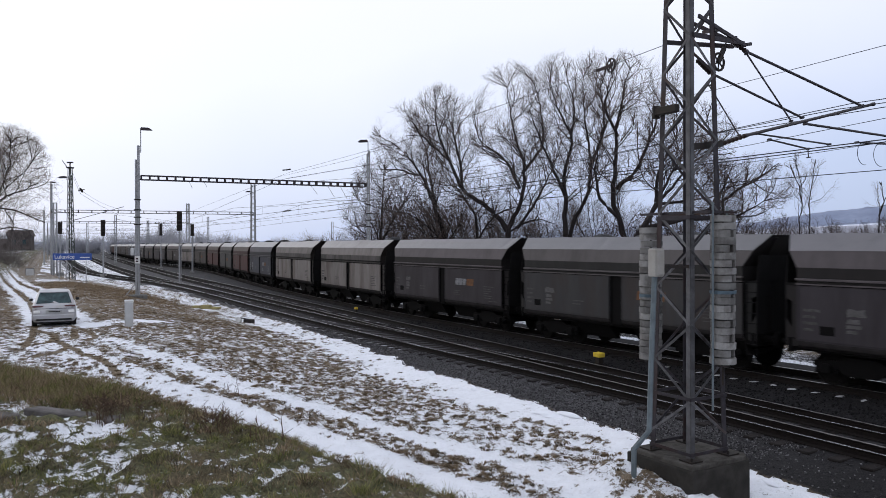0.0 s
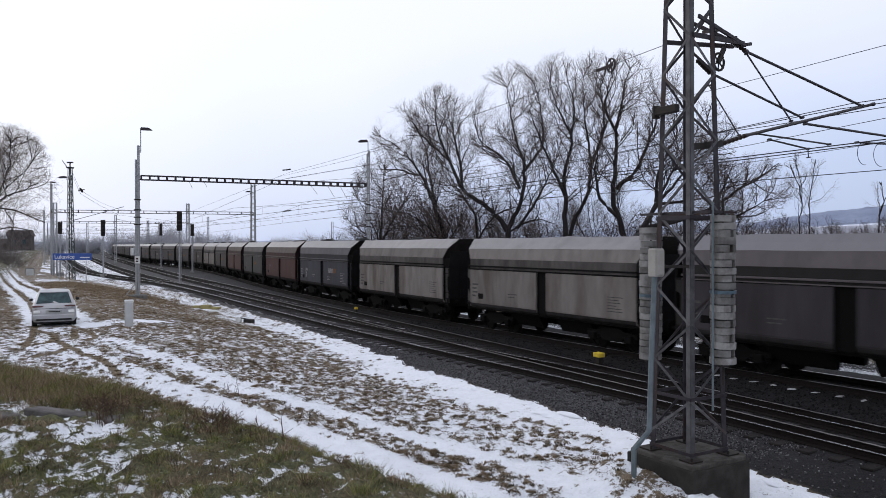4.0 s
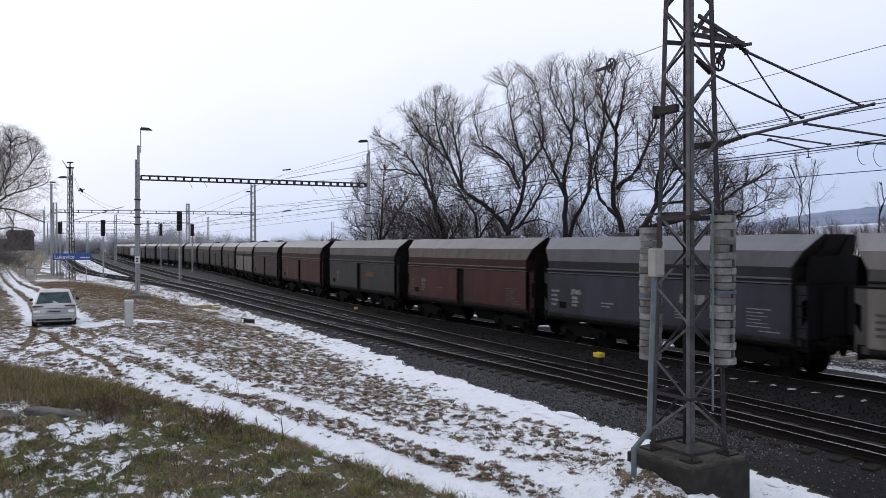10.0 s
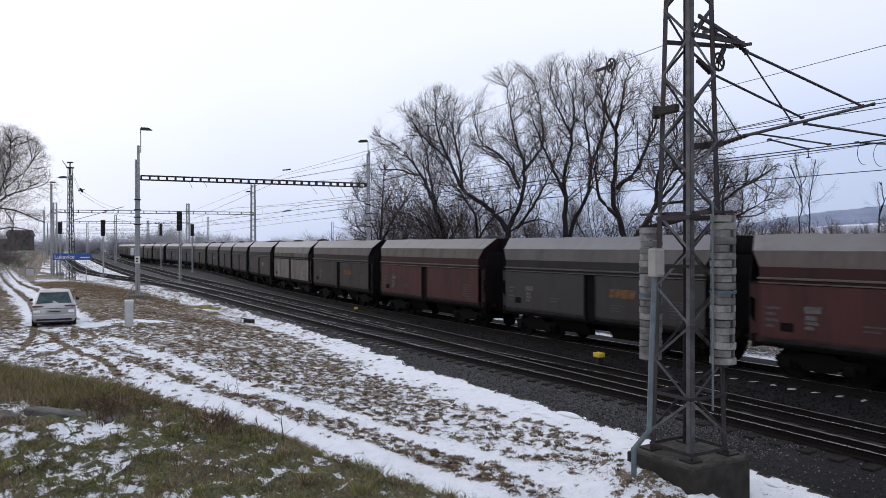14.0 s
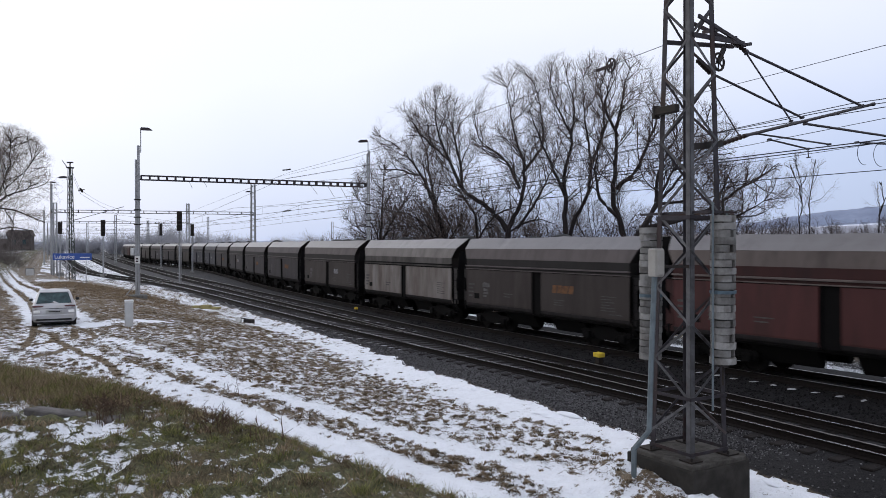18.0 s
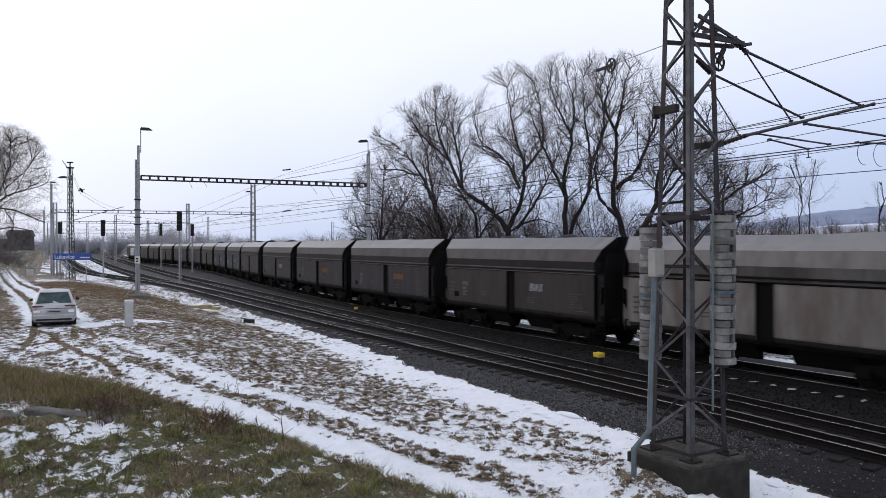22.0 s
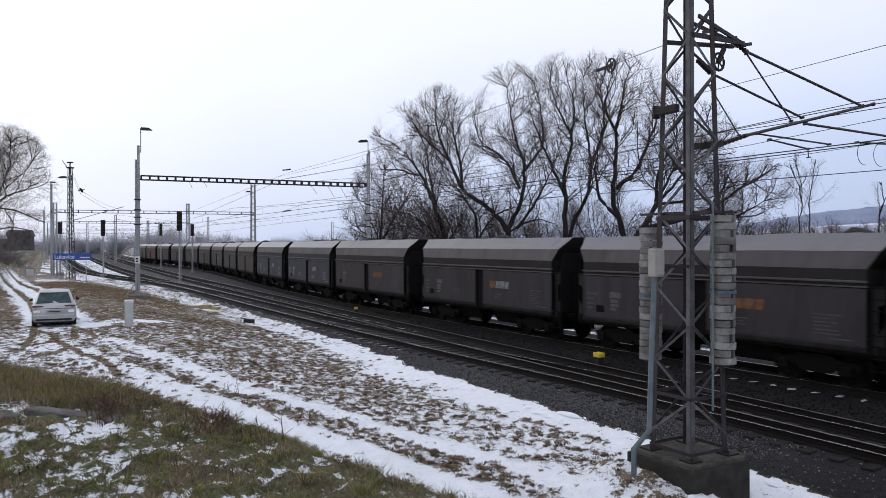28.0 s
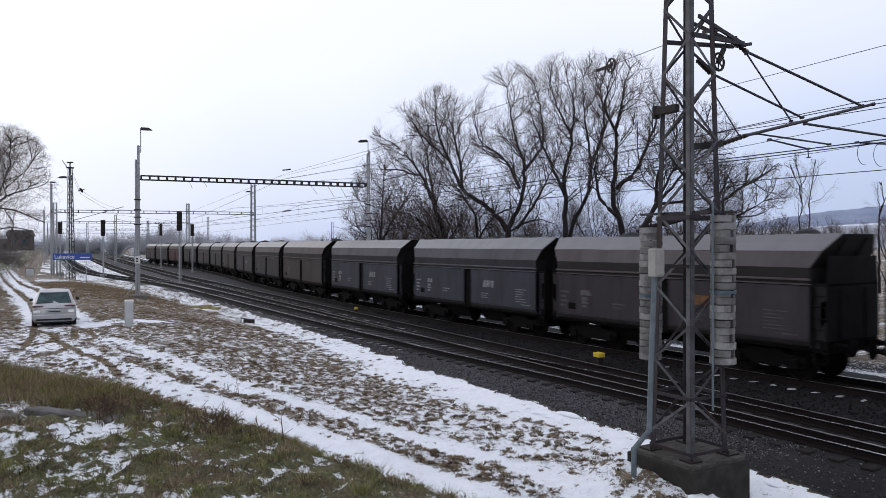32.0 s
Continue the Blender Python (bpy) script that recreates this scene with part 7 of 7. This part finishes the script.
def blades(rnd, vs, fs, x, y, z, n, h, w, lean, wide=0.05):
    for _ in range(n):
        a, b = rnd.uniform(0, 6.283), rnd.uniform(0, 6.283)
        r = rnd.uniform(0, wide)
        px, py = x + r * math.cos(b), y + r * math.sin(b)
        k = h * rnd.uniform(0.45, 1.15)
        l = k * lean * rnd.uniform(0.3, 1.5)
        ox, oy = math.cos(a) * w, math.sin(a) * w
        tx, ty = math.cos(b) * l, math.sin(b) * l
        i = len(vs)
        vs += [(px - ox, py - oy, z - 0.01), (px + ox, py + oy, z - 0.01), (px + tx * 0.5 + ox * 0.7, py + ty * 0.5 + oy * 0.7, z + k * 0.62), (px + tx * 0.5 - ox * 0.7, py + ty * 0.5 - oy * 0.7, z + k * 0.62), (px + tx, py + ty, z + k * 0.9)]
        fs += [(i, i + 1, i + 2, i + 3), (i + 3, i + 2, i + 4)]


def bank_grass():
    rnd = random.Random(5)
    vs, fs, dv, df = [], [], [], []

    def dry(x, y, u):
        return noise.noise((x * 0.6, y * 0.6, 4.0)) + 0.3 * rnd.gauss(0, 1) > 0.16 - 0.3 * smooth(7, 12, u)
    # short turf
    for _ in range(26000):
        u, v = rnd.uniform(1.5, 15.5), rnd.uniform(-7.5, 4.5)
        x, y = xy(u, v)
        if y < 3.2 or abs(x) > y * 0.75 + 0.5:
            continue
        s, g, b = cover_at(x, y)
        if b < 0.35 or s > 0.50 or (x < -3.2 and 7.33 < y < 7.93):
            continue
        crest_v = float(np.interp(u, (3, 5, 8, 12), (2.6, 2.1, 1.3, -0.4))) - 0.4
        tall = 0.028 + 0.035 * smooth(6.5, 9.0, u) * smooth(1.2, 0.1, abs(v - crest_v))
        blades(rnd, *((dv, df) if dry(x, y, u) else (vs, fs)), x, y, height(x, y), 9, tall, 0.0024, 1.2, 0.07)
    # tussocks on the lumps, each of one shade
    kv, kf = [], []
    for _ in range(16000):
        u, v = rnd.uniform(1.5, 13.0), rnd.uniform(-7.0, 4.2)
        x, y = xy(u, v)
        if y < 3.2 or abs(x) > y * 0.75 + 0.5:
            continue
        s, g, b = cover_at(x, y)
        if b < 0.4 or (x < -3.2 and 7.33 < y < 7.93) or lumps_at(x, y) < 0.10 + 0.2 * rnd.random() or s > 0.48:
            continue
        pick = rnd.random()
        to = (kv, kf) if pick < 0.34 else (dv, df) if pick < (0.54 if u < 8 else 0.74) else (vs, fs)
        blades(rnd, *to, x, y, height(x, y) - 0.005, 30, rnd.uniform(0.04, 0.095), 0.0020, 1.2, 0.06)
    # tall soft tussocks along the back of the bank, behind the slabs
    for _ in range(2300):
        x = rnd.uniform(-7.5, -1.2)
        y = float(np.interp(x, (-7.5, -4.6, -3.6, -2.2, -0.5, 0.6), (10.6, 9.2, 8.6, 7.7, 6.9, 6.2))) + rnd.gauss(0, 0.42)
        if y < 7.98 and x < -3.2:
            continue
        u, v = uv_of(x, y)
        k = smooth(-2.6, -4.6, x)
        if cover_at(x, y)[2] < 0.15 or rnd.random() > 0.25 + 0.75 * k:
            continue
        pick = rnd.random() + 0.25 * noise.noise((x * 1.4, y * 1.4, 2.0))
        to = (kv, kf) if pick < 0.05 else (dv, df) if pick < 0.64 else (vs, fs)
        blades(rnd, *to, x, y, height(x, y) - 0.01, 34, rnd.uniform(0.05, 0.08) + 0.15 * k * rnd.random(), 0.0022, 0.7, 0.09)
    tagged(new("grass", raw("grass", kv, kf, M_TUFTDARK)), "dark dead grass tussocks on the bank", "grass", kind="stuff")
    tagged(new("grass", raw("grass", vs, fs, M_GRASSGREEN)), "green winter grass tufts on the bank", "grass", kind="stuff")
    tagged(new("grass", raw("grass", dv, df, M_GRASSDRY)), "straw-coloured dry grass on the bank", "grass", kind="stuff")


def meadow_grass():
    rnd = random.Random(6)
    vs, fs, kv, kf, cv, cf = [], [], [], [], [], []
    # loose dry blades farther off
    for _ in range(18000):
        u = 11 + 60 * rnd.random() ** 1.5
        v = rnd.uniform(-6, 11.5)
        x, y = xy(u, v)
        if abs(x) > y * 0.66 + 0.5:
            continue
        s, g, b = cover_at(x, y)
        if b > 0.3 or g > 0.3 or s > 0.48:
            continue
        blades(rnd, vs, fs, x, y, height(x, y), 9, 0.035 + 0.05 * max(0, lumps_at(x, y)) + 0.06 * smooth(35, 60, u), 0.005 + 0.010 * smooth(30, 60, u), 1.2, 0.09 + 0.12 * smooth(30, 60, u))
    # clods of short grass standing through the snow, each of one shade
    for _ in range(44000):
        u = 6.5 + 34 * rnd.random() ** 1.5
        v = rnd.uniform(-3, 11.5)
        x, y = xy(u, v)
        if abs(x) > y * 0.66 + 0.5:
            continue
        s, g, b = cover_at(x, y)
        if b > 0.3 or g > 0.3 or s > 0.55 + 0.02 * rnd.gauss(0, 1) or lumps_at(x, y) < 0.25 * rnd.random() or (x > 1.6 and y < 14 and rnd.random() < 0.55):
            continue
        pick = rnd.random()
        to = (kv, kf) if pick < 0.20 else (vs, fs) if pick < 0.42 else (cv, cf)
        blades(rnd, *to, x, y, height(x, y) - 0.008, 26, rnd.uniform(0.024, 0.05), 0.0062, 0.9, rnd.uniform(0.05, 0.09))
    tagged(new("grass", raw("grass", vs, fs, M_GRASSDRY)), "brown dry grass poking through the thin snow", "grass", kind="stuff")
    tagged(new("grass", raw("grass", cv, cf, M_CLOD)), "olive-brown grass clods in the thin snow", "grass", kind="stuff")
    tagged(new("grass", raw("grass", kv, kf, M_TUFTDARK)), "dark dead grass tussocks in the thin snow", "grass", kind="stuff")


bank_grass()
meadow_grass()


def stones():
    rnd = random.Random(9)
    octa = [(1, 0, 0), (-1, 0, 0), (0, 1, 0), (0, -1, 0), (0, 0, 1), (0, 0, -1)]
    tri = [(0, 2, 4), (2, 1, 4), (1, 3, 4), (3, 0, 4), (2, 0, 5), (1, 2, 5), (3, 1, 5), (0, 3, 5)]
    vs, fs, dark_v, dark_f = [], [], [], []
    for n in range(32000):
        if n == 22000:
            vs, fs, dark_v, dark_f = dark_v, dark_f, vs, fs
        u = 5 + 30 * rnd.random() ** 1.6
        e = edge_v(u)
        v = e - 0.04 + (T2_v(u) - 0.80 - e) * rnd.random() ** 1.1
        if n >= 22000:
            v = rnd.uniform(T2_v(u) + 0.8, T0_v(u) - 0.8)
        elif u < 9.5 and rnd.random() < 0.85:
            continue
        x, y = xy(u, v)
        if abs(x) > y * 0.66 + 1:
            continue
        r = rnd.uniform(0.009, 0.026) * (1.5 if n >= 22000 else 1.0)
        z = height(x, y)
        i = len(vs)
        m = Euler((rnd.uniform(0, 6), rnd.uniform(0, 6), rnd.uniform(0, 6))).to_matrix()
        for p in octa:
            q = m @ Vector((p[0] * rnd.uniform(0.7, 1.3), p[1] * rnd.uniform(0.7, 1.2), p[2] * rnd.uniform(0.55, 1.0))) * r
            vs.append((x + q.x, y + q.y, z + r * 0.35 + q.z))
        fs += [(a + i, b + i, c + i) for a, b, c in tri]
    vs, fs, dark_v, dark_f = dark_v, dark_f, vs, fs
    tagged(new("ballast_stones", raw("ballast_stones", dark_v, dark_f, M_STONEDARK)), "dark ballast stones between the tracks", "gravel", kind="stuff")
    tagged(new("ballast_stones", raw("ballast_stones", vs, fs, M_STONE)), "loose grey ballast stones beside the rails", "gravel", kind="stuff")


stones()


def snow_lumps():
    """Low crusts of snow left on sleeper ends and along the ballast edge."""
    rnd = random.Random(12)
    vs, fs = [], []

    def lump(x, y, z, rx, ry, h, turn):
        i, n = len(vs), 9
        c, s = math.cos(turn), math.sin(turn)
        for ring, (k, zz) in enumerate(((1.0, -0.02), (0.75, 0.7), (0.35, 1.0))):
            for j in range(n):
                a = 2 * math.pi * j / n
                r = k * rnd.uniform(0.8, 1.15)
                p, q = math.cos(a) * rx * r, math.sin(a) * ry * r
                vs.append((x + p * c - q * s, y + p * s + q * c, z + h * zz))
        for ring in range(2):
            for j in range(n):
                k = (j + 1) % n
                fs.append((i + ring * n + j, i + ring * n + k, i + (ring + 1) * n + k, i + (ring + 1) * n + j))
        fs.append(tuple(i + 2 * n + j for j in range(n)))
    for fv, u0, u1, off, chance in ((T0_v, 6, 18, -1.32, 0.7), (T2_v, 25, 44, -1.30, 0.75), (T2_v, 44, 75, -1.30, 0.5), (T1_v, 30, 80, 0.30, 0.8), (T1_v, 33, 80, -0.35, 0.75), (T2_v, 33, 62, 0.35, 0.4)):
        u = u0
        while u < u1:
            if rnd.random() < chance:
                x, y = xy(u, fv(u) + off + rnd.uniform(-0.08, 0.08))
                lump(x, y, -0.175, rnd.uniform(0.08, 0.17) * (1.35 if fv is T0_v else 1.0), rnd.uniform(0.03, 0.06) * (1.8 if fv is T0_v else 1.0), 0.012, radians(28) + rnd.uniform(-0.25, 0.25))
            u += 0.62
    tagged(new("sleeper_snow", raw("sleeper_snow", vs, fs, M_SLEEPSNOW, smooth_faces=True)), "grey dirty snow left on sleeper ends", "snow", kind="stuff")
    vs.clear()
    fs.clear()
    for _ in range(16):
        u = 8 + 55 * rnd.random()
        v = edge_v(u) - abs(rnd.gauss(0, 0.25)) + 0.05
        x, y = xy(u, v)
        lump(x, y, height(x, y) - 0.01, rnd.uniform(0.12, 0.45), rnd.uniform(0.08, 0.2), rnd.uniform(0.03, 0.06), -A0 + 3.14 + rnd.uniform(-0.5, 0.5))
    tagged(new("snow_crust", raw("snow_crust", vs, fs, M_SNOW, smooth_faces=True)), "crusts of old snow along the ballast edge", "snow", kind="stuff")


snow_lumps()

# ---- sleepers ----
bm = bm_new()
box(bm, -0.12, 0.12, -1.25, 1.25, -0.20, 0.0, 0.018)
SLEEPER = mesh_of("sleeper", bm, M_SLEEPER)


def sleeper_spots(fv, u0, u1):
    u = u0
    while u < u1:
        (x, y), (x2, y2) = xy(u, fv(u)), xy(u + 0.3, fv(u + 0.3))
        yield Matrix.Translation((x, y, -0.172)) @ Matrix.Rotation(math.atan2(y2 - y, x2 - x), 4, "Z")
        u += 0.62


for (th, fv, u0, u1), (near, far) in zip(TRACKS, ((5, 75), (5, 100), (5, 100), (66, 120))):
    n = 0
    rest_v, rest_f = [], []
    for m in sleeper_spots(fv, max(u0, near), min(u1, 260)):
        if n < 150:
            so = new("sleeper", SLEEPER)
            so.parent = th
            so.matrix_basis = m
        else:
            i = len(rest_v)
            for dx, dy, dz in ((-0.12, -1.25, -0.1), (0.12, -1.25, -0.1), (0.12, 1.25, -0.1), (-0.12, 1.25, -0.1), (-0.12, -1.25, 0), (0.12, -1.25, 0), (0.12, 1.25, 0), (-0.12, 1.25, 0)):
                rest_v.append(tuple(m @ Vector((dx, dy, dz))))
            rest_f += [(i + 4, i + 5, i + 6, i + 7), (i, i + 1, i + 5, i + 4), (i + 1, i + 2, i + 6, i + 5), (i + 2, i + 3, i + 7, i + 6), (i + 3, i, i + 4, i + 7)]
        n += 1
    if rest_v:
        tagged(part("far_sleepers", raw("far_sleepers", rest_v, rest_f, M_SLEEPER), None, th), kind="stuff")


def motions():
    times = [0.5 * i for i in range(65)]
    for ob, s in TRAIN:
        walk(ob, [(t, wagon_pose(s + travelled(t))) for t in times])
    turns = [0.1 * i for i in range(321)]
    base = travelled(0)
    for ob, x in WHEELS:
        walk(ob, [(t, Matrix.Translation((x, 0, WHEEL_R)) @ Matrix.Rotation((travelled(t) - base) / WHEEL_R, 4, "Y")) for t in turns])


motions()
